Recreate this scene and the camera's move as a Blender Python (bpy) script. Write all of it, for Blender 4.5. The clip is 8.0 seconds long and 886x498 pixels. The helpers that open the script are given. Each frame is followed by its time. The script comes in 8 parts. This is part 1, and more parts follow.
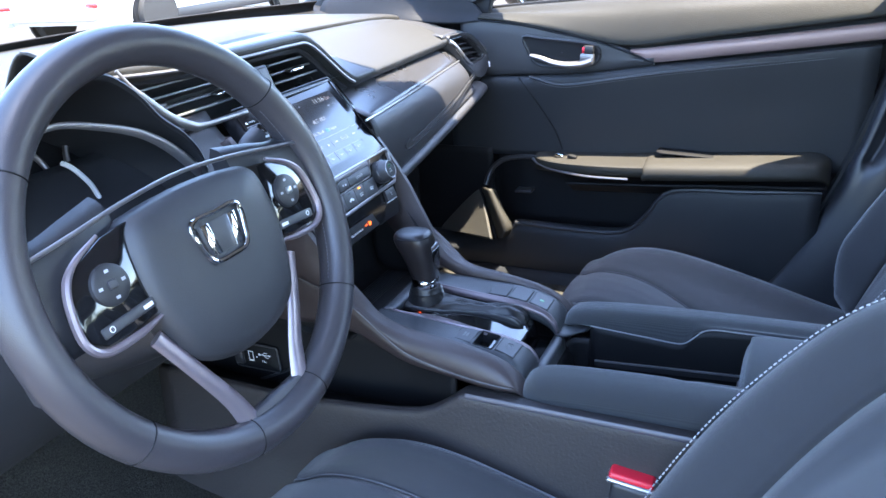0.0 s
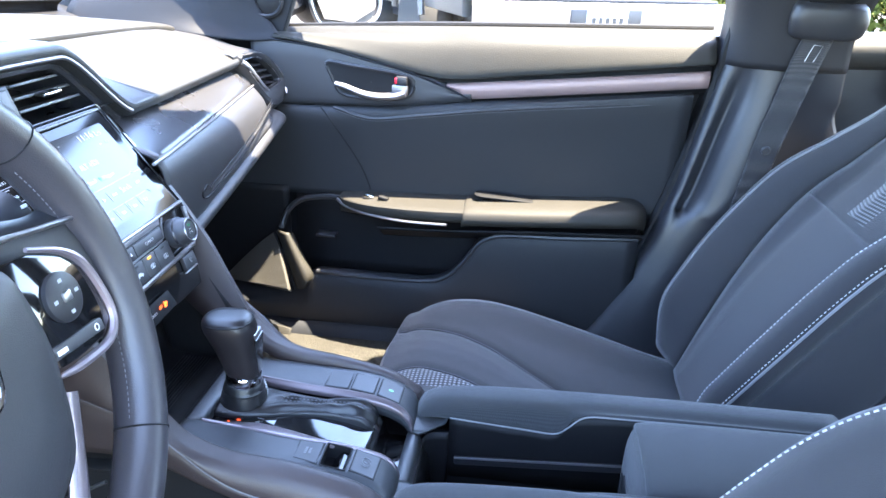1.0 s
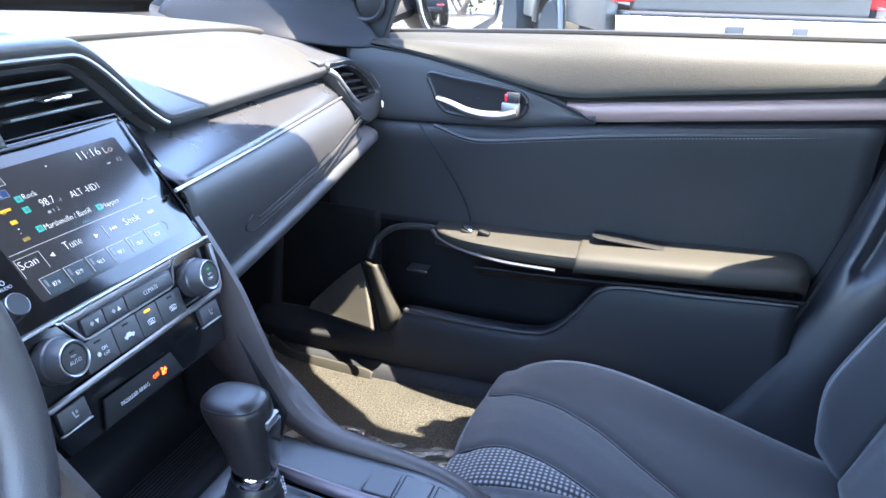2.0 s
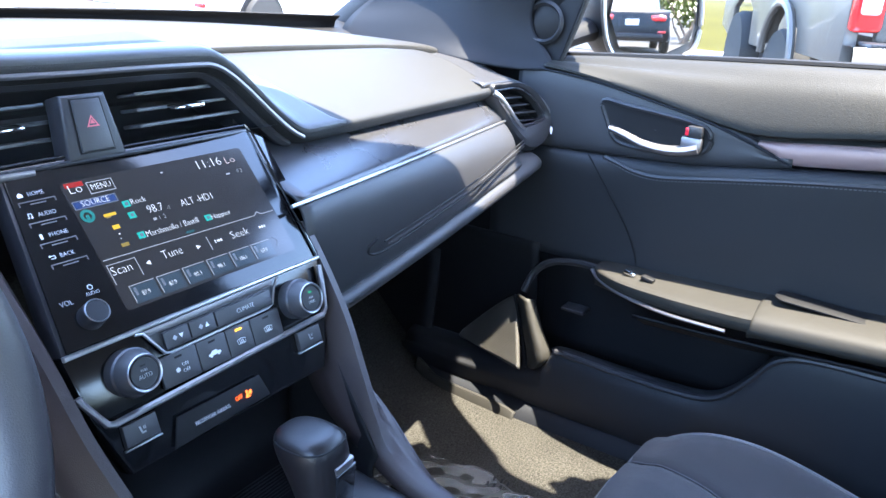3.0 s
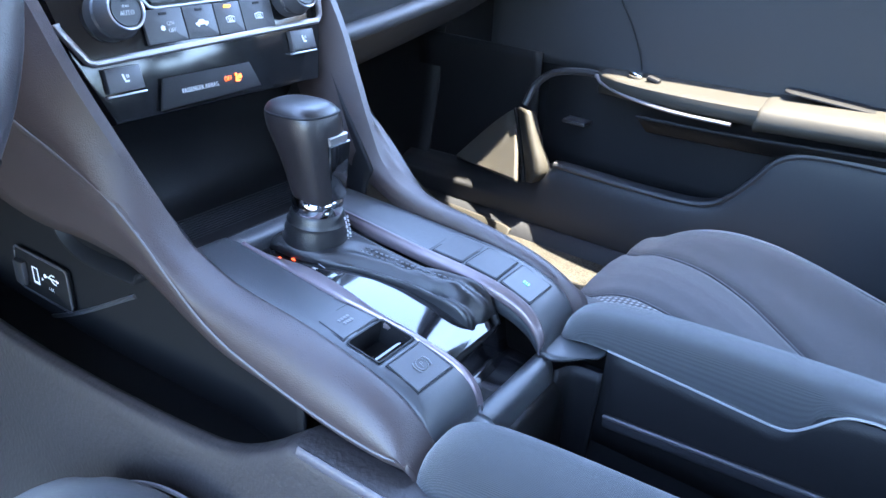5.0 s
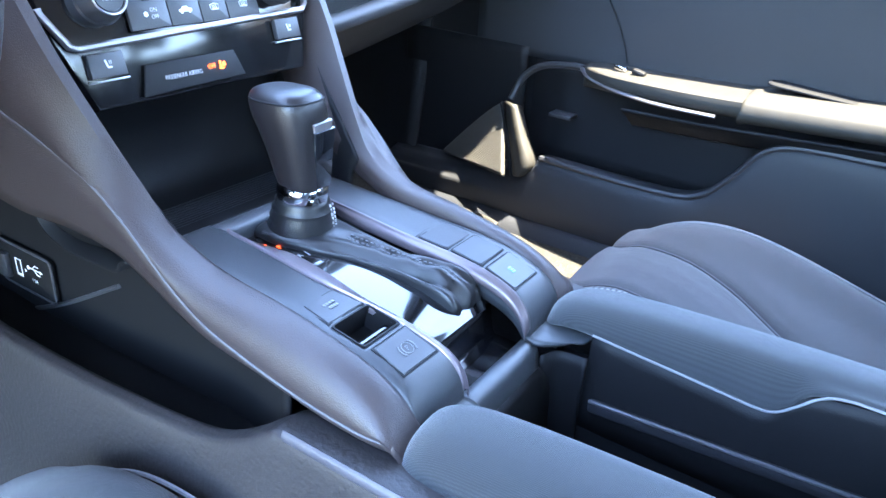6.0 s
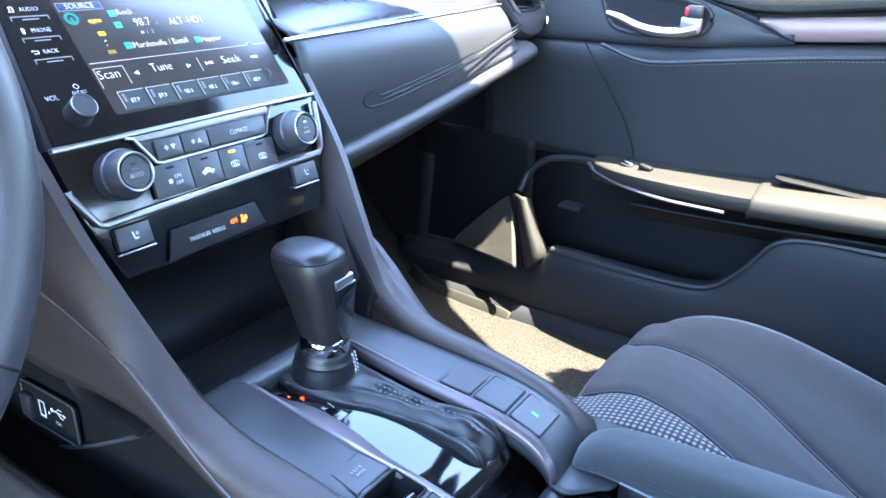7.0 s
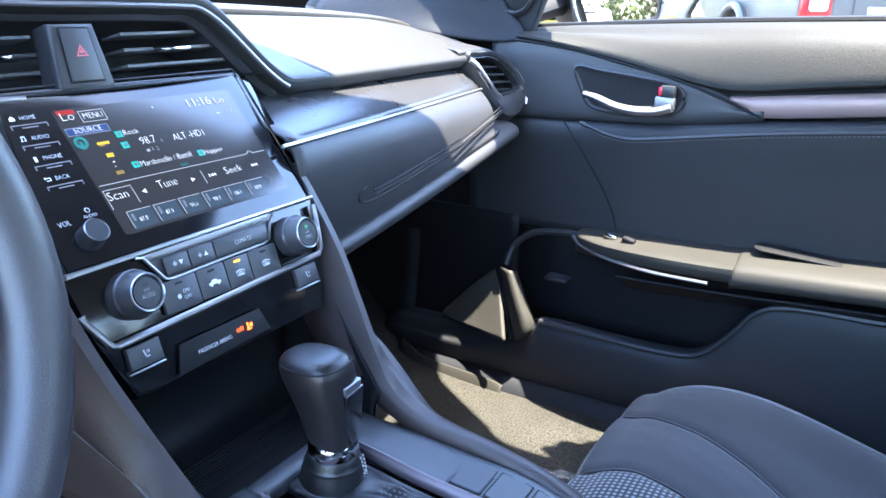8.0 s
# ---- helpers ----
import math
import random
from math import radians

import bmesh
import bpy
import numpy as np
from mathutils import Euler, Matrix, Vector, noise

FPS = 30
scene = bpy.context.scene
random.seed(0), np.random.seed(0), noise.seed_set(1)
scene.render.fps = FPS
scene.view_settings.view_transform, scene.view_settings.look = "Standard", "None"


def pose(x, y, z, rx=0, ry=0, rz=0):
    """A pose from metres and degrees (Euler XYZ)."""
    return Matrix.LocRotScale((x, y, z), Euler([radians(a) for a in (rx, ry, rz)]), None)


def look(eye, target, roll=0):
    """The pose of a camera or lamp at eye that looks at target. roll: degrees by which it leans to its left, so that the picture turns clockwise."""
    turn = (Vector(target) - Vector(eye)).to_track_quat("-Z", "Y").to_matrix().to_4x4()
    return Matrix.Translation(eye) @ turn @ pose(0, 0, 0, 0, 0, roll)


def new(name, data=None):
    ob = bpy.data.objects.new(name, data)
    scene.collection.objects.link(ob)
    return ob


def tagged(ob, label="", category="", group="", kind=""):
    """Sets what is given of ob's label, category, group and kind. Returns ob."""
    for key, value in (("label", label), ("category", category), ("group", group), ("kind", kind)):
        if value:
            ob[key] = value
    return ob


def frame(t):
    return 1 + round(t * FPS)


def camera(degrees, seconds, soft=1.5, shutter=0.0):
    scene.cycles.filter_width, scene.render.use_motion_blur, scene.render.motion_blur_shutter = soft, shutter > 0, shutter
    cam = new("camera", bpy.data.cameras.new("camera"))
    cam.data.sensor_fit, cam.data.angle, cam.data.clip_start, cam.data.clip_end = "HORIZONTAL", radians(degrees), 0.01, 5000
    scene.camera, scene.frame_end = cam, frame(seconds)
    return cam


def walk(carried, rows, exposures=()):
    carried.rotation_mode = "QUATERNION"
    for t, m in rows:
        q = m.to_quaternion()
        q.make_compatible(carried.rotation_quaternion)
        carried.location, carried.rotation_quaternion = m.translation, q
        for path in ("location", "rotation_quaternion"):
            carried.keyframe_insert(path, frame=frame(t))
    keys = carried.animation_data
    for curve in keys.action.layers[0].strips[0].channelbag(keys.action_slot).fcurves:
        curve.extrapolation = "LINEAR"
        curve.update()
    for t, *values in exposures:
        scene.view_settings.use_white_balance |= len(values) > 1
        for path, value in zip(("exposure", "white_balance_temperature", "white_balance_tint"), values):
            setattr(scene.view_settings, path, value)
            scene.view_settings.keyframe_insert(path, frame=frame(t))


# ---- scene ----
cam = camera(61.3, 8.0)
PATH = [
    (0, (-0.824, -0.541, 1.031), (0.822, 0.285, 0.25), -4.3),
    (0.5, (-0.725, -0.42, 1.032), (1.075, -0.031, 0.251), -1.0),
    (1, (-0.655, -0.376, 1.021), (1.187, -0.171, 0.27), 2.4),
    (1.2, (-0.614, -0.369, 1.02), (1.23, -0.147, 0.28), 2.6),
    (2.3, (-0.386, -0.394, 0.977), (1.337, 0.327, 0.261), 2.3),
    (2.5, (-0.364, -0.401, 0.976), (1.313, 0.432, 0.273), 2.5),
    (3, (-0.339, -0.414, 0.978), (1.234, 0.611, 0.289), 2.7),
    (3.5, (-0.344, -0.423, 0.937), (1.173, 0.667, 0.224), 2.7),
    (4, (-0.36, -0.427, 0.871), (1.148, 0.632, 0.093), 3.1),
    (4.5, (-0.365, -0.436, 0.833), (1.144, 0.571, -0.01), 3.8),
    (5, (-0.372, -0.445, 0.81), (1.139, 0.51, -0.087), 4.5),
    (5.2, (-0.375, -0.446, 0.804), (1.138, 0.492, -0.107), 4.7),
    (6.3, (-0.374, -0.451, 0.802), (1.161, 0.486, -0.075), 4.3),
    (6.5, (-0.369, -0.445, 0.82), (1.17, 0.507, -0.031), 3.8),
    (7, (-0.362, -0.426, 0.868), (1.199, 0.557, 0.095), 2.5),
    (7.5, (-0.367, -0.415, 0.895), (1.21, 0.622, 0.235), 0.8),
    (8, (-0.374, -0.409, 0.906), (1.262, 0.551, 0.271), 1.1),
]
EXPOSURES = [(0.0, 4.02, 6040, 11), (1.0, 4.67, 6260, 11), (2.5, 4.23, 5900, 10), (3.5, 4.13, 5740, 10), (4.5, 4.81, 5900, 12), (5.2, 5.17, 5930, 9), (6.5, 5.43, 5930, 8), (7.2, 4.71, 5800, 8), (8.0, 4.37, 5720, 9)]
walk(cam, [(t, look(eye, target, roll)) for t, eye, target, roll in PATH], EXPOSURES)

# ---- world, sun and exposure ----
SUN = Vector((0.07, -0.31, 1.0)).normalized()
world = bpy.data.worlds.new("sky_world")
scene.world = world
world.use_nodes = True
wn = world.node_tree.nodes
sky = wn.new("ShaderNodeTexSky")
sky.sky_type, sky.sun_disc = "NISHITA", False
sky.sun_elevation = math.asin(SUN.z)
sky.sun_rotation = math.atan2(SUN.x, SUN.y)
world.node_tree.links.new(sky.outputs[0], wn["Background"].inputs[0])
wn["Background"].inputs[1].default_value = 0.15
sun = new("sun", bpy.data.lights.new("sun", "SUN"))
sun.data.energy, sun.data.angle, sun.data.color = 2.9, radians(0.55), (1.0, 0.87, 0.66)
sun.matrix_world = look(SUN * 20, (0, 0, 0))


# ---- materials ----
def material(name, colour, rough=0.5, metal=0.0, grain=0.0, grain_size=900.0, stain=0.12, stain_size=9.0,
             coat=0.0, spec=0.5, second=None, rough_var=0.08, sheen=0.0):
    """A surface with variation at two scales: fine grain (bump) and broad stains (colour and roughness)."""
    m = bpy.data.materials.new(name)
    m.use_nodes = True
    nt = m.node_tree
    n, ln = nt.nodes, nt.links
    b = n["Principled BSDF"]
    b.inputs["Metallic"].default_value = metal
    b.inputs["Specular IOR Level"].default_value = spec
    b.inputs["Coat Weight"].default_value = coat
    b.inputs["Coat Roughness"].default_value = 0.06
    b.inputs["Sheen Weight"].default_value = sheen
    b.inputs["Sheen Roughness"].default_value = 0.5
    co = n.new("ShaderNodeTexCoord")
    big = n.new("ShaderNodeTexNoise")
    big.inputs["Scale"].default_value, big.inputs["Detail"].default_value = stain_size, 6.0
    ln.new(co.outputs["Object"], big.inputs["Vector"])
    fine = n.new("ShaderNodeTexNoise")
    fine.inputs["Scale"].default_value, fine.inputs["Detail"].default_value = grain_size, 3.0
    ln.new(co.outputs["Object"], fine.inputs["Vector"])
    mix = n.new("ShaderNodeMix")
    mix.data_type = "RGBA"
    c = Vector(colour)
    lo = c * (1 - stain)
    hi = Vector(second) if second else c * (1 + stain)
    mix.inputs["A"].default_value, mix.inputs["B"].default_value = (*lo, 1), (*hi, 1)
    ln.new(big.outputs["Fac"], mix.inputs["Factor"])
    ln.new(mix.outputs["Result"], b.inputs["Base Color"])
    rng = n.new("ShaderNodeMapRange")
    rng.inputs["To Min"].default_value, rng.inputs["To Max"].default_value = max(0.02, rough - rough_var), min(1, rough + rough_var)
    ln.new(big.outputs["Fac"], rng.inputs["Value"])
    ln.new(rng.outputs["Result"], b.inputs["Roughness"])
    if grain:
        bump = n.new("ShaderNodeBump")
        bump.inputs["Strength"].default_value, bump.inputs["Distance"].default_value = grain, 0.0006
        ln.new(fine.outputs["Fac"], bump.inputs["Height"])
        ln.new(bump.outputs["Normal"], b.inputs["Normal"])
    return m


def cloth(name, a, b_, scale, depth=0.6, axes=("X", "Y")):
    """Woven cloth: two crossed waves in the object's own space give threads."""
    m = material(name, a, 0.92, 0, 0, sheen=0.25, stain=0.15)
    nt = m.node_tree
    n, ln = nt.nodes, nt.links
    b = n["Principled BSDF"]
    co = n["Texture Coordinate"]
    waves = []
    for d in axes:
        w = n.new("ShaderNodeTexWave")
        w.bands_direction = d
        w.inputs["Scale"].default_value = scale
        w.inputs["Distortion"].default_value = 0.4
        ln.new(co.outputs["Object"], w.inputs["Vector"])
        waves.append(w)
    mul = n.new("ShaderNodeMath")
    mul.operation = "MULTIPLY"
    ln.new(waves[0].outputs["Fac"], mul.inputs[0])
    ln.new(waves[1].outputs["Fac"], mul.inputs[1])
    mx = n.new("ShaderNodeMix")
    mx.data_type = "RGBA"
    mx.inputs["A"].default_value, mx.inputs["B"].default_value = (*a, 1), (*b_, 1)
    ln.new(mul.outputs[0], mx.inputs["Factor"])
    ln.new(mx.outputs["Result"], b.inputs["Base Color"])
    bump = n.new("ShaderNodeBump")
    bump.inputs["Strength"].default_value, bump.inputs["Distance"].default_value = depth, 0.0008
    ln.new(mul.outputs[0], bump.inputs["Height"])
    ln.new(bump.outputs["Normal"], b.inputs["Normal"])
    return m


def dotted(name, a, b_, size):
    """A perforated plate: dark pits in a close grid over a pale face."""
    m = material(name, a, 0.6, stain=0.1)
    n, ln = m.node_tree.nodes, m.node_tree.links
    v = n.new("ShaderNodeTexVoronoi")
    v.inputs["Scale"].default_value, v.inputs["Randomness"].default_value = size, 0.0
    ln.new(n["Texture Coordinate"].outputs["Object"], v.inputs["Vector"])
    r = n.new("ShaderNodeMapRange")
    r.inputs["From Min"].default_value, r.inputs["From Max"].default_value = 0.30, 0.42
    ln.new(v.outputs["Distance"], r.inputs["Value"])
    mx = n.new("ShaderNodeMix")
    mx.data_type = "RGBA"
    mx.inputs["A"].default_value, mx.inputs["B"].default_value = (*b_, 1), (*a, 1)
    ln.new(r.outputs["Result"], mx.inputs["Factor"])
    ln.new(mx.outputs["Result"], n["Principled BSDF"].inputs["Base Color"])
    bump = n.new("ShaderNodeBump")
    bump.inputs["Strength"].default_value, bump.inputs["Distance"].default_value = 0.8, 0.001
    ln.new(r.outputs["Result"], bump.inputs["Height"])
    ln.new(bump.outputs["Normal"], n["Principled BSDF"].inputs["Normal"])
    return m


def glow(name, colour, strength):
    m = bpy.data.materials.new(name)
    m.use_nodes = True
    b = m.node_tree.nodes["Principled BSDF"]
    b.inputs["Base Color"].default_value = (*[v * 0.1 for v in colour], 1)
    b.inputs["Emission Color"].default_value = (*colour, 1)
    b.inputs["Emission Strength"].default_value = strength
    b.inputs["Roughness"].default_value = 0.10
    b.inputs["Coat Weight"].default_value = 0.9
    b.inputs["Specular IOR Level"].default_value = 0.25
    b.inputs["Coat Roughness"].default_value = 0.16
    return m


def pane_material(name):
    """Thin clear glass: lets light straight through and mirrors a little of it."""
    m = bpy.data.materials.new(name)
    m.use_nodes = True
    n, ln = m.node_tree.nodes, m.node_tree.links
    n.remove(n["Principled BSDF"])
    tr = n.new("ShaderNodeBsdfTransparent")
    gl = n.new("ShaderNodeBsdfGlossy")
    gl.inputs["Roughness"].default_value = 0.01
    mx = n.new("ShaderNodeMixShader")
    mx.inputs[0].default_value = 0.05
    ln.new(tr.outputs[0], mx.inputs[1])
    ln.new(gl.outputs[0], mx.inputs[2])
    ln.new(mx.outputs[0], n["Material Output"].inputs["Surface"])
    return m


SOFT = material("soft_touch_black", (0.030, 0.030, 0.033), 0.46, grain=0.4, grain_size=1100)
HARD = material("hard_black_plastic", (0.022, 0.022, 0.025), 0.40, grain=0.35, grain_size=1500)
# near-black for black parts, and for shade put into recesses
DARK = material("deep_black_and_recess_shade", (0.006, 0.006, 0.007), 0.6, grain=0.3, spec=0.25)
DASHTOP = material("dash_top_plastic", (0.021, 0.0205, 0.0195), 0.58, grain=0.7, grain_size=1300, stain=0.08, spec=0.42)
LEATHER = material("black_leather", (0.008, 0.008, 0.009), 0.36, grain=0.35, grain_size=900, stain=0.2)
RIM = material("wheel_leather", (0.043, 0.039, 0.043), 0.32, grain=0.3, grain_size=1100, stain=0.2)
PILLAR = material("black_pillar_trim", (0.013, 0.014, 0.017), 0.6, grain=0.4, grain_size=1200, spec=0.2)
PILLARGLOSS = material("moulded_pillar_plastic", (0.020, 0.021, 0.026), 0.36, grain=0.35, grain_size=1200, spec=0.55)
BELTPAD = material("grained_belt_pad", (0.0165, 0.0158, 0.0135), 0.62, grain=0.75, grain_size=620, stain=0.16, stain_size=14, spec=0.3)
ARMTOP = material("matte_arm_plastic", (0.024, 0.022, 0.018), 0.62, grain=0.5, grain_size=1200, spec=0.3)
# black cheek skin with the ground's warm bounce tinted into it
CHEEK = material("warm_bounce_cheek", (0.040, 0.0300, 0.0295), 0.44, grain=0.5, grain_size=1100, spec=0.5)
PIANO = material("piano_black", (0.006, 0.006, 0.007), 0.07, coat=0.6, stain=0.1, rough_var=0.03)
BRUSHED = material("brushed_dark_trim", (0.050, 0.050, 0.055), 0.28, metal=0.35, grain=0.2, stain=0.2)
SATIN = material("satin_silver", (0.42, 0.42, 0.43), 0.32, metal=0.9, grain=0.1, stain=0.08)
# satin trim whose pink stands for what it reflects
PINKREFLECT = material("pink_reflection_satin", (0.27, 0.185, 0.175), 0.40, metal=0.30, grain=0.2, stain=0.08)
# one rail satin twice: warm light tinted in, then a darker shaded copy
RAIL = material("warm_lit_satin_rail", (0.27, 0.225, 0.24), 0.30, metal=0.6, grain=0.15, stain=0.1)
RAILSHADE = material("shaded_satin_rail", (0.13, 0.105, 0.112), 0.34, metal=0.5, grain=0.15, stain=0.1)
DULL = material("dull_satin_trim", (0.26, 0.245, 0.25), 0.38, metal=0.8, grain=0.15, stain=0.1)
CHROME = material("chrome", (0.75, 0.75, 0.76), 0.08, metal=1.0, stain=0.03, rough_var=0.03)
# paler grey for the ledge's painted highlight
LEDGEGLINT = material("ledge_highlight_grey", (0.075, 0.07, 0.08), 0.34, grain=0.3)
HOODSKIN = material("grained_hood_skin", (0.050, 0.050, 0.053), 0.40, grain=0.4, grain_size=1200)
SLAT = material("grey_vent_slat", (0.14, 0.145, 0.155), 0.35, grain=0.2, spec=0.6)
BUTTON = material("button_grey", (0.042, 0.042, 0.046), 0.42, grain=0.2)
SEAT = material("seat_cloth", (0.025, 0.025, 0.028), 0.93, grain=0.8, grain_size=1500, stain=0.18, stain_size=45, sheen=0.25)
SEATMID = material("seat_insert_cloth", (0.036, 0.036, 0.040), 0.93, grain=0.9, grain_size=1100, stain=0.2, stain_size=60, sheen=0.25)
GRILLE = dotted("speaker_grille_plate", (0.066, 0.060, 0.050), (0.010, 0.012, 0.012), 420)
THREAD = material("pale_thread", (0.45, 0.45, 0.46), 0.8)
PIPING = material("grey_piping", (0.20, 0.20, 0.21), 0.7)
DARKTHREAD = material("dark_thread", (0.10, 0.10, 0.11), 0.8)
BELT = cloth("belt_webbing", (0.030, 0.030, 0.034), (0.055, 0.055, 0.060), 420, 0.7)
RED = material("red_plastic", (0.62, 0.015, 0.035), 0.35)
HEADLINER = material("grey_headliner", (0.50, 0.50, 0.48), 0.95, grain=0.6, grain_size=500)
PRINT = material("white_print", (0.75, 0.75, 0.76), 0.6)
INSERT = material("soft_door_insert", (0.0165, 0.017, 0.0195), 0.55, grain=0.5, grain_size=1000, spec=0.4)
DECK = material("grey_black_deck", (0.040, 0.042, 0.046), 0.36, grain=0.35, grain_size=1300, spec=0.5)
LEDGE = material("grained_lower_trim", (0.030, 0.026, 0.026), 0.50, grain=1.0, grain_size=260, spec=0.4)
PADCLOTH = cloth("ribbed_pad_cloth", (0.017, 0.019, 0.022), (0.027, 0.029, 0.032), 420, 0.35, ("X", "Y"))
KNOB = material("knob_leather", (0.013, 0.011, 0.012), 0.34, grain=0.35, grain_size=900, stain=0.2)
DARKCHROME = material("dark_chrome", (0.42, 0.42, 0.44), 0.06, metal=1.0, stain=0.03, rough_var=0.02)
GLASS = pane_material("clear_glass")
MIRROR = material("mirror_silver", (0.9, 0.9, 0.9), 0.01, metal=1.0, stain=0.01, rough_var=0.0)
ORANGE = glow("amber_lamp", (1.0, 0.13, 0.02), 0.35)
AMBER = glow("amber_led", (1.0, 0.35, 0.02), 0.35)
GREENLED = glow("green_led", (0.05, 0.8, 0.3), 0.06)
REDLED = glow("red_led", (1.0, 0.08, 0.02), 0.3)
SCREENBACK = glow("screen_backlight", (0.06, 0.063, 0.075), 0.034)
SCRWHITE = glow("screen_white", (0.85, 0.90, 1.0), 0.08)
SCRBLUE = glow("screen_blue", (0.22, 0.26, 0.34), 0.05)
SCRBOX = glow("screen_box", (0.05, 0.10, 0.32), 0.045)
SCRKEY = glow("screen_key", (0.07, 0.11, 0.16), 0.045)
SCRPINK = glow("screen_pink", (0.85, 0.70, 0.70), 0.06)
SCRDEEP = glow("screen_deep_teal", (0.05, 0.32, 0.32), 0.05)
SCRDIMTEAL = glow("screen_dim_teal", (0.06, 0.20, 0.22), 0.04)
SCRDIMGOLD = glow("screen_dim_gold", (0.50, 0.36, 0.10), 0.04)
SCRLINE = glow("screen_line", (0.5, 0.53, 0.6), 0.05)
PRINTFAINT = material("faint_print", (0.17, 0.17, 0.18), 0.6)
PRINTDIM = material("dim_print", (0.38, 0.38, 0.40), 0.6)
FACEGLASS = material("face_glass", (0.007, 0.007, 0.008), 0.12, spec=0.50, stain=0.1, rough_var=0.03)
SCRTEAL = glow("screen_teal", (0.05, 0.60, 0.5), 0.055)
SCRRED = glow("screen_red", (0.75, 0.05, 0.05), 0.030)
SCRGOLD = glow("screen_gold", (0.9, 0.55, 0.05), 0.07)
CARPET = material("grey_carpet", (0.046, 0.043, 0.0365), 1.0, grain=0, stain=0.3, stain_size=14, spec=0.1)


def add_pile(m, size):
    """Coarse carpet pile: dark gaps between pale tufts, with relief."""
    n, ln = m.node_tree.nodes, m.node_tree.links
    b = n["Principled BSDF"]
    old = b.inputs["Base Color"].links[0].from_socket
    t = n.new("ShaderNodeTexNoise")
    t.inputs["Scale"].default_value, t.inputs["Detail"].default_value, t.inputs["Roughness"].default_value = size, 4.0, 0.75
    ln.new(n["Texture Coordinate"].outputs["Object"], t.inputs["Vector"])
    r = n.new("ShaderNodeMapRange")
    r.inputs["From Min"].default_value, r.inputs["From Max"].default_value = 0.36, 0.66
    r.inputs["To Min"].default_value, r.inputs["To Max"].default_value = 0.42, 1.85
    ln.new(t.outputs["Fac"], r.inputs["Value"])
    mx = n.new("ShaderNodeMix")
    mx.data_type, mx.blend_type = "RGBA", "MULTIPLY"
    mx.inputs["Factor"].default_value = 1.0
    ln.new(old, mx.inputs["A"])
    ln.new(r.outputs["Result"], mx.inputs["B"])
    ln.new(mx.outputs["Result"], b.inputs["Base Color"])
    bump = n.new("ShaderNodeBump")
    bump.inputs["Strength"].default_value, bump.inputs["Distance"].default_value = 1.0, 0.004
    ln.new(t.outputs["Fac"], bump.inputs["Height"])
    ln.new(bump.outputs["Normal"], b.inputs["Normal"])


add_pile(CARPET, 380)
ASPHALT = material("worn_asphalt", (0.046, 0.041, 0.036), 0.9, spec=0.2, grain=0.6, grain_size=60, stain=0.2, stain_size=0.6)
GRASSM = material("grass_blades", (0.040, 0.037, 0.008), 0.9, spec=0.05, stain=0.45, stain_size=0.35)
WHITEPAINT = material("white_car_paint", (0.80, 0.80, 0.79), 0.2, coat=0.8, stain=0.02)
GREYPAINT = material("grey_car_paint", (0.105, 0.097, 0.087), 0.42, metal=0.2, coat=0.25, stain=0.05)
TANPAINT = material("dusty_tan_paint", (0.10, 0.09, 0.075), 0.5, coat=0.1, stain=0.05)
BLACKPAINT = material("black_car_paint", (0.010, 0.011, 0.014), 0.45, spec=0.25, coat=0.05, stain=0.05)
TYRE = material("tyre_rubber", (0.016, 0.016, 0.016), 0.85, grain=0.3)
LAMPRED = material("red_lamp_lens", (0.55, 0.02, 0.02), 0.12, coat=0.6)
LAMPCLEAR = material("clear_lamp_lens", (0.75, 0.74, 0.72), 0.12, coat=0.6)
DARKGLASS = material("dark_vehicle_glass", (0.02, 0.022, 0.024), 0.05, coat=0.3)
PLATE = material("pale_plate", (0.62, 0.62, 0.60), 0.4)
LEAF = material("leaves", (0.070, 0.085, 0.014), 0.7, spec=0.2, stain=0.5, stain_size=3)
BARK = material("bark", (0.14, 0.10, 0.07), 0.9, grain=0.8, grain_size=80)
PAPER = material("clear_plastic_sheet", (0.22, 0.21, 0.19), 0.30, stain=0.2, stain_size=20)
PAPER.node_tree.nodes["Principled BSDF"].inputs["Alpha"].default_value = 0.55
BROWNPRINT = material("brown_print", (0.030, 0.022, 0.018), 0.6, spec=0.2)
STUCCO = material("pale_stucco", (0.55, 0.52, 0.47), 0.9, grain=0.5, grain_size=120)


# ---- building helpers ----
def spline(points, n, closed=False):
    """Catmull-Rom through points, n samples."""
    p = np.array(points, float)
    m = len(p)
    if m == 1:
        return np.repeat(p, n, 0)
    if closed:
        ts = np.linspace(0, m, n, endpoint=False)
    else:
        ts = np.linspace(0, m - 1, n)
    out = []
    for t in ts:
        i = int(t) if closed else min(int(t), m - 2)
        f = t - i
        if closed:
            a, b, c, d = p[(i - 1) % m], p[i % m], p[(i + 1) % m], p[(i + 2) % m]
        else:
            b, c = p[i], p[i + 1]
            a = p[i - 1] if i else 2 * b - c
            d = p[i + 2] if i + 2 < m else 2 * c - b
        out.append(0.5 * (2 * b + (c - a) * f + (2 * a - 5 * b + 4 * c - d) * f * f + (3 * b - a - 3 * c + d) * f ** 3))
    return np.array(out)


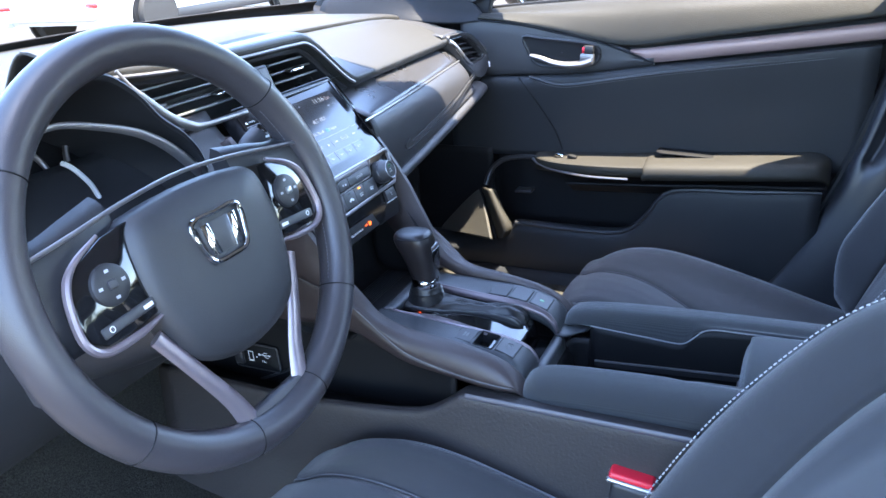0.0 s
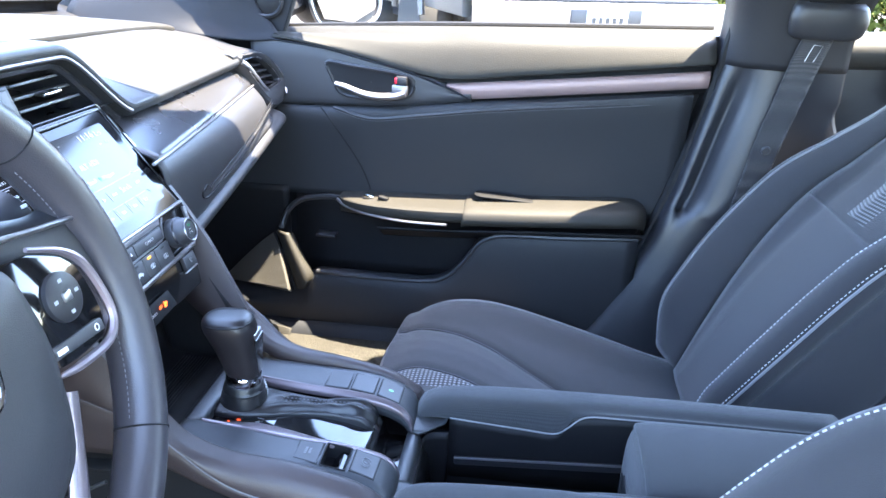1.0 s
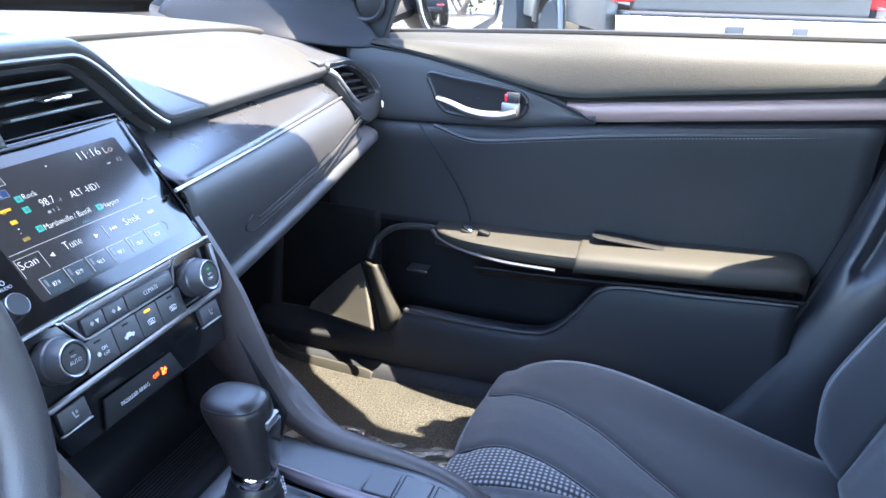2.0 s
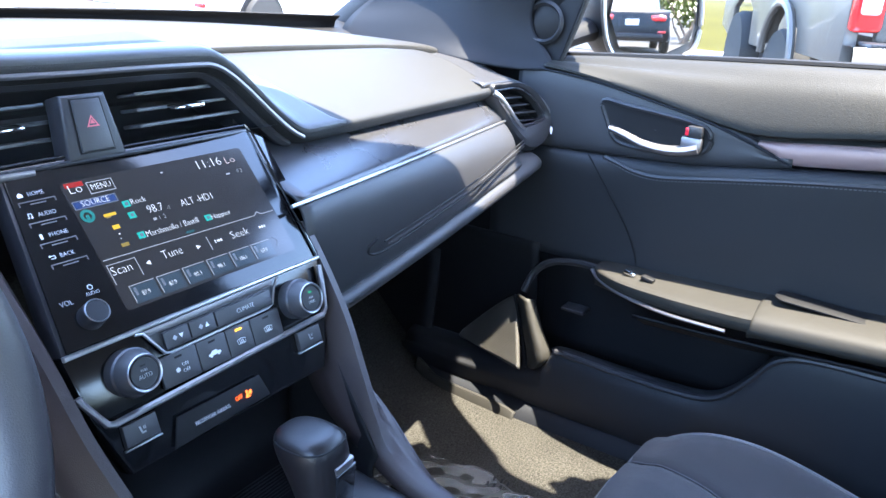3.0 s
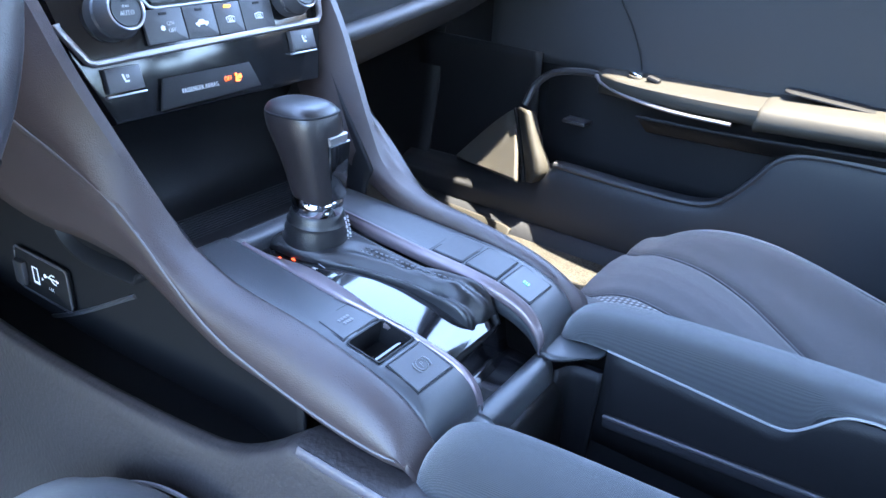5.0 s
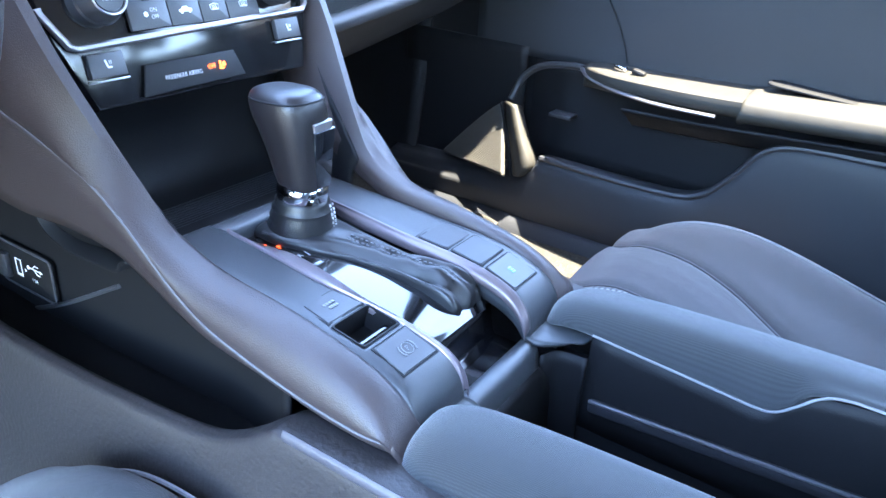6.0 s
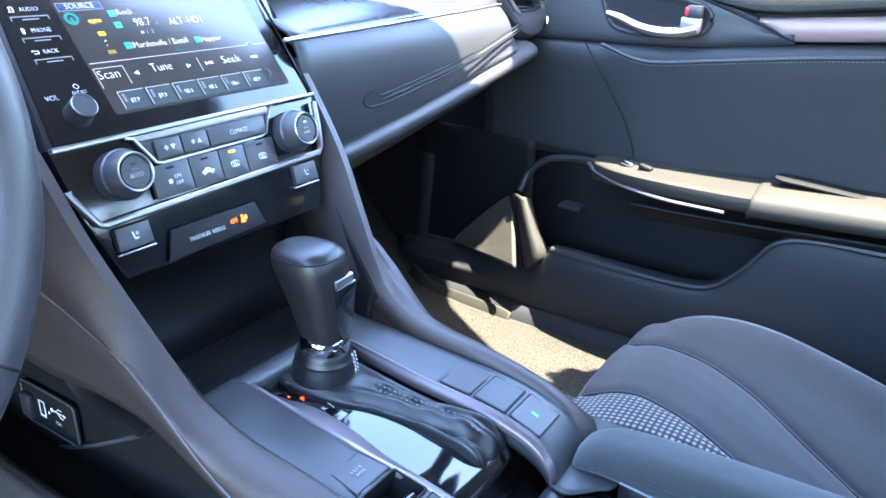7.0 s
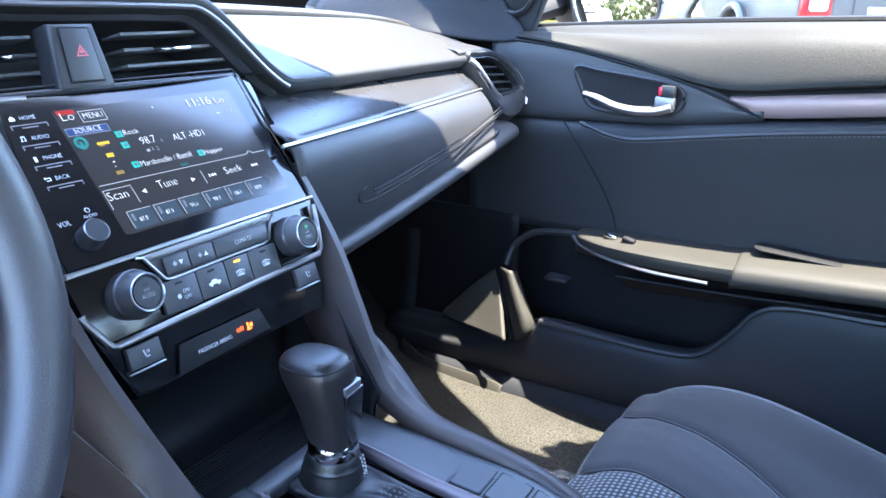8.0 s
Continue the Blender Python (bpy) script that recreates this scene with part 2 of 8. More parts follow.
def net(rows, closed_v=False, closed_u=False, caps=False):
    """A quad mesh from rows of points."""
    bm = bmesh.new()
    vs = [[bm.verts.new(tuple(p)) for p in r] for r in rows]
    nu, nv = len(vs), len(vs[0])
    for i in range(nu if closed_u else nu - 1):
        for j in range(nv if closed_v else nv - 1):
            q = (vs[i][j], vs[(i + 1) % nu][j], vs[(i + 1) % nu][(j + 1) % nv], vs[i][(j + 1) % nv])
            try:
                bm.faces.new(q)
            except ValueError:
                pass
    if caps and closed_v and not closed_u:
        bm.faces.new(vs[0][::-1])
        bm.faces.new(vs[-1])
    bmesh.ops.recalc_face_normals(bm, faces=bm.faces)
    return bm


def patch(keys, nu=16, nv=12, closed_v=False, caps=False):
    """A smooth surface through a small net of key points."""
    cols = [spline(k, nv, closed_v) for k in keys]
    grid = np.array(cols)
    rows = np.array([spline(grid[:, j], nu) for j in range(grid.shape[1])]).transpose(1, 0, 2)
    return net(rows, closed_v=closed_v, caps=caps)


def sweep(points, radius, n=8, samples=0, closed=False, flat=1.0, up=(0, 0, 1), caps=True):
    """A round or flattened rod along a path."""
    p = spline(points, samples, closed) if samples else np.array(points, float)
    m = len(p)
    rows = []
    for i in range(m):
        a = p[(i - 1) % m] if closed or i else p[i]
        b = p[(i + 1) % m] if closed or i < m - 1 else p[i]
        d = Vector(b - a).normalized()
        s = d.cross(Vector(up))
        s = s.normalized() if s.length > 1e-5 else Vector((1, 0, 0))
        u = s.cross(d)
        r = radius(i / (m - 1)) if callable(radius) else radius
        rows.append([Vector(p[i]) + s * (r * math.cos(k * math.tau / n)) + u * (r * flat * math.sin(k * math.tau / n)) for k in range(n)])
    return net(rows, closed_v=True, closed_u=closed, caps=caps and not closed)


def box(sx, sy, sz, m=None, bevel=0.0, seg=2):
    """A box about the origin with rounded edges, at the pose m."""
    bm = bmesh.new()
    bmesh.ops.create_cube(bm, size=1)
    bmesh.ops.scale(bm, vec=(sx, sy, sz), verts=bm.verts)
    if bevel:
        bmesh.ops.bevel(bm, geom=list(bm.edges), offset=min(bevel, 0.49 * min(sx, sy, sz)), segments=seg, profile=0.5, affect="EDGES")
    if m is not None:
        bmesh.ops.transform(bm, matrix=m, verts=bm.verts)
    return bm


def prism(outline, depth, m=None, bevel=0.0, seg=2):
    """An outline in x, y, raised from z = 0 to depth, with rounded edges, at the pose m."""
    bm = bmesh.new()
    vs = [bm.verts.new((x, y, 0)) for x, y in outline]
    f = bm.faces.new(vs)
    r = bmesh.ops.extrude_face_region(bm, geom=[f])
    bmesh.ops.translate(bm, vec=(0, 0, depth), verts=[v for v in r["geom"] if isinstance(v, bmesh.types.BMVert)])
    bmesh.ops.recalc_face_normals(bm, faces=bm.faces)
    if bevel:
        big = [e for e in bm.edges if len(e.link_faces) == 2 and e.calc_face_angle(0) > 0.7 and abs(e.verts[0].co.z - e.verts[1].co.z) < 1e-6]
        bmesh.ops.bevel(bm, geom=big, offset=bevel, segments=seg, profile=0.5, affect="EDGES")
    if m is not None:
        bmesh.ops.transform(bm, matrix=m, verts=bm.verts)
    return bm


def rounded(w, h, r, n=5):
    """The outline of a rounded rectangle."""
    out = []
    for cx, cy, a in ((w / 2 - r, h / 2 - r, 0), (-w / 2 + r, h / 2 - r, 90), (-w / 2 + r, -h / 2 + r, 180), (w / 2 - r, -h / 2 + r, 270)):
        for k in range(n):
            t = radians(a + 90 * k / (n - 1))
            out.append((cx + r * math.cos(t), cy + r * math.sin(t)))
    return out


def lathe(profile, n=32, m=None, hollow=False):
    """Turns (radius, height) pairs about z; hollow: a ring, with no ends."""
    rows = [[(r * math.cos(k * math.tau / n), r * math.sin(k * math.tau / n), h) for k in range(n)] for r, h in profile]
    bm = net(rows, closed_v=True, closed_u=hollow, caps=not hollow)
    if m is not None:
        bmesh.ops.transform(bm, matrix=m, verts=bm.verts)
    return bm


def joined(*bms):
    """Several shapes of one part in one mesh."""
    out = bmesh.new()
    for b in bms:
        me = bpy.data.meshes.new("tmp")
        b.to_mesh(me)
        b.free()
        out.from_mesh(me)
        bpy.data.meshes.remove(me)
    return out


def mesh_of(name, bm, mat, smooth=40):
    me = bpy.data.meshes.new(name)
    bm.to_mesh(me)
    bm.free()
    me.materials.append(mat)
    for p in me.polygons:
        p.use_smooth = True
    me.set_sharp_from_angle(angle=radians(smooth))
    return me


def part(name, bm, mat, parent=None, label="", smooth=40, thick=0.0, offset=0.0):
    ob = new(name, mesh_of(name, bm, mat, smooth))
    if thick:
        s = ob.modifiers.new("thickness", "SOLIDIFY")
        s.thickness, s.offset = thick, offset
    if parent is not None:
        ob.parent = parent
    if label:
        ob["label"] = label
    return ob


def thing(name, label, category, group="", kind="", at=(0, 0, 0)):
    ob = new(name)
    ob.location = at
    ob.empty_display_size = 0.05
    return tagged(ob, label, category, group, kind)


def frame_on(origin, right, up):
    """The pose of a panel: x to its right, y up along it, z out of it."""
    r = Vector(right).normalized()
    u = Vector(up)
    o = r.cross(u).normalized()
    u = o.cross(r)
    m = Matrix.Identity(4)
    for i, v in enumerate((r, u, o)):
        m.col[i] = (*v, 0)
    m.translation = origin
    return m


def text_mesh(body, size, mat, parent, m, name="lettering", align="LEFT", squeeze=1.0, label=""):
    c = bpy.data.curves.new(name, "FONT")
    c.body, c.size, c.align_x, c.align_y, c.extrude = body, size, align, "CENTER", 0.0001
    c.resolution_u = 2
    c.offset = -0.022 * size
    tmp = bpy.data.objects.new("tmp_text", c)
    scene.collection.objects.link(tmp)
    me = bpy.data.meshes.new_from_object(tmp.evaluated_get(bpy.context.evaluated_depsgraph_get()))
    bpy.data.objects.remove(tmp)
    bpy.data.curves.remove(c)
    me.transform(Matrix.Diagonal((squeeze, 1, 1, 1)))
    me.transform(m)
    me.materials.clear()
    me.materials.append(mat)
    ob = new(name, me)
    ob.parent = parent
    if label:
        ob["label"] = label
    return ob


def stitches(points, length, gap, width, samples=400, lift=0.0):
    """A row of thread stitches along a path, as one seam."""
    p = spline(points, samples)
    d = np.concatenate([[0], np.cumsum(np.linalg.norm(np.diff(p, axis=0), axis=1))])
    out = bmesh.new()
    s = 0.0
    while s + length < d[-1]:
        a = Vector([np.interp(s, d, p[:, k]) for k in range(3)])
        b = Vector([np.interp(s + length, d, p[:, k]) for k in range(3)])
        t = (b - a).normalized()
        side = t.cross(Vector((0.3, -0.5, 0.81))).normalized() * width
        nrm = side.cross(t).normalized() * width
        ring = []
        for c in (a, b):
            ring.append([out.verts.new(c + side * k + nrm * j) for k, j in ((1, 0), (0, 1), (-1, 0), (0, -1))])
        for k in range(4):
            out.faces.new((ring[0][k], ring[0][(k + 1) % 4], ring[1][(k + 1) % 4], ring[1][k]))
        out.faces.new(ring[0][::-1])
        out.faces.new(ring[1])
        s += length + gap
    bmesh.ops.recalc_face_normals(out, faces=out.faces)
    return out


def lerp(a, b, t):
    return a + (b - a) * t


# ---- setting: ground, car floor, roof, pillars, glass ----
part_ground = part("ground", net([[(x, y, 0.0) for y in np.linspace(-300, 300, 13)] for x in np.linspace(-300, 300, 13)]), ASPHALT)
tagged(part_ground, "sunlit pale asphalt of a parking lot", "ground", kind="structure")

floor_ob = part("floor", patch([[(x, y, z) for y, z in ((-1.7, 0.25), (-0.7, 0.25), (-0.2, 0.25), (0.18, 0.252), (0.34, 0.29), (0.50, 0.42), (0.56, 0.58))]
                                for x in (-0.74, -0.3, 0, 0.3, 0.74)], 12, 40), CARPET, thick=0.02, offset=1)
tagged(floor_ob, "coarse grey carpet on the floor of the car", "carpet", kind="structure")

# carpet pile in the sunlit passenger footwell: tufts
rng = random.Random(4)
tuft = bmesh.new()
for _ in range(15000):
    x, y = rng.uniform(0.40, 0.648 - 0.02 * rng.random() ** 3), rng.uniform(-0.20, 0.30)
    h = rng.uniform(0.004, 0.013) * (0.6 + 0.8 * abs(noise.noise(Vector((x * 90, y * 90, 1.0)))))
    a = rng.uniform(0, math.tau)
    dx, dy = 0.0019 * math.cos(a), 0.0019 * math.sin(a)
    lx, ly = rng.uniform(-0.003, 0.003), rng.uniform(-0.003, 0.003)
    z = 0.2505 + (max(0, y - 0.18) ** 2) * 1.2
    v = [tuft.verts.new(c) for c in ((x - dx, y - dy, z), (x + dx, y + dy, z), (x - dy, y + dx, z), (x + lx, y + ly, z + h))]
    for k in ((0, 1, 3), (1, 2, 3), (2, 0, 3)):
        tuft.faces.new([v[i] for i in k])
tagged(part("carpet_pile", tuft, CARPET), "short tufts of grey carpet pile", "carpet pile", kind="stuff")

# clear protective sheet on the passenger carpet, printed with dark marks
sheet = thing("floor_sheet", "crumpled clear plastic sheet with dark print on the carpet", "floor sheet", at=(0.45, 0.03, 0.258))
def film_z(u, v):
    return 0.010 + 0.005 * noise.noise(Vector((u * 45, v * 45, 3.0))) + 0.003 * abs(math.sin(u * 70 + v * 40))


rows = [[(u, v - 0.35 * u, film_z(u, v)) for u in np.linspace(-0.10, 0.048 + 0.008 * math.sin(v * 40), 36)] for v in np.linspace(-0.30, 0.115, 70)]
part("film", net(rows), PAPER, sheet, "crinkled clear film", thick=0.0006)
rg = random.Random(12)
for k in range(12):
    u, v, l = rg.uniform(-0.085, 0.0), rg.uniform(-0.10, 0.10), rg.uniform(0.012, 0.034)
    pts = [(u + l * t * 0.4 + 0.003 * math.sin(7 * t + k), v - 0.35 * u + l * t, film_z(u, v) + 0.003) for t in np.linspace(0, 1, 5)]
    part("print_mark", sweep(pts, lambda t: 0.0012 + 0.0032 * math.sin(math.pi * t), 6, 10, flat=0.15), BROWNPRINT, sheet)
for k, (u, v) in enumerate(((0.028, -0.010), (0.030, -0.020), (0.032, -0.030), (0.044, -0.012), (0.046, -0.024), (0.047, -0.034))):
    part("print_bar", box(0.010, 0.0035, 0.0006, pose(u, v, film_z(u, v) + 0.003, 0, 0, 12)), DARK, sheet)

tagged(part("sill_cover", patch([[(x + 0.075, y, z - 0.030), (x + 0.040, y, z - 0.016), (x + 0.022, y, z - 0.001), (x + 0.014, y, z - 0.003), (x + 0.003, y - 0.002, 0.252)]
                                 for x, y, z in ((0.658, 0.292, 0.306), (0.652, 0.268, 0.296), (0.648, 0.236, 0.287), (0.649, 0.150, 0.282), (0.648, 0.100, 0.280), (0.646, 0.078, 0.276))], 24, 10), ARMTOP, thick=0.004), "tan-lit plastic cover at the sill's front end", "sill cover", kind="structure")

# roof with headliner, pillars and rails
def header_y(x):
    """The front edge of the roof: bowed, with an unseen bulge added to shade the dash pad."""
    return -0.030 - 0.41 * x * x + 0.088 * math.exp(-((x - 0.105) / 0.165) ** 6)


roof = part("roof", patch([[(x, y, z - 0.05 * abs(x / 0.58) ** 2.5) for y, z in ((header_y(x), 1.315), (-0.35, 1.355), (-0.8, 1.39), (-1.5, 1.35), (-2.1, 1.20))]
                           for x in np.linspace(-0.57, 0.57, 39)], 78, 20), HEADLINER, thick=0.03, offset=0)
tagged(roof, "pale grey fabric headliner under the roof", "roof", kind="structure")


def pillar(name, pts, r, flat, label, mat=PILLAR):
    ob = part(name, sweep(pts, r, 14, 24, flat=flat, up=(1, 0, 0.2)), mat)
    return tagged(ob, label, "pillar", kind="structure")


for s, nm in ((1, "pillar_right_front"), (-1, "pillar_left_front")):
    pillar(nm, [(s * 0.80, 0.56, 0.82), (s * 0.775, 0.36, 0.955), (s * 0.735, 0.085, 1.12), (s * 0.600, -0.245, 1.285)],
           lambda t: lerp(0.085, 0.044, t), 0.6, "black trim of the windscreen pillar")
    # rail with an added swell, out of view, that keeps sun off the seat
    pillar("roof_rail_right" if s > 0 else "roof_rail_left",
           [(s * 0.600, -0.245, 1.285), (s * 0.574, -0.31, 1.305), (s * 0.576, -0.410, 1.312), (s * 0.616, -0.446, 1.318), (s * 0.619, -0.5, 1.322), (s * 0.617, -1.1, 1.325), (s * 0.60, -1.7, 1.22)], lambda t: 0.034 + 0.050 * min(1, max(0, t - 0.36) * 9), 0.7, "dark rail along the roof's edge")
    pillar("pillar_right_rear" if s > 0 else "pillar_left_rear",
           [(s * 0.60, -1.65, 1.24), (s * 0.70, -1.95, 1.05), (s * 0.76, -2.15, 0.90)], 0.07, 0.5, "dark trim of the rear pillar")
header = part("windscreen_header", sweep([(x, header_y(x), 1.310 - 0.055 * (x / 0.57) ** 2) for x in np.linspace(-0.57, 0.57, 49)], 0.020, 10, 80), HEADLINER)
tagged(header, "pale header trim above the windscreen", "header trim", kind="structure")

# windscreen, passenger window and rear screen
glass_front = part("windscreen", patch([[(x * k, y + 0.10 * (1 - (x / 0.6) ** 2), z) for k, y, z in ((1.26, 0.56, 0.89), (1.15, 0.20, 1.09), (0.98, -0.150, 1.300))]
                                        for x in (-0.6, -0.3, 0, 0.3, 0.6)], 12, 10), GLASS)
tagged(glass_front, "clear curved windscreen of the car", "windscreen", kind="structure")
glass_front.visible_shadow = False
glass_side = part("window_1", prism([(0.09, -0.01), (0.02, 0.065), (-0.25, 0.28), (-0.55, 0.41), (-0.78, 0.43), (-0.74, 0.03)], 0.004,
                                    frame_on((0.806, 0, 0.87), (0, 1, 0), (-0.42, 0, 1))), GLASS)
tagged(glass_side, "clear front passenger side window", "window", kind="structure")
glass_side.visible_shadow = False

bulk = part("rear_bulkhead", prism([(-0.72, 0.25), (0.72, 0.25), (0.72, 0.86), (-0.72, 0.86)], 0.12, pose(0, -1.85, 0, 90)), SOFT)
tagged(bulk, "dark cloth rear wall of the cabin", "rear wall", kind="structure")
firewall = part("firewall", prism([(-0.74, 0.24), (0.74, 0.24), (0.76, 0.86), (-0.76, 0.86)], 0.03, pose(0, 0.66, 0, 90)), DARK)
tagged(firewall, "black front wall of the footwell", "front wall", kind="structure")
cowl = part("windscreen_cowl", patch([[(x, y + 0.10 * (1 - (x / 0.74) ** 2), z) for y, z in ((0.46, 0.868), (0.52, 0.882), (0.60, 0.888), (0.63, 0.86))]
                                      for x in (-0.76, -0.4, 0, 0.4, 0.76)], 24, 8), DARK, thick=0.006)
tagged(cowl, "black cowl strip under the windscreen", "cowl", kind="structure")
tagged(part("windscreen_border", patch([[(x, 0.638 - 0.12 * (x / 0.7) ** 2, z - 0.03), (x, 0.634 - 0.12 * (x / 0.7) ** 2, z), (x, 0.622 - 0.12 * (x / 0.7) ** 2, z + 0.012)]
                                        for x, z in ((-0.70, 0.890), (-0.4, 0.896), (0, 0.902), (0.4, 0.898), (0.70, 0.890))], 30, 8), DARK, thick=0.002), "black printed border along the windscreen's foot", "windscreen border", kind="structure")
bonnet = part("bonnet", patch([[(x, y, z - 0.05 * (x / 0.75) ** 2) for y, z in ((0.70, 0.86), (1.1, 0.84), (1.5, 0.76), (1.75, 0.62))] for x in (-0.75, -0.35, 0, 0.35, 0.75)], 12, 12), WHITEPAINT, thick=0.01)
tagged(bonnet, "white bonnet of the car", "bonnet", kind="structure")

for s in (1, -1):
    sill = part("sill_right" if s > 0 else "sill_left", patch([[(s * x, y, z) for x, z in ((0.655, 0.245), (0.665, 0.268), (0.682, 0.285), (0.705, 0.287), (0.73, 0.275), (0.76, 0.23), (0.78, 0.18))]
                                                               for y in (0.34, 0.1, -0.2, -0.6, -1.0)], 12, 20), PILLAR, thick=0.004)
    tagged(sill, "black plastic door sill trim", "sill", kind="structure")

# centre pillar on the passenger side, with its moulded trim
bp = part("pillar_right_centre", patch([
    [(0.80, -0.702, 0.858), (0.748, -0.706, 0.858), (0.728, -0.718, 0.858), (0.716, -0.735, 0.858), (0.704, -0.756, 0.858), (0.694, -0.79, 0.858), (0.690, -0.850, 0.858), (0.705, -0.895, 0.858)],
    [(0.80, -0.690, 0.805), (0.746, -0.696, 0.805), (0.726, -0.706, 0.805), (0.730, -0.730, 0.805), (0.703, -0.752, 0.805), (0.692, -0.79, 0.80), (0.700, -0.850, 0.80), (0.712, -0.900, 0.80)],
    [(0.80, -0.678, 0.75), (0.744, -0.684, 0.75), (0.722, -0.694, 0.75), (0.733, -0.718, 0.75), (0.700, -0.740, 0.75), (0.689, -0.785, 0.75), (0.704, -0.845, 0.75), (0.715, -0.905, 0.75)],
    [(0.80, -0.648, 0.63), (0.736, -0.656, 0.63), (0.712, -0.664, 0.63), (0.724, -0.688, 0.63), (0.690, -0.712, 0.62), (0.682, -0.77, 0.61), (0.715, -0.86, 0.60), (0.70, -0.98, 0.60)],
    [(0.795, -0.636, 0.590), (0.731, -0.643, 0.590), (0.706, -0.651, 0.590), (0.716, -0.672, 0.587), (0.687, -0.698, 0.585), (0.681, -0.764, 0.575), (0.70, -0.88, 0.57), (0.71, -0.98, 0.57)],
    [(0.79, -0.628, 0.565), (0.727, -0.634, 0.565), (0.703, -0.643, 0.565), (0.697, -0.660, 0.56), (0.686, -0.690, 0.56), (0.680, -0.76, 0.55), (0.683, -0.90, 0.55), (0.70, -0.98, 0.55)],
    [(0.78, -0.590, 0.47), (0.715, -0.595, 0.47), (0.696, -0.606, 0.47), (0.687, -0.624, 0.46), (0.680, -0.66, 0.46), (0.675, -0.74, 0.45), (0.68, -0.90, 0.45), (0.70, -0.98, 0.45)],
    [(0.75, -0.515, 0.32), (0.690, -0.515, 0.32), (0.674, -0.530, 0.32), (0.667, -0.556, 0.31), (0.662, -0.60, 0.31), (0.660, -0.70, 0.30), (0.67, -0.90, 0.30), (0.70, -0.98, 0.30)],
    [(0.74, -0.42, 0.26), (0.680, -0.42, 0.265), (0.664, -0.45, 0.265), (0.657, -0.49, 0.26), (0.653, -0.55, 0.26), (0.650, -0.70, 0.25), (0.66, -0.90, 0.25), (0.70, -0.98, 0.25)]], 90, 60), PILLARGLOSS, thick=0.006)
tagged(bp, "black moulded trim of the centre pillar", "pillar", kind="structure")
bp2 = part("pillar_right_upper", patch([
    [(0.80, -0.700, 0.848), (0.742, -0.705, 0.848), (0.704, -0.740, 0.848), (0.685, -0.82, 0.848), (0.70, -0.895, 0.848)],
    [(0.77, -0.700, 0.93), (0.715, -0.708, 0.93), (0.682, -0.742, 0.93), (0.666, -0.82, 0.93), (0.68, -0.895, 0.93)],
    [(0.72, -0.672, 1.10), (0.66, -0.68, 1.10), (0.63, -0.74, 1.10), (0.62, -0.86, 1.10), (0.64, -0.95, 1.10)],
    [(0.66, -0.640, 1.33), (0.59, -0.65, 1.33), (0.57, -0.70, 1.33), (0.565, -0.90, 1.30), (0.58, -0.97, 1.30)]], 20, 30), HARD, thick=0.006)
tagged(bp2, "black upper cover of the centre pillar", "pillar", kind="structure")
seam_strip = part("door_seal_right", sweep([(0.735, -0.715, 0.93), (0.748, -0.694, 0.80), (0.741, -0.652, 0.63), (0.722, -0.592, 0.47), (0.70, -0.51, 0.32), (0.69, -0.40, 0.275)], 0.010, 8, 40), DARK)
tagged(seam_strip, "black rubber door seal", "door seal", kind="structure")

rail2 = part("door_frame_right_rear", sweep([(0.625, -0.93, 1.315), (0.63, -1.2, 1.305), (0.645, -1.55, 1.24)], 0.045, 10, 20), DARK)
tagged(rail2, "black upper frame of the rear door", "door frame", kind="structure")

# driver's side, behind the open door: centre pillar and rear door
tagged(part("pillar_left_centre", patch([[(-0.80, y0, z), (-0.72, y0, z), (-0.69, y0 - 0.12, z), (-0.71, y0 - 0.25, z)] for z, y0 in ((0.25, -0.60), (0.6, -0.72), (0.92, -0.78))] + [[(-0.63, -0.80, 1.31), (-0.58, -0.80, 1.31), (-0.57, -0.88, 1.31), (-0.59, -0.98, 1.31)]], 16, 16), SOFT, thick=0.006), "black trim of the driver's centre pillar", "pillar", kind="structure")
tagged(part("rear_door_left", prism([(-0.95, 0.26), (-1.9, 0.26), (-1.9, 0.92), (-0.95, 0.90)], 0.05, frame_on((-0.80, 0, 0), (0, 1, 0), (0, 0, 1))), SOFT), "closed black rear door on the driver's side", "door", kind="structure")

# rear passenger door seen past the pillar
rear_door = thing("rear_door", "black rear passenger door panel with a chrome speaker ring", "car door")
part("door_panel", prism([(-0.88, 0.28), (-1.75, 0.28), (-1.75, 0.86), (-0.88, 0.86)], 0.05, frame_on((0.79, 0, 0), (0, 1, 0), (0, 0, 1)) @ pose(0, 0, 0)), SOFT, rear_door)
part("belt_pad", sweep([(0.77, -0.87, 0.875), (0.77, -1.3, 0.90), (0.76, -1.75, 0.92)], 0.045, 14, 12, flat=0.7), DASHTOP, rear_door)
part("pull_cup", lathe([(0.001, 0.0), (0.03, 0.0), (0.036, 0.006), (0.042, 0.0), (0.042, -0.01)], 28, frame_on((0.735, -1.045, 0.83), (0, 1, 0), (0, 0, 1)).copy() @ pose(0, 0, 0, 0, 180)), HARD, rear_door)


# ---- front passenger door ----
def smooth_step(t):
    t = min(1, max(0, t))
    return t * t * (3 - 2 * t)


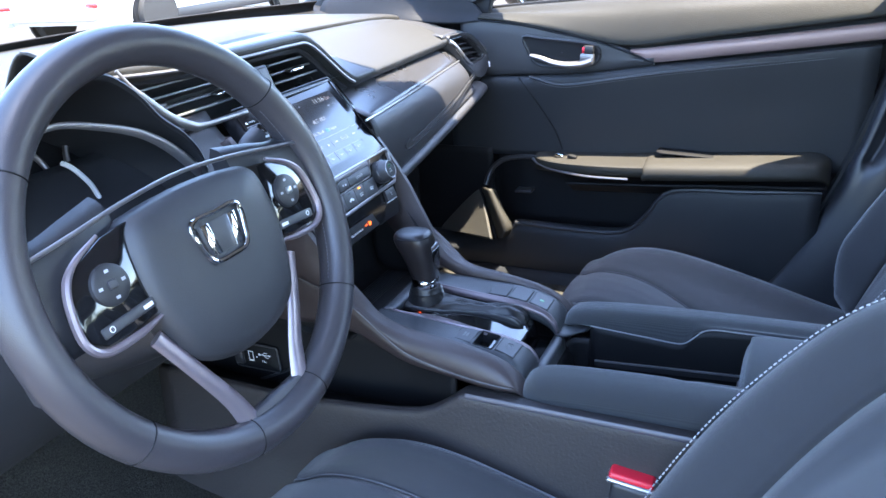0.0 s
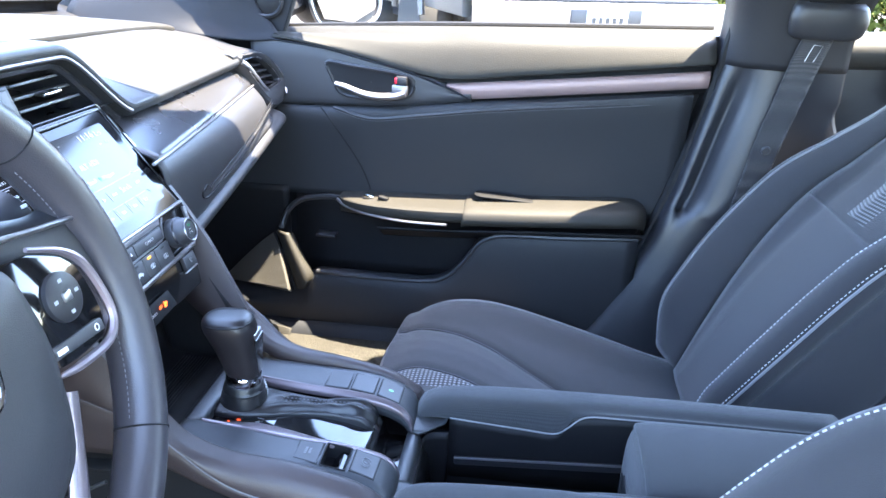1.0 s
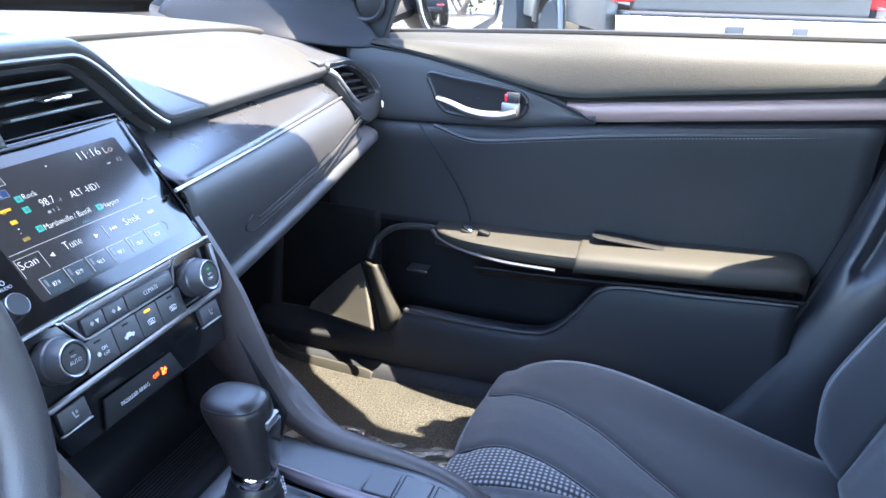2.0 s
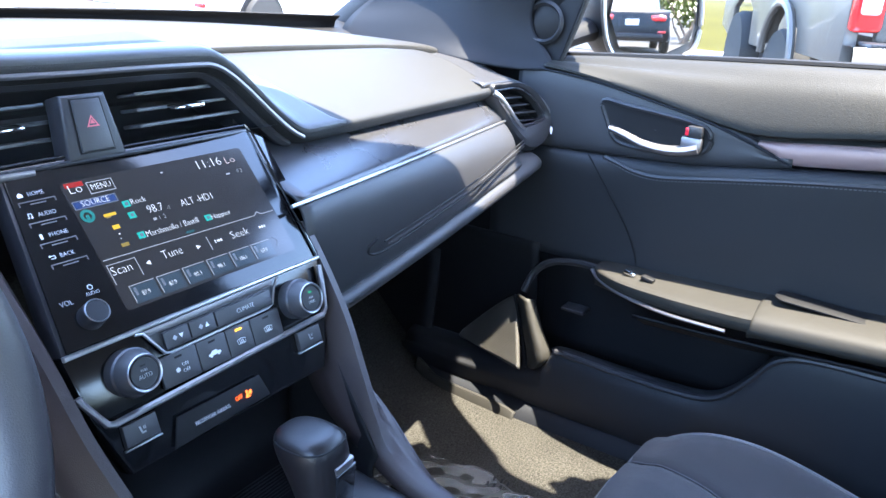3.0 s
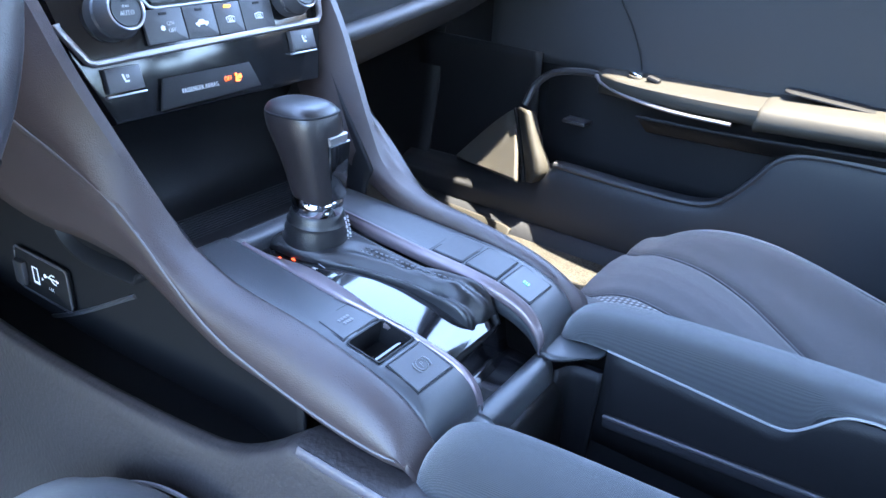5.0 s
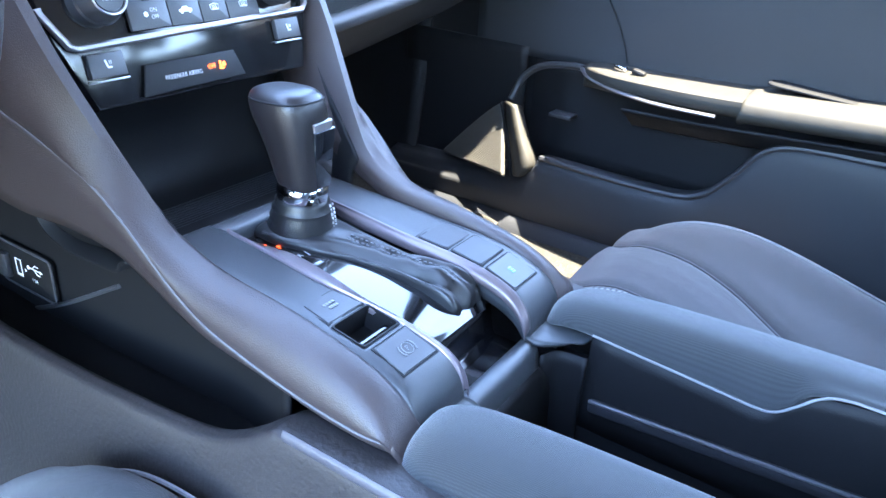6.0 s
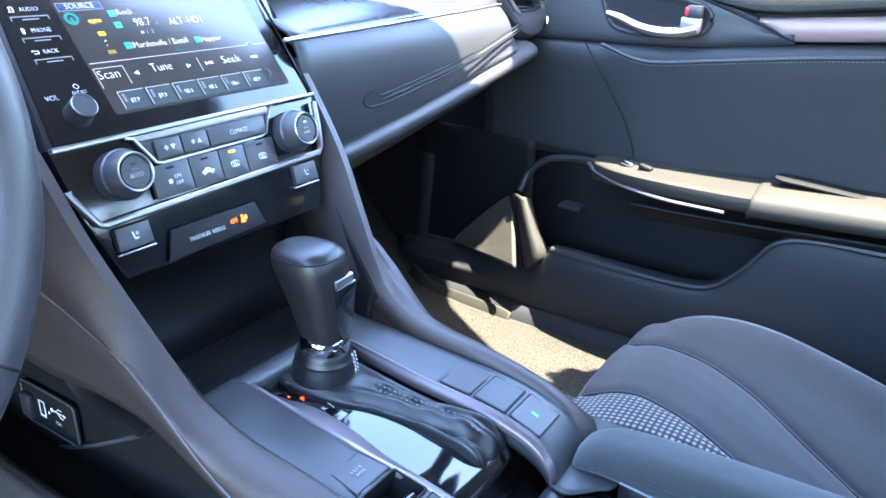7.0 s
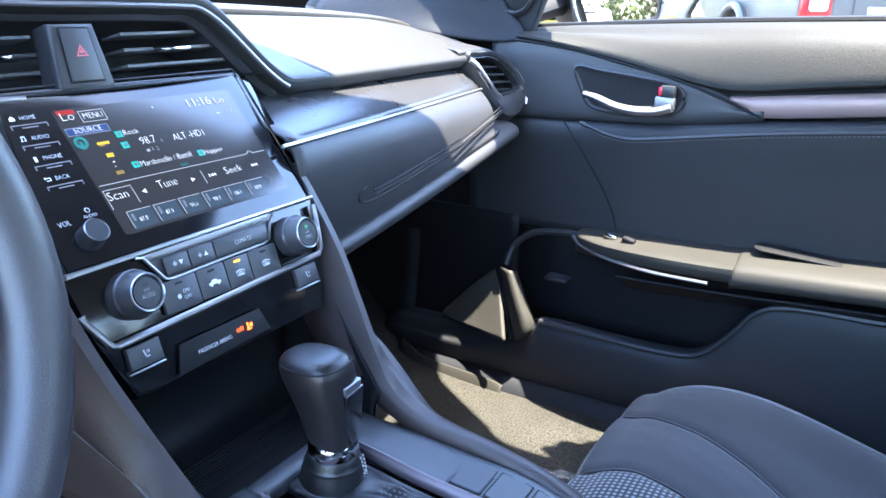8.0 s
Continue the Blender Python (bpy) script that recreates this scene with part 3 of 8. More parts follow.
def build_door():
    d = thing("front_passenger_door", "closed black passenger door with a satin trim strip and armrest", "car door", at=(0.78, -0.25, 0.27))
    inv = Matrix.Translation((-0.78, 0.25, -0.27))

    def p(name, bm, mat, label="", parent=None, **k):
        bmesh.ops.transform(bm, matrix=inv, verts=bm.verts)
        return part(name, bm, mat, parent or d, label, **k)

    # carrier behind everything
    p("door_shell", prism([(0.34, 0.28), (0.34, 0.86), (-0.30, 0.875), (-0.74, 0.89), (-0.71, 0.72), (-0.655, 0.52), (-0.56, 0.32), (-0.49, 0.28)], 0.03,
                          frame_on((0.795, 0, 0), (0, 1, 0), (0, 0, 1)) @ pose(0, 0, 0)), DARK)
    # padded belt line, sloping down to the arch of the handle panel
    belt = []
    for y, top, low in ((0.115, 0.862, 0.850), (0.05, 0.867, 0.842), (-0.05, 0.872, 0.824), (-0.13, 0.876, 0.806), (-0.22, 0.880, 0.792), (-0.35, 0.885, 0.806), (-0.55, 0.892, 0.828), (-0.69, 0.897, 0.845)):
        h = top - low
        belt.append([(0.812, y, top - 0.008), (0.802, y, top), (0.786, y, top - 0.002), (0.770, y, top - 0.010 - 0.06 * h), (0.755, y, top - 0.36 * h), (0.7425, y, top - 0.66 * h), (0.7355, y, low + 0.004), (0.746, y, low)])
    p("belt_pad", patch(belt, 60, 24), BELTPAD, "matte padded belt line lit by the sun", thick=0.004)
    # window seal
    p("window_seal", sweep([(0.803, 0.11, 0.865), (0.803, -0.2, 0.883), (0.803, -0.69, 0.901)], 0.006, 8, 20), DARK)
    # frame made thicker than needed to block sun from the lower panel
    p("window_frame", sweep([(0.800, 0.18, 0.885), (0.792, 0.125, 0.955), (0.774, 0.07, 1.03), (0.725, 0.00, 1.12), (0.655, -0.10, 1.205), (0.580, -0.225, 1.280)], 0.042, 10, 50, flat=0.85, up=(1, 0, 0)), DARK, "black window frame")
    # trim strip, pointed in front; its pink is a reflection put into the colour
    strip = []
    for y, top, low in ((-0.215, 0.7815, 0.7795), (-0.238, 0.783, 0.768), (-0.262, 0.785, 0.760), (-0.40, 0.799, 0.774), (-0.55, 0.815, 0.790), (-0.685, 0.830, 0.805)):
        strip.append([(0.750, y, top + 0.001), (0.743, y, top), (0.7405, y, lerp(top, low, 0.5)), (0.744, y, low), (0.751, y, low - 0.001)])
    p("trim_strip", patch(strip, 40, 12), PINKREFLECT, "satin silver trim strip with a pink reflection in its colour", thick=0.003)
    # groove above and below the strip
    p("strip_groove", patch([[(0.752, y, t1), (0.752, y, t2)] for y, t1, t2 in ((-0.19, 0.80, 0.765), (-0.40, 0.812, 0.765), (-0.69, 0.85, 0.795))], 10, 3), DARK, thick=0.003)
    # handle panel: leaf shape between dash and strip
    leaf = []
    for y, top, low in ((0.16, 0.852, 0.728), (0.10, 0.848, 0.729), (0.03, 0.838, 0.731), (-0.06, 0.820, 0.734), (-0.14, 0.803, 0.739), (-0.20, 0.788, 0.746), (-0.262, 0.757, 0.755)):
        leaf.append([(0.765, y, top), (0.744, y, top - 0.003), (0.742, y, lerp(top, low, 0.4)), (0.741, y, low + 0.012), (0.746, y, low), (0.765, y, low - 0.004)])
    p("handle_panel", patch(leaf, 40, 16), SOFT, thick=0.004)
    p("panel_rib", sweep([(0.741, 0.15, 0.850), (0.739, 0.03, 0.838), (0.738, -0.06, 0.820), (0.738, -0.14, 0.802), (0.739, -0.21, 0.778), (0.742, -0.262, 0.757)], 0.0032, 8, 40, flat=0.7), PILLAR)
    # handle cup, rim, lever and lock slider; the cup's hollow is a flat shade-dark patch
    cup = [(0.012, 0.812), (-0.03, 0.808), (-0.08, 0.803), (-0.125, 0.797), (-0.148, 0.788), (-0.152, 0.768), (-0.135, 0.752), (-0.09, 0.748), (-0.04, 0.749), (-0.012, 0.757), (0.004, 0.785)]
    ring = spline([(0.737, y, z) for y, z in cup], 56, True)
    p("cup_rim", sweep(ring, 0.0035, 6, closed=True), HARD)
    cyc = np.array([np.mean([c[0] for c in cup]), np.mean([c[1] for c in cup])])
    rows = []
    for k, x in ((1.0, 0.7345), (0.97, 0.7352), (0.88, 0.7360), (0.55, 0.7364), (0.02, 0.7366)):
        rows.append([(x - 0.0, cyc[0] + (q[1] - cyc[0]) * k, cyc[1] + (q[2] - cyc[1]) * k) for q in ring])
    p("cup_shade_patch", net(rows, closed_v=True), DARK)
    lev = [(0.734, -0.004, 0.773), (0.732, -0.025, 0.768), (0.731, -0.055, 0.758), (0.730, -0.085, 0.754), (0.730, -0.115, 0.756), (0.732, -0.138, 0.763)]
    p("door_handle", sweep(lev, lambda t: 0.0065 + 0.004 * t, 10, 30, flat=0.8), DULL, "satin silver pull lever")
    p("handle_root", box(0.012, 0.030, 0.022, pose(0.733, -0.128, 0.767), 0.004), DULL)
    p("lock_slider", box(0.012, 0.022, 0.017, pose(0.732, -0.131, 0.785), 0.003), HARD)
    p("lock_mark", box(0.004, 0.005, 0.011, pose(0.7275, -0.121, 0.785), 0.001), RED, "red unlocked mark")
    # soft insert between handle panel and armrest
    ins = []
    for y, top in ((0.20, 0.726), (0.05, 0.727), (-0.10, 0.733), (-0.25, 0.750), (-0.45, 0.768), (-0.66, 0.790)):
        k = smooth_step((-0.30 - y) / 0.2)
        ins.append([(0.760, y, top + 0.002 * k), (0.745 - 0.008 * k, y, top - 0.003 + 0.002 * k), (0.738 - 0.006 * k, y, top - 0.02 + 0.010 * k), (0.744, y, lerp(top, 0.58, 0.45)), (0.750, y, 0.60), (0.752, y, 0.545)])
    p("insert_panel", patch(ins, 40, 20), INSERT, "soft black insert with a stitched seam", thick=0.004)
    seam = [(0.736, 0.0, 0.728), (0.735, -0.02, 0.722), (0.735, -0.05, 0.713), (0.735, -0.09, 0.711), (0.734, -0.18, 0.724), (0.733, -0.30, 0.741), (0.733, -0.50, 0.763), (0.735, -0.655, 0.781)]
    p("insert_fold", sweep(seam, 0.0035, 6, 60), SOFT)
    p("stitching", stitches([(x - 0.003, y, z - 0.004) for x, y, z in seam], 0.0035, 0.0020, 0.0007), DARKTHREAD)
    p("panel_seam", sweep([(0.738, 0.028, 0.727), (0.736, 0.010, 0.705), (0.7375, -0.015, 0.67), (0.740, -0.045, 0.625), (0.742, -0.062, 0.59), (0.743, -0.070, 0.565)], 0.0012, 6, 24), DARK)
    # armrest: switch panel in front, padded rear, silver strip under it
    arm = []
    for y, w, zt in ((-0.012, 0.014, 0.553), (-0.03, 0.036, 0.556), (-0.08, 0.062, 0.558), (-0.16, 0.078, 0.561), (-0.235, 0.084, 0.564), (-0.265, 0.086, 0.566)):
        xo = 0.735
        arm.append([(xo + 0.015, y, zt + 0.002), (xo - 0.3 * w, y, zt + 0.002), (xo - 0.9 * w, y, zt), (xo - w, y, zt - 0.006), (xo - w + 0.004, y, zt - 0.022), (xo - 0.5 * w, y, zt - 0.032), (xo + 0.01, y, zt - 0.034)])
    p("switch_panel", patch(arm, 30, 20), ARMTOP, "grey plastic switch panel")
    pad = []
    for y, w, zt in ((-0.262, 0.087, 0.566), (-0.28, 0.090, 0.570), (-0.40, 0.090, 0.577), (-0.52, 0.086, 0.584), (-0.575, 0.078, 0.586), (-0.598, 0.055, 0.578), (-0.606, 0.03, 0.567)):
        xo = 0.738
        pad.append([(xo + 0.012, y, zt), (xo - 0.35 * w, y, zt + 0.002), (xo - 0.85 * w, y, zt - 0.002), (xo - w, y, zt - 0.013), (xo - w + 0.003, y, zt - 0.030), (xo - 0.5 * w, y, zt - 0.042), (xo + 0.01, y, zt - 0.044)])
    p("arm_pad", patch(pad, 40, 24), ARMTOP, "padded black arm pad")
    # flat dark plate on the pad, drawn for the shade in the pull
    p("pull_shade_patch", prism(rounded(0.165, 0.040, 0.014), 0.003, frame_on((0.718, -0.362, 0.5800), (0, -1, -0.05), (-1, 0, 0)) @ pose(0, 0, 0), 0.001), DARK)
    p("arm_strip", sweep([(0.722, -0.008, 0.548), (0.702, -0.03, 0.542), (0.676, -0.08, 0.538), (0.658, -0.15, 0.536), (0.650, -0.235, 0.538)], 0.0036, 8, 40, flat=0.8), DULL, "silver strip under the switch panel")
    for y, x in ((-0.075, 0.708), (-0.105, 0.700)):
        p("window_switch", box(0.014, 0.020, 0.008, pose(x, y, 0.564, 12), 0.003), CHROME if y > -0.09 else DARK)
    # overhang under the armrest, its underside shade put into the colour
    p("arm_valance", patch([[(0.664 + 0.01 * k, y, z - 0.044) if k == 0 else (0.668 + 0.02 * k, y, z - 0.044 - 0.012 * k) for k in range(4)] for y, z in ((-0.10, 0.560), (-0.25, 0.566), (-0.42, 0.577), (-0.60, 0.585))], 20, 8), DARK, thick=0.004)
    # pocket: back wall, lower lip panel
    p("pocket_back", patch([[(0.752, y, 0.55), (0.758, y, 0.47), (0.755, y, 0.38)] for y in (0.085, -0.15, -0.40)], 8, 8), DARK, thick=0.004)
    low = []
    for y, top in ((0.34, 0.335), (0.20, 0.340), (0.12, 0.352), (0.065, 0.365), (0.045, 0.388), (0.02, 0.397), (-0.08, 0.396), (-0.19, 0.398), (-0.235, 0.412), (-0.27, 0.450), (-0.30, 0.492), (-0.345, 0.508), (-0.45, 0.512), (-0.595, 0.522)):
        lip = 0.0 if y > 0.05 else 1.0
        xs = 0.0 if y < 0.03 else 0.006 * smooth_step((y - 0.03) / 0.07)
        low.append([(lerp(0.735, 0.735, lip) + xs * 0.3, y, top - 0.012 * lip + 0.01 * (1 - lip)), (lerp(0.722, 0.722, lip) + xs * 0.5, y, top + 0.004 * (1 - lip)), (0.704 + xs * 0.8, y, top - 0.001), (0.694 + xs, y, top - 0.014), (0.690 + xs, y, lerp(top, 0.30, 0.45)), (0.688 + xs * 0.8, y, 0.315), (0.692 + xs * 0.4, y, 0.282)])
    p("lower_panel", patch(low, 80, 24), INSERT, "black lower panel with a storage pocket", thick=0.004)
    p("pocket_lip", sweep([(0.697, 0.03, 0.399), (0.697, -0.08, 0.396), (0.697, -0.19, 0.398), (0.697, -0.235, 0.412), (0.697, -0.27, 0.450), (0.697, -0.30, 0.492), (0.697, -0.345, 0.508), (0.697, -0.45, 0.512), (0.697, -0.595, 0.522)], 0.005, 8, 80), HARD)
    p("pocket_ledge", box(0.03, 0.04, 0.006, pose(0.74, 0.02, 0.465, 0, 0, 0), 0.002), HARD)
    # speaker: perforated grille tapered to the outline of its sun patch, bright frame to its rear
    gr = []
    for k in range(7):
        t = k / 6
        gr.append([(lerp(0.742, 0.722, t) - 0.044 * (1 - sq) * t - 0.016 * (1 - sq), lerp(0.235, 0.076, t) + 0.045 * sq * t, lerp(0.352 + 0.012 * t, 0.468 - 0.112 * (1 - t) ** 1.15, sq)) for sq in (0, 0.33, 0.66, 1)])
    p("speaker_grille", patch(gr, 30, 20), GRILLE, "perforated speaker grille", thick=0.006)
    p("speaker_frame", patch([[(0.722, 0.118, 0.470), (0.712, 0.112, 0.474), (0.704, 0.095, 0.474), (0.716, 0.085, 0.470)], [(0.706, 0.098, 0.430), (0.698, 0.092, 0.432), (0.690, 0.070, 0.430), (0.706, 0.060, 0.425)], [(0.694, 0.078, 0.385), (0.686, 0.072, 0.386), (0.680, 0.048, 0.388), (0.700, 0.038, 0.388)], [(0.690, 0.072, 0.362), (0.683, 0.066, 0.362), (0.680, 0.058, 0.364), (0.694, 0.052, 0.366)]], 24, 12), ARMTOP, "moulded rear frame of the speaker", thick=0.004)
    p("speaker_slot", sweep([(0.719, 0.124, 0.468), (0.704, 0.103, 0.432), (0.692, 0.084, 0.388), (0.686, 0.076, 0.358)], 0.0035, 6, 20), DARK)
    # front panel in near-black to stand in for footwell shade
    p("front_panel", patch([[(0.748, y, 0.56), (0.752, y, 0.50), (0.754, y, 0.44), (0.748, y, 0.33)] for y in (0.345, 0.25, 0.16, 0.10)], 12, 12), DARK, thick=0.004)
    p("pocket_rim", sweep([(0.728, 0.112, 0.475), (0.738, 0.10, 0.51), (0.742, 0.07, 0.535), (0.742, 0.02, 0.545), (0.735, -0.02, 0.546)], 0.006, 8, 24), HARD)
    return d


build_door()

# pillar foot between dash end, sail panel and windscreen; kick panel below
for s in (1, -1):
    foot = part("pillar_foot_right" if s > 0 else "pillar_foot_left", patch([
        [(s * 0.70, 0.50, 0.865), (s * 0.69, 0.36, 0.862), (s * 0.685, 0.25, 0.853), (s * 0.725, 0.17, 0.843), (s * 0.745, 0.10, 0.845)],
        [(s * 0.715, 0.50, 0.890), (s * 0.705, 0.36, 0.895), (s * 0.705, 0.26, 0.885), (s * 0.735, 0.175, 0.870), (s * 0.752, 0.115, 0.866)],
        [(s * 0.735, 0.47, 0.925), (s * 0.725, 0.34, 0.945), (s * 0.722, 0.25, 0.950), (s * 0.738, 0.19, 0.930), (s * 0.752, 0.15, 0.915)],
        [(s * 0.730, 0.36, 0.99), (s * 0.720, 0.28, 1.01), (s * 0.715, 0.22, 1.02), (s * 0.722, 0.17, 1.01), (s * 0.735, 0.13, 1.00)]], 24, 30), PILLAR, thick=0.004)
    tagged(foot, "black moulded foot of the windscreen pillar", "pillar", kind="structure")
    # kick panel darkened in colour, as the shaded footwell would be
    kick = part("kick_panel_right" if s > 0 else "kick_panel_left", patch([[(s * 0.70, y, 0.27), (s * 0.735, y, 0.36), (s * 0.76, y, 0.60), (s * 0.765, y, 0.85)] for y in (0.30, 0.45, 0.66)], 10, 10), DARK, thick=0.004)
    tagged(kick, "kick panel beside the footwell, blackened for the shade there", "kick panel", kind="structure")

# sail panel with tweeter, at the front of the window
sail = thing("tweeter_panel", "black sail panel with a round tweeter", "tweeter", at=(0.76, 0.13, 0.86))
part("panel", prism([(-0.025, -0.012), (0.12, -0.005), (0.12, 0.20), (-0.085, 0.20), (-0.062, 0.10), (-0.036, 0.022)], 0.02, frame_on((0.0, 0, 0), (0, 1, 0), (0.02, 0, 1)), 0.004), PILLAR, sail)
# rear edge overlaid with a lighter strip for the sun on it
part("edge_strip", sweep([(0.008, -0.028, -0.002), (0.008, -0.040, 0.030), (0.006, -0.064, 0.10), (0.004, -0.088, 0.20)], 0.0055, 8, 20, flat=0.6), DASHTOP, sail, "sail panel's rear edge in a lighter, sunlit tone")
part("ring", lathe([(0.030, 0), (0.033, 0.006), (0.029, 0.010), (0.025, 0.006)], 32, frame_on((-0.001, 0.0, 0.055), (0, -1, 0), (0.02, 0, 1)), True), HARD, sail)
part("grille", lathe([(0.001, 0.008), (0.015, 0.0075), (0.027, 0.003), (0.028, 0)], 32, frame_on((-0.001, 0.0, 0.055), (0, -1, 0), (0.02, 0, 1))), DARK, sail)


# ---- outside mirror ----
mir = thing("door_mirror", "outside door mirror in a pale housing", "wing mirror", at=(0.985, 0.040, 0.925))
mir.rotation_euler = (radians(-1.3), 0, radians(-31))
part("housing", patch([[(x * s, y, z * s) for x, z in ((-0.105, 0.0), (-0.098, 0.06), (-0.03, 0.085), (0.075, 0.075), (0.105, 0.02), (0.098, -0.055), (0.02, -0.078), (-0.075, -0.065))]
                       for y, s in ((0.0, 1.0), (0.03, 1.02), (0.07, 0.92), (0.10, 0.6), (0.115, 0.1))], 14, 32, closed_v=True, caps=True), HARD, mir)
part("rim", sweep([(x, -0.003, z) for x, z in ((-0.105, 0.0), (-0.098, 0.06), (-0.03, 0.085), (0.075, 0.075), (0.105, 0.02), (0.098, -0.055), (0.02, -0.078), (-0.075, -0.065))], 0.0045, 8, 60, closed=True), SATIN, mir, "pale bright rim")
part("glass", prism([(x * 0.9, z * 0.9) for x, z in ((-0.105, 0.0), (-0.10, 0.04), (-0.08, 0.068), (-0.03, 0.08), (0.07, 0.073), (0.097, 0.048), (0.103, 0.0), (0.096, -0.045), (0.02, -0.073), (-0.075, -0.060))], 0.003,
                    pose(0, -0.004, 0, 90, 0, 0)), MIRROR, mir, "mirror glass")
part("foot", sweep([(-0.07, 0.05, -0.02), (-0.13, 0.04, -0.03), (-0.20, 0.02, -0.045)], 0.034, 12, 10, flat=0.6), DARK, mir)


# ---- dashboard ----
def lipline(x):
    """Where the upper pad ends towards the cabin: its y and z, with the raised hood over the centre vents."""
    if x < 0:
        return 0.127, 0.905 + 0.016 * (x / 0.26) ** 2
    a = x
    y, z = 0.105 + 0.055 * max(0, a - 0.19), 0.827
    if a < 0.205:
        k = min(1, max(0, (0.205 - a) / 0.105))
        k = k * k * (3 - 2 * k)
        z += 0.072 * k + 0.006 * (1 - (a / 0.2) ** 2)
        y += 0.022 * k
    return y, z


def smooth01(t):
    t = min(1, max(0, t))
    return t * t * (3 - 2 * t)


def build_dash():
    d = thing("dashboard", "black soft-touch dashboard with brushed trim and stitched lower pad", "dashboard", at=(0, 0.3, 0.3))
    inv = Matrix.Translation((0, -0.3, -0.3))

    def p(name, bm, mat, label="", parent=None, **k):
        bmesh.ops.transform(bm, matrix=inv, verts=bm.verts)
        return part(name, bm, mat, parent or d, label, **k)

    # rear shelf under the windscreen
    shelf = []
    for x in (-0.72, -0.5, -0.25, 0, 0.25, 0.45, 0.58, 0.655, 0.685):
        k = max(0, (abs(x) - 0.5) / 0.185)
        e = 0.262 + 0.012 * k * k + 0.01 * (x / 0.7) ** 2
        z = 0.897 - 0.024 * (abs(x) / 0.68) ** 2 - 0.006 * max(0, k) ** 3
        shelf.append([(x, e + 0.012, z - 0.03), (x, e, z - 0.010), (x, e + 0.012, z), (x, 0.38, z + 0.003), (x, 0.50, z + 0.004), (x, 0.64 - 0.12 * (x / 0.7) ** 2, z + 0.003)])
    p("rear_shelf", patch(shelf, 60, 30), DASHTOP, "pale sunlit shelf under the windscreen", thick=0.004)
    # upper pad with vent hood
    def pad_profile(x):
        y, z = lipline(x)
        zb = 0.8905 - 0.022 * (abs(x) / 0.68) ** 2
        r = max(0, (x - 0.52) / 0.08)
        mid = max(z, lerp(z, zb, 0.62)) + 0.010 * (1 - min(1, max(0, 0.22 - abs(x)) / 0.2)) + 0.004
        return [(x, y + 0.040, z - 0.020), (x, y + 0.010, z - 0.014), (x, y, z - 0.005), (x, y + 0.008, z + 0.004), (x, lerp(y, 0.28, 0.4), lerp(z, mid, 0.62)), (x, lerp(y, 0.28, 0.72), mid + 0.002 - 0.006 * r), (x, 0.285, zb - 0.004)]

    p("upper_pad", patch([pad_profile(x) for x in np.linspace(-0.27, 0.60, 50)], 140, 36), DASHTOP, "grained upper dash pad", thick=0.003)
    band = []
    for x in np.linspace(-0.27, 0.262, 64):
        q = spline(pad_profile(x), 241)
        a = x if x > 0 else -0.86 * x
        w = 1.05 + 0.75 * smooth01((a - 0.08) / 0.13) - (1.75 * smooth01((a - 0.205) / 0.058) if x > 0 else -0.5 * smooth01((a - 0.15) / 0.05))
        band.append([q[int(40 * t)] + np.array([0, -0.0009, 0.0024]) for t in np.linspace(1.3, 2.6 + w, 14)])
    p("hood_surround", net(band), HOODSKIN, "dark soft surround of the vent hood", thick=0.001)
    # bright bead round the hood's mouth
    bead = [(x, lipline(x)[0] - 0.001, lipline(x)[1] - 0.008) for x in np.linspace(-0.262, 0.195, 60)]
    p("hood_bead", sweep(bead, 0.0024, 8), DULL)
    bead2 = [(x * 0.965, lipline(x)[0] + 0.016, lipline(x)[1] - 0.016) for x in np.linspace(-0.262, 0.195, 60)]
    p("vent_frame", sweep([(-0.262, 0.102, 0.922), (-0.241, 0.101, 0.895), (-0.208, 0.099, 0.862), (-0.176, 0.097, 0.8425), (-0.152, 0.097, 0.8385), (-0.075, 0.099, 0.8355)], lambda t: 0.0022 + 0.0036 * smooth01((t - 0.12) / 0.2) * (1 - 0.9 * smooth01((t - 0.55) / 0.40)), 8, 30, flat=0.35, up=(0, 1, 0)), DULL, "silver lower frame of the vents")
    p("hood_inner", sweep(bead2, 0.006, 8), HARD)
    # vent cavity and slats
    cav = []
    for x in np.linspace(-0.262, 0.186, 36):
        y, z = lipline(x)
        cav.append([(x * 0.97, y + 0.012, z - 0.014), (x * 0.95, 0.19, min(z, 0.893) - 0.03), (x * 0.95, 0.21, 0.85), (x * 0.96, 0.17, 0.826), (x * 0.97, 0.112, 0.836)])
    p("vent_cavity", patch(cav, 60, 16), SOFT)
    for s in (-1, 1):
        vent = p("centre_vent", box(0.02, 0.02, 0.036, pose(s * 0.160, 0.165, 0.846), 0.004), HARD)
        for k in range(4):
            z = 0.846 + 0.0125 * k
            x0, x1 = 0.036 + 0.001 * k, (0.172 - 0.006 * k if s > 0 else 0.184 + 0.0145 * k)
            sl = box(x1 - x0, 0.026, 0.0030, pose(s * (x0 + x1) / 2, 0.148 + 0.004 * k, z, -12), 0.001)
            bmesh.ops.transform(sl, matrix=inv, verts=sl.verts)
            part("slat", sl, SLAT, vent)
        tb = box(0.032, 0.012, 0.0036, pose(s * 0.079, 0.131, 0.8615), 0.0015)
        bmesh.ops.transform(tb, matrix=inv, verts=tb.verts)
        part("vane_tab", tb, CHROME, vent, "chrome vane tab")
    tower = frame_on((-0.026, 0.108, 0.862), (1, 0, 0), (0, 0.30, 1)) @ Matrix.Scale(0.76, 4)
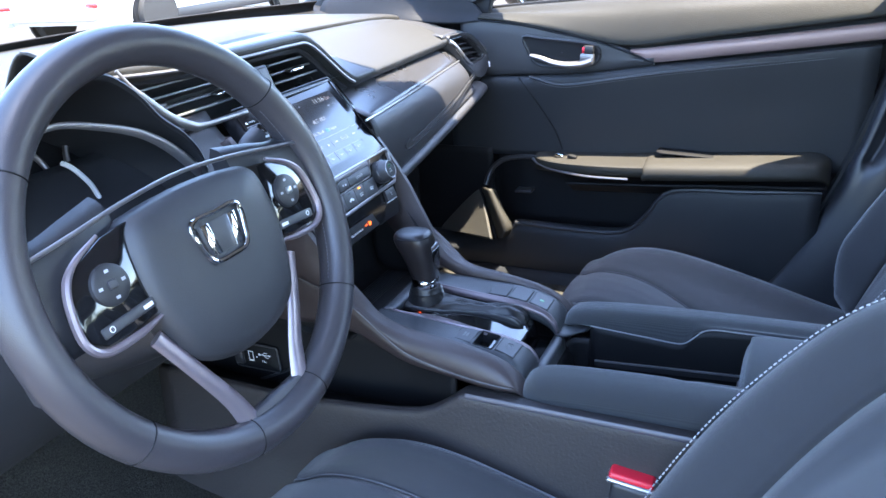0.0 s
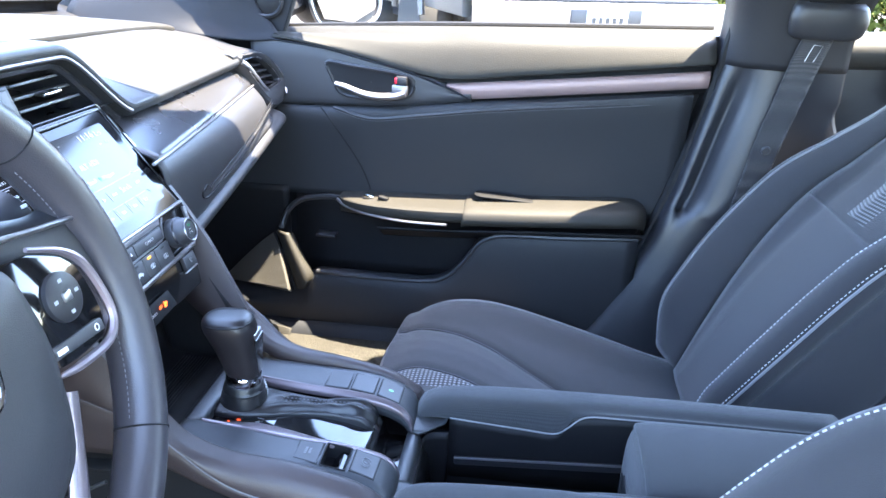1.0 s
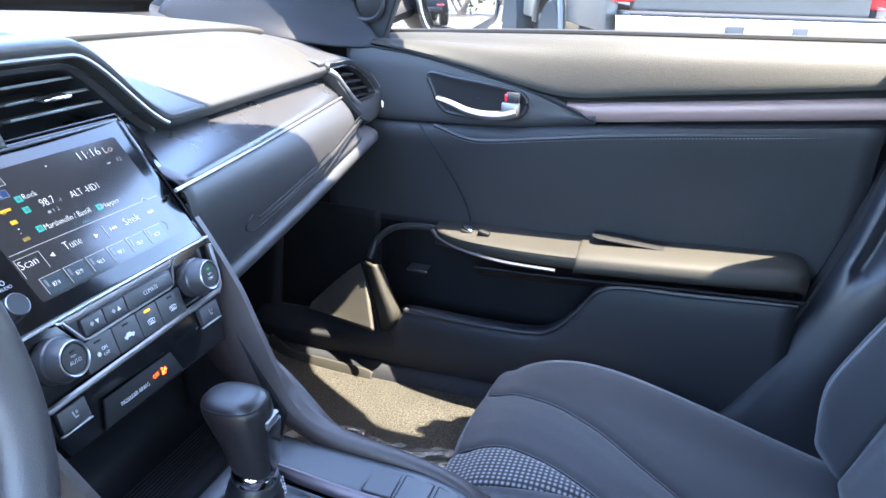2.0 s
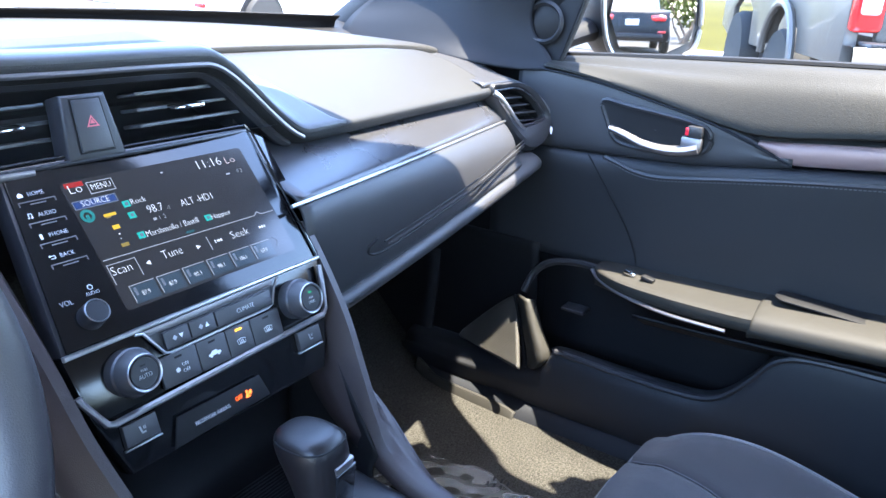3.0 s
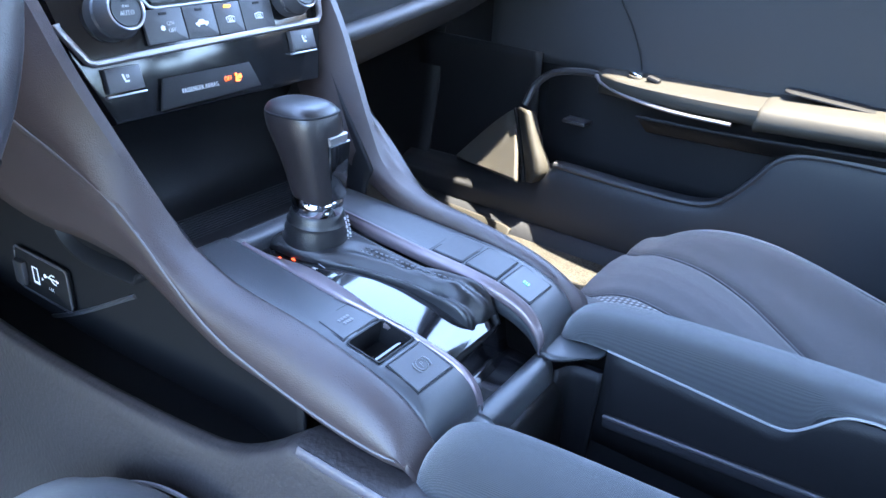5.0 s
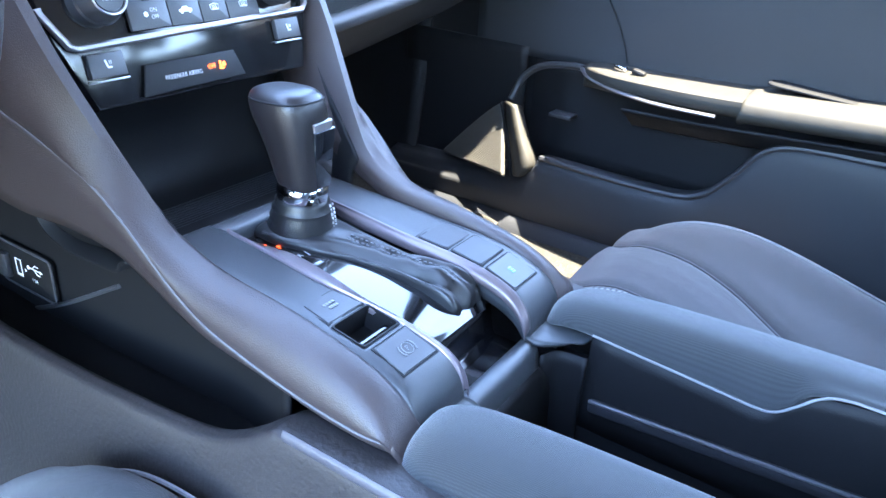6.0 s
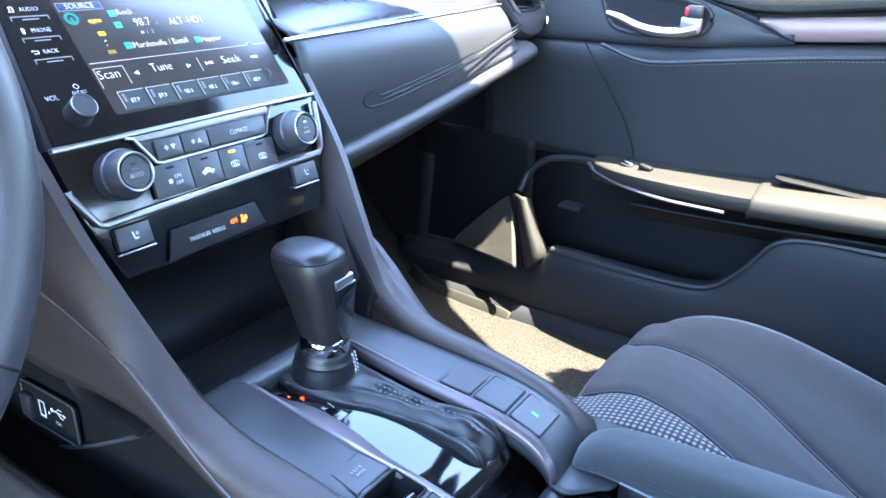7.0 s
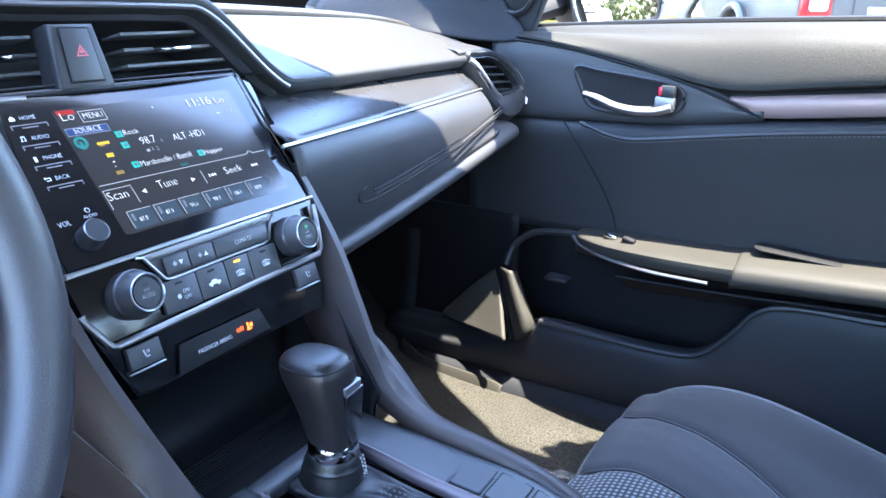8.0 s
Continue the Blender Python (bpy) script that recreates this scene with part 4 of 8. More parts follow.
    p("hazard_tower", prism([(-0.031, -0.034), (0.031, -0.034), (0.024, 0.030), (-0.024, 0.030)], 0.03, tower @ pose(0, 0, -0.026), 0.005, 3), HARD)
    HAZARD = material("dull_red_print", (0.55, 0.12, 0.14), 0.5)
    p("hazard_gap", prism([(-0.0185, -0.0275), (0.0185, -0.0275), (0.016, 0.0255), (-0.016, 0.0255)], 0.0012, tower @ pose(0, 0, 0.0035)), DARK)
    hz = p("hazard_switch", prism([(-0.017, -0.026), (0.017, -0.026), (0.0145, 0.024), (-0.0145, 0.024)], 0.004, tower @ pose(0, 0, 0.003), 0.002), BUTTON)
    tri = bmesh.new()
    outer = [(0, 0.0065), (-0.0066, -0.0048), (0.0066, -0.0048)]
    inner = [(0, 0.004), (-0.0042, -0.0034), (0.0042, -0.0034)]
    vo = [tri.verts.new(tower @ Vector((x, y + 0.002, 0.0078))) for x, y in outer]
    vi = [tri.verts.new(tower @ Vector((x, y + 0.002, 0.0078))) for x, y in inner]
    for k in range(3):
        tri.faces.new((vo[k], vo[(k + 1) % 3], vi[(k + 1) % 3], vi[k]))
    in2 = [tri.verts.new(tower @ Vector((x * 0.6, y * 0.6 + 0.0022, 0.0078))) for x, y in inner]
    tri.faces.new(in2)
    bmesh.ops.transform(tri, matrix=inv, verts=tri.verts)
    part("hazard_mark", tri, HAZARD, hz, "red warning triangle")
    # silver lower edge of the vents, above the screen
    p("vent_sill", sweep([(-0.19, 0.108, 0.838), (-0.10, 0.103, 0.838), (0, 0.100, 0.838), (0.10, 0.102, 0.838), (0.125, 0.105, 0.838)], 0.0020, 8, 30), BRUSHED)
    # passenger side: brushed trim, chrome strip, stitched pad, ledge, glovebox
    trim, low, ledge, glove = [], [], [], []
    for x in (0.122, 0.20, 0.32, 0.45, 0.54, 0.595, 0.622, 0.645, 0.660):
        out = 0.050 * smooth01((x - 0.612) / 0.05)
        t = (x - 0.122) / 0.543
        ys = lerp(0.041, 0.120, t ** 1.1) + out
        yl = lipline(x)[0] + 0.022 + out
        trim.append([(x, yl + 0.02, 0.828), (x, yl, 0.815), (x, lerp(yl, ys, 0.5), 0.800), (x, ys + 0.006, 0.786), (x, ys + 0.004, 0.780)])
        zl = lerp(0.660, 0.716, t ** 1.3)
        yb = lerp(0.046, 0.086, t) + out * 0.9
        low.append([(x, ys + 0.006, 0.779), (x, ys - 0.003, 0.775), (x, lerp(ys, yb, 0.3) - 0.010, 0.752 + 0.004 * t), (x, lerp(ys, yb, 0.7) - 0.008, lerp(0.752, zl, 0.55)), (x, yb - 0.004, zl + 0.012), (x, yb + 0.006, zl + 0.004)])
    for x in (0.122, 0.20, 0.32, 0.45, 0.54, 0.60, 0.65, 0.680, 0.697, 0.705):
        t = min(1.04, (x - 0.122) / 0.543)
        roll = smooth01((x - 0.665) / 0.042)
        zl = lerp(0.660, 0.716, t ** 1.3) - 0.004 * roll
        yb = lerp(0.046, 0.084, t) + 0.055 * roll * roll
        ledge.append([(x, yb + 0.040, zl + 0.014), (x, yb + 0.010, zl + 0.010), (x, yb - 0.006, zl + 0.004), (x, yb - 0.010, zl - 0.004), (x, yb - 0.002, zl - 0.012), (x, yb + 0.03, zl - 0.020)])
        glove.append([(x, yb + 0.012, zl - 0.014), (x, yb + 0.040, zl - 0.036), (x, yb + 0.095, zl - 0.082), (x, yb + 0.17, zl - 0.125), (x, yb + 0.27, zl - 0.150), (x, 0.55, zl - 0.155)])
    p("trim_panel", patch(trim, 40, 16), BRUSHED, "brushed dark metallic trim panel", thick=0.003)
    p("chrome_strip", sweep([(x, lerp(0.041, 0.120, ((x - 0.112) / 0.543) ** 1.1) - 0.001, 0.781) for x in np.linspace(0.112, 0.626, 30)], 0.0019, 8), SATIN, "thin silver strip")
    p("stitched_pad", patch(low, 40, 24), SOFT, "padded panel with a double seam", thick=0.003)
    p("ledge", patch(ledge, 40, 14), SOFT, thick=0.003)
    p("glovebox", patch(glove, 30, 24), HARD, "black glovebox lid", thick=0.004)
    seam = [(0.622, 0.086, 0.748), (0.58, 0.080, 0.742), (0.45, 0.060, 0.726), (0.32, 0.045, 0.715), (0.235, 0.036, 0.709), (0.208, 0.0335, 0.712), (0.203, 0.0325, 0.720), (0.215, 0.0315, 0.727)]
    p("pad_groove", sweep([(x, y - 0.0055, z) for x, y, z in seam], 0.0014, 6, 70), DARK)
    p("stitching", stitches([(x, y - 0.0062, z + 0.005) for x, y, z in seam[:5]], 0.003, 0.002, 0.0006), DARKTHREAD)
    p("pad_groove", sweep([(x, y - 0.0042, z + 0.0085) for x, y, z in seam[:5]], 0.0012, 6, 60), DARK)
    p("glove_latch", prism(rounded(0.055, 0.022, 0.008), 0.004, frame_on((0.22, 0.128, 0.600), (1, 0, 0), (0, 0.35, 1)), 0.001), DARK)
    # panel that closes the corner between the outer vent and the pillar's foot
    corner = []
    for x, z in ((0.575, 0.836), (0.62, 0.837), (0.67, 0.834), (0.71, 0.822), (0.735, 0.806), (0.748, 0.790)):
        corner.append([(x, 0.135, z - 0.012), (x, 0.130, z - 0.003), (x, 0.140, z + 0.001), (x, 0.19, lerp(z, 0.853, 0.45)), (x, 0.25, lerp(z, 0.860, 0.8)), (x, 0.36, 0.866)])
    p("corner_panel", patch(corner, 24, 24), SOFT, thick=0.003)
    # outer vent: slanted mouth in a soft pod that rounds towards the door
    vx = frame_on((0.668, 0.116, 0.797), (1, -0.06, 0), (0.03, 0.30, 1))
    mouth = [(-0.066, 0.026), (-0.038, 0.029), (0.0, 0.027), (0.036, 0.011), (0.062, -0.016), (0.058, -0.026), (0.022, -0.029), (-0.016, -0.026), (-0.044, 0.002)]
    outer = [(-0.075, 0.034), (-0.040, 0.038), (0.006, 0.036), (0.046, 0.018), (0.075, -0.020), (0.071, -0.046), (0.044, -0.068), (0.000, -0.066), (-0.040, -0.030)]
    mo, ou = spline(mouth, 64, True), spline(outer, 64, True)
    lay = []
    for t, k, z in ((0, 0.30, -0.048), (0, 0.86, -0.046), (0, 0.95, -0.020), (0, 0.985, -0.003), (0.10, 1, 0.0035), (0.30, 1, 0.0055), (0.62, 1, 0.0075), (0.86, 1, 0.004), (1.0, 1, -0.010), (1.02, 1, -0.060)):
        lay.append([vx @ Vector((lerp(a[0], c[0], t) * k, lerp(a[1], c[1], t) * k, z)) for a, c in zip(mo, ou)])
    ov = p("outer_vent", net(lay, closed_v=True), SOFT, "outer air vent in a soft black pod")

    def q(name, bm, mat, label=""):
        bmesh.ops.transform(bm, matrix=inv, verts=bm.verts)
        part(name, bm, mat, ov, label)

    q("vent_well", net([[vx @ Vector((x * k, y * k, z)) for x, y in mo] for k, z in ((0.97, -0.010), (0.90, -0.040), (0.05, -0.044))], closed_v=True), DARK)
    q("inner_bead", sweep([vx @ Vector((x * 0.985, y * 0.985, 0.0005)) for x, y in mo], 0.0016, 6, closed=True), BRUSHED)
    q("edge_strip", sweep([vx @ Vector(c) for c in ((-0.071, 0.026, 0.006), (-0.060, 0.016, 0.010), (-0.044, -0.004, 0.011), (-0.024, -0.025, 0.010), (-0.010, -0.034, 0.009))], lambda t: 0.0048 - 0.0026 * t, 8, 24, flat=0.5, up=(0, -1, 0)), SATIN, "bright strip along the vent")
    q("vent_ring", sweep([vx @ Vector(c) for c in ((0.040, 0.022, 0.000), (0.060, 0.002, 0.004), (0.075, -0.020, 0.004), (0.076, -0.036, 0.004), (0.066, -0.052, 0.006))], lambda t: 0.0012 + 0.0030 * math.sin(math.pi * t), 8, 30, flat=0.7), SATIN, "thin silver rim")
    for k in range(4):
        y = 0.017 - 0.0125 * k
        x0, x1 = ((-0.050, 0.018), (-0.040, 0.036), (-0.028, 0.050), (-0.012, 0.050))[k]
        q("slat", box(x1 - x0, 0.0028, 0.020, vx @ pose((x0 + x1) / 2, y, -0.014, 16, 0, -3), 0.001), HARD)
    q("vane_tab", box(0.012, 0.0045, 0.008, vx @ pose(-0.034, 0.006, -0.002), 0.002), CHROME, "chrome vane tab")
    # driver's side: instrument hood and lower dash
    lip = spline([(-0.600, 0.770), (-0.592, 0.815), (-0.560, 0.858), (-0.50, 0.895), (-0.42, 0.927), (-0.350, 0.932), (-0.312, 0.911), (-0.284, 0.878), (-0.258, 0.855), (-0.240, 0.828), (-0.234, 0.790)], 60)
    hood = []
    for x, z in lip:
        k = smooth01((x + 0.42) / 0.10)
        b = min(z, 0.89)

        def inner(f, y):
            return (-0.41 + (x + 0.41) * f, y, 0.83 + (z - 0.83) * f)

        hood.append([inner(0.66, 0.165), inner(0.80, 0.115), inner(0.93, 0.065), inner(0.985, 0.036), (x, 0.030, z), (x + 0.004 * k, 0.036, z + 0.003), (x + 0.052 * k, 0.100, lerp(z, b, 0.4) - 0.008 * k), (x + 0.085 * k, 0.17, lerp(z, b, 0.8) - 0.006 * k), (x + 0.09 * k, 0.285, min(b, 0.880))])
    p("instrument_hood", patch(hood, 90, 40), INSERT, "hood over the instruments", thick=0.003)
    ic = frame_on((-0.385, 0.150, 0.825), (1, 0, 0), (0, 0.35, 1))
    p("instrument_face", prism(rounded(0.30, 0.13, 0.05), 0.006, ic, 0.001), DARK)
    ring = [(-0.57, 0.806), (-0.535, 0.845), (-0.49, 0.872), (-0.44, 0.893), (-0.400, 0.900), (-0.36, 0.891), (-0.310, 0.872), (-0.274, 0.847), (-0.240, 0.812)]
    p("instrument_bezel", sweep([(x, 0.037, z) for x, z in ring], lambda t: 0.0030 + 0.0045 * abs(2 * t - 1) ** 1.5, 8, 50, flat=0.5, up=(0, 1, 0)), DULL, "silver bezel round the instruments")
    for cx in (-0.115, 0.0, 0.115):
        p("gauge_ring", sweep([ic @ Vector((cx + 0.046 * math.cos(a), 0.046 * math.sin(a), 0.012)) for a in np.linspace(-0.4, math.pi + 0.4, 30)], 0.0032, 8), DULL, "silver gauge ring")
    p("dial_mark", sweep([(-0.360, 0.09, 0.853), (-0.352, 0.09, 0.847), (-0.342, 0.09, 0.835), (-0.334, 0.09, 0.822), (-0.329, 0.09, 0.808)], 0.0026, 6, 16), PRINT)
    lowd = []
    for x in (-0.72, -0.6, -0.38, -0.22, -0.125):
        lowd.append([(x, 0.13, 0.84), (x, 0.085, 0.80), (x, 0.045, 0.74), (x, 0.045, 0.68), (x, 0.10, 0.60), (x, 0.18, 0.55), (x, 0.36, 0.52)])
    p("driver_lower_panel", patch(lowd, 30, 24), SOFT, thick=0.004)
    p("driver_upper_panel", patch([[(x, 0.285, 0.875 - 0.03 * (x + 0.585) ** 2), (x, 0.17, 0.868), (x, 0.10, 0.835), (x, 0.09, 0.80)] for x in (-0.72, -0.65, -0.575)], 8, 14), DASHTOP, thick=0.004)
    p("filler_panel", patch([[(x, 0.13, 0.845), (x, 0.10, 0.80), (x, 0.06, 0.74), (x, 0.05, 0.68)] for x in (-0.24, -0.18, -0.118)], 8, 14), HARD, thick=0.004)
    return d


build_dash()


# ---- centre stack: touch screen, climate controls, tray ----
SCREEN = frame_on((0.0, 0.0605, 0.788), (1, 0, 0), (0, 0.087, 0.103))


def build_screen():
    d = thing("touchscreen", "lit black touchscreen with a side row of keys", "touchscreen")

    def p(name, bm, mat, label="", parent=None, **k):
        return part(name, bm, mat, parent or d, label, **k)

    m = SCREEN
    # sloping glass face, wider below
    p("housing", prism([(-0.117, -0.068), (0.117, -0.068), (0.121, -0.03), (0.126, 0.066), (0.120, 0.069), (-0.098, 0.069)], 0.024, m @ pose(0, 0, -0.026), 0.003), HARD)
    p("glass_face", prism([(-0.114, -0.066), (0.115, -0.066), (0.119, 0.064), (0.113, 0.068), (-0.096, 0.068)], 0.003, m @ pose(0, 0, -0.002), 0.0012), FACEGLASS, "glossy black glass face")
    p("frame_edge", sweep([m @ Vector(c) for c in ((0.121, 0.071, 0.001), (0.124, 0.062, 0.001), (0.1205, -0.03, 0.001), (0.118, -0.068, 0.001))], 0.0012, 8), PIANO, "black frame edge")
    p("top_edge", sweep([m @ Vector(c) for c in ((-0.098, 0.071, 0.0), (0.121, 0.071, 0.0))], 0.0010, 6), BRUSHED)
    p("frame_side", prism([(0.1205, 0.070), (0.1385, 0.058), (0.1370, 0.005), (0.1275, -0.068), (0.1175, -0.068)], 0.022, m @ pose(0, 0, -0.025), 0.003), PIANO, "glossy black side bevel")
    disp = p("display", prism(rounded(0.1645, 0.1035, 0.003), 0.0006, m @ pose(0.0190, -0.0015, 0.0008)), SCREENBACK, "lit display")
    z = m @ pose(0, 0, 0.0020)

    def t(body, x0, y, cap, x1, mat=SCRWHITE):
        """A word from x0 to x1, its foot at y, its capitals cap high."""
        ob = text_mesh(body, cap / 0.70, mat, disp, Matrix.Identity(4))
        lo, hi = min(v.co.x for v in ob.data.vertices), max(v.co.x for v in ob.data.vertices)
        ob.data.transform(z @ pose(x0, y + cap / 2, 0) @ Matrix.Diagonal(((x1 - x0) / (hi - lo), 1, 1, 1)) @ pose(-lo, 0, 0))

    def bar(x0, y0, x1, y1, mat, lift=0.0):
        part("screen_block", box(x1 - x0, y1 - y0, 0.0004, z @ pose((x0 + x1) / 2, (y0 + y1) / 2, -0.0003 - lift)), mat, disp)

    def outline(x0, y0, x1, y1, mat, w=0.0005):
        for a, b, c, e in ((x0, y1 - w, x1, y1), (x0, y0, x1, y0 + w), (x0, y0 + w, x0 + w, y1 - w), (x1 - w, y0 + w, x1, y1 - w)):
            bar(a, b, c, e, mat)

    def arrow(x, y, sx, sy):
        b = bmesh.new()
        b.faces.new([b.verts.new(z @ Vector((x + q * sx, y + r * sy, 0))) for q, r in ((1, 0), (-1, 1), (-1, -1))][::1 if sx < 0 else -1])
        part("screen_arrow", b, SCRWHITE, disp)

    bar(-0.0610, 0.0452, -0.0470, 0.0490, SCRRED, 0.0003)
    t("Lo", -0.0593, 0.0398, 0.0070, -0.0498)
    outline(-0.0452, 0.0372, -0.0250, 0.0468, SCRLINE)
    t("MENU", -0.0428, 0.0395, 0.0050, -0.0275)
    bar(-0.0618, 0.0278, -0.0285, 0.0340, SCRBOX, 0.0003)
    outline(-0.0620, 0.0276, -0.0283, 0.0342, SCRBLUE)
    t("SOURCE", -0.0560, 0.0287, 0.0046, -0.0345)
    t("11:16", 0.0512, 0.0374, 0.0080, 0.0750)
    t("Lo", 0.0794, 0.0372, 0.0066, 0.0892, SCRPINK)
    bar(0.0735, 0.0280, 0.0775, 0.0292, SCRLINE)
    t("12", 0.0860, 0.0272, 0.0036, 0.0912, SCRLINE)
    bar(0.0160, 0.0415, 0.0180, 0.0428, SCRLINE)
    t("Rock", -0.0201, 0.0217, 0.0047, -0.0075)
    t("98.7", -0.0106, 0.0114, 0.0067, 0.0025)
    t("-1", 0.0050, 0.0108, 0.0034, 0.0078, SCRLINE)
    t("1 2", -0.0045, 0.0049, 0.0034, 0.0011, SCRLINE)
    bar(-0.0098, 0.0056, -0.0070, 0.0076, SCRLINE)
    t("ALT -HD1", 0.0185, 0.0100, 0.0063, 0.0488)
    t("Marshmello / Bastill", -0.0215, -0.0060, 0.0050, 0.0254)
    t("Happier", 0.0383, -0.0066, 0.0044, 0.0575)
    for a, b in ((-0.0240, 0.0237), (-0.0242, 0.0141), (-0.0253, -0.0028), (0.0352, -0.0040)):
        bar(a - 0.0028, b - 0.0026, a + 0.0028, b + 0.0026, SCRTEAL)
        bar(a - 0.0010, b - 0.0012, a + 0.0012, b + 0.0012, SCRBLUE, -0.0004)
    part("screen_mark", lathe([(0.0030, 0), (0.0052, 0.0002), (0.0052, 0.0004), (0.0030, 0.0004)], 24, z @ pose(-0.0560, 0.0215, -0.0003), True), SCRDEEP, disp)
    bar(-0.0572, 0.0165, -0.0548, 0.0225, SCRDEEP)
    bar(-0.0448, 0.0176, -0.0352, 0.0198, SCRGOLD)
    bar(-0.0436, 0.0164, -0.0400, 0.0177, SCRDIMGOLD)
    bar(-0.0430, 0.0068, -0.0376, 0.0100, SCRGOLD)
    bar(-0.0412, 0.0022, -0.0400, 0.0030, SCRWHITE)
    bar(-0.0418, -0.0014, -0.0408, -0.0007, SCRLINE)
    bar(-0.0436, -0.0078, -0.0376, -0.0050, SCRDIMGOLD)
    bar(0.0105, -0.0118, 0.0180, -0.0098, SCRDIMTEAL)
    bar(-0.0618, -0.0139, 0.0780, -0.0133, SCRLINE)
    bar(0.0860, -0.0139, 0.0990, -0.0133, SCRLINE)
    for s_ in (-1, 1):
        part("screen_caret", box(0.0048, 0.0006, 0.0004, z @ pose(0.0820 + s_ * 0.0019, -0.0122, -0.0003, 0, 0, -s_ * 38)), SCRLINE, disp)
    bar(-0.0616, -0.0180, -0.0395, -0.0175, SCRLINE)
    bar(-0.0618, -0.0330, -0.0613, -0.0175, SCRLINE)
    bar(-0.0395, -0.0320, -0.0390, -0.0175, SCRLINE)
    bar(0.0240, -0.0305, 0.0245, -0.0188, SCRLINE)
    t("Scan", -0.0605, -0.0268, 0.0068, -0.0448)
    t("Tune", -0.0186, -0.0264, 0.0070, -0.0012)
    t("Seek", 0.0462, -0.0276, 0.0066, 0.0643)
    for x, sx in ((-0.0317, -0.0020), (0.0138, 0.0020), (0.0322, -0.0015), (0.0350, -0.0015), (0.0775, 0.0015), (0.0803, 0.0015)):
        arrow(x, -0.0247, sx, abs(sx) * 0.95)
    bar(0.0298, -0.0262, 0.0303, -0.0232, SCRWHITE)
    bar(0.0822, -0.0262, 0.0827, -0.0232, SCRWHITE)
    for k, word in enumerate(("87.9", "87.9", "90.1", "98.1", "106.1", "107.9")):
        x = -0.0543 + 0.0226 * k
        bar(x, -0.0510, x + 0.0205, -0.0375, SCRKEY, 0.0003)
        bar(x, -0.0372, x + 0.0205, -0.0367, SCRLINE)
        bar(x, -0.0500, x + 0.0005, -0.0372, SCRLINE)
        bar(x + 0.0025, -0.0450, x + 0.0045, -0.0390, SCRBLUE)
        t(word, x + 0.0070, -0.0468, 0.0036, x + 0.0135)
    for s_ in (-1, 1):
        part("screen_caret", box(0.0062, 0.0006, 0.0004, z @ pose(0.0860, -0.0405 + s_ * 0.0021, -0.0003, 0, 0, -s_ * 52)), SCRBLUE, disp)
    # side keys
    for k, word in enumerate(("HOME", "AUDIO", "PHONE", "BACK")):
        y = 0.0480 - 0.0160 * k
        key = p("side_key", joined(box(0.0255, 0.0007, 0.0006, m @ pose(-0.083, y - 0.0062, 0.0012)), box(0.0007, 0.0030, 0.0006, m @ pose(-0.0955, y - 0.0076, 0.0012)), box(0.0007, 0.0030, 0.0006, m @ pose(-0.0705, y - 0.0076, 0.0012)), box(0.011, 0.0008, 0.0006, m @ pose(-0.083, y - 0.0084, 0.0012))), DULL, "thin silver key outline")
        text_mesh(word, 0.0045, PRINT, key, m @ pose(-0.0875, y - 0.0012, 0.0018), align="LEFT", squeeze=0.9)
        q = m @ pose(-0.0925, y - 0.0010, 0.0016)
        if k == 0:
            mark = prism([(-0.0018, -0.0016), (0.0018, -0.0016), (0.0018, 0.0004), (0, 0.0020), (-0.0018, 0.0004)], 0.0003, q)
        elif k == 1:
            mark = joined(box(0.0005, 0.0034, 0.0003, q @ pose(-0.0010, 0.0004, 0)), box(0.0005, 0.0034, 0.0003, q @ pose(0.0012, 0.0004, 0)), box(0.0026, 0.0006, 0.0003, q @ pose(0.0001, 0.0019, 0)), box(0.0013, 0.0010, 0.0003, q @ pose(-0.0014, -0.0012, 0)), box(0.0013, 0.0010, 0.0003, q @ pose(0.0008, -0.0012, 0)))
        elif k == 2:
            mark = box(0.0018, 0.0038, 0.0003, q)
        else:
            mark = joined(box(0.0032, 0.0005, 0.0003, q @ pose(0.0004, 0.0010, 0)), box(0.0032, 0.0005, 0.0003, q @ pose(0.0004, -0.0010, 0)), box(0.0005, 0.0024, 0.0003, q @ pose(0.0019, 0, 0)), box(0.0012, 0.0012, 0.0003, q @ pose(-0.0014, 0.0010, 0, 0, 0, 45)))
        part("key_mark", mark, PRINT, key)
    kn = p("volume_knob", lathe([(0.0125, 0), (0.0122, 0.006), (0.0116, 0.014), (0.0105, 0.0155), (0.001, 0.0155)], 40, m @ pose(-0.089, -0.0485, 0.0008) @ Matrix.Diagonal((0.72, 0.72, 0.88, 1))), HARD, "ridged volume knob")
    part("knob_rim", lathe([(0.0112, 0.0145), (0.0118, 0.0152), (0.0110, 0.0160), (0.0104, 0.0152)], 40, m @ pose(-0.089, -0.0485, 0.0008) @ Matrix.Diagonal((0.72, 0.72, 0.88, 1)), True), SATIN, kn)
    text_mesh("VOL", 0.0055, PRINT, d, m @ pose(-0.1035, -0.0345, 0.0018), squeeze=0.85)
    text_mesh("AUDIO", 0.0038, PRINT, d, m @ pose(-0.0795, -0.0330, 0.0018), squeeze=0.85, align="CENTER")
    part("power_mark", lathe([(0.0022, 0), (0.0028, 0.0003), (0.0022, 0.0006)], 16, m @ pose(-0.0795, -0.0285, 0.0015) @ Matrix.Diagonal((0.7, 0.7, 1, 1)), True), PRINT, d)
    return d


build_screen()

CLIM = frame_on((0.0, 0.006, 0.7115), (1, 0, 0), (0, 0.016, 0.047))


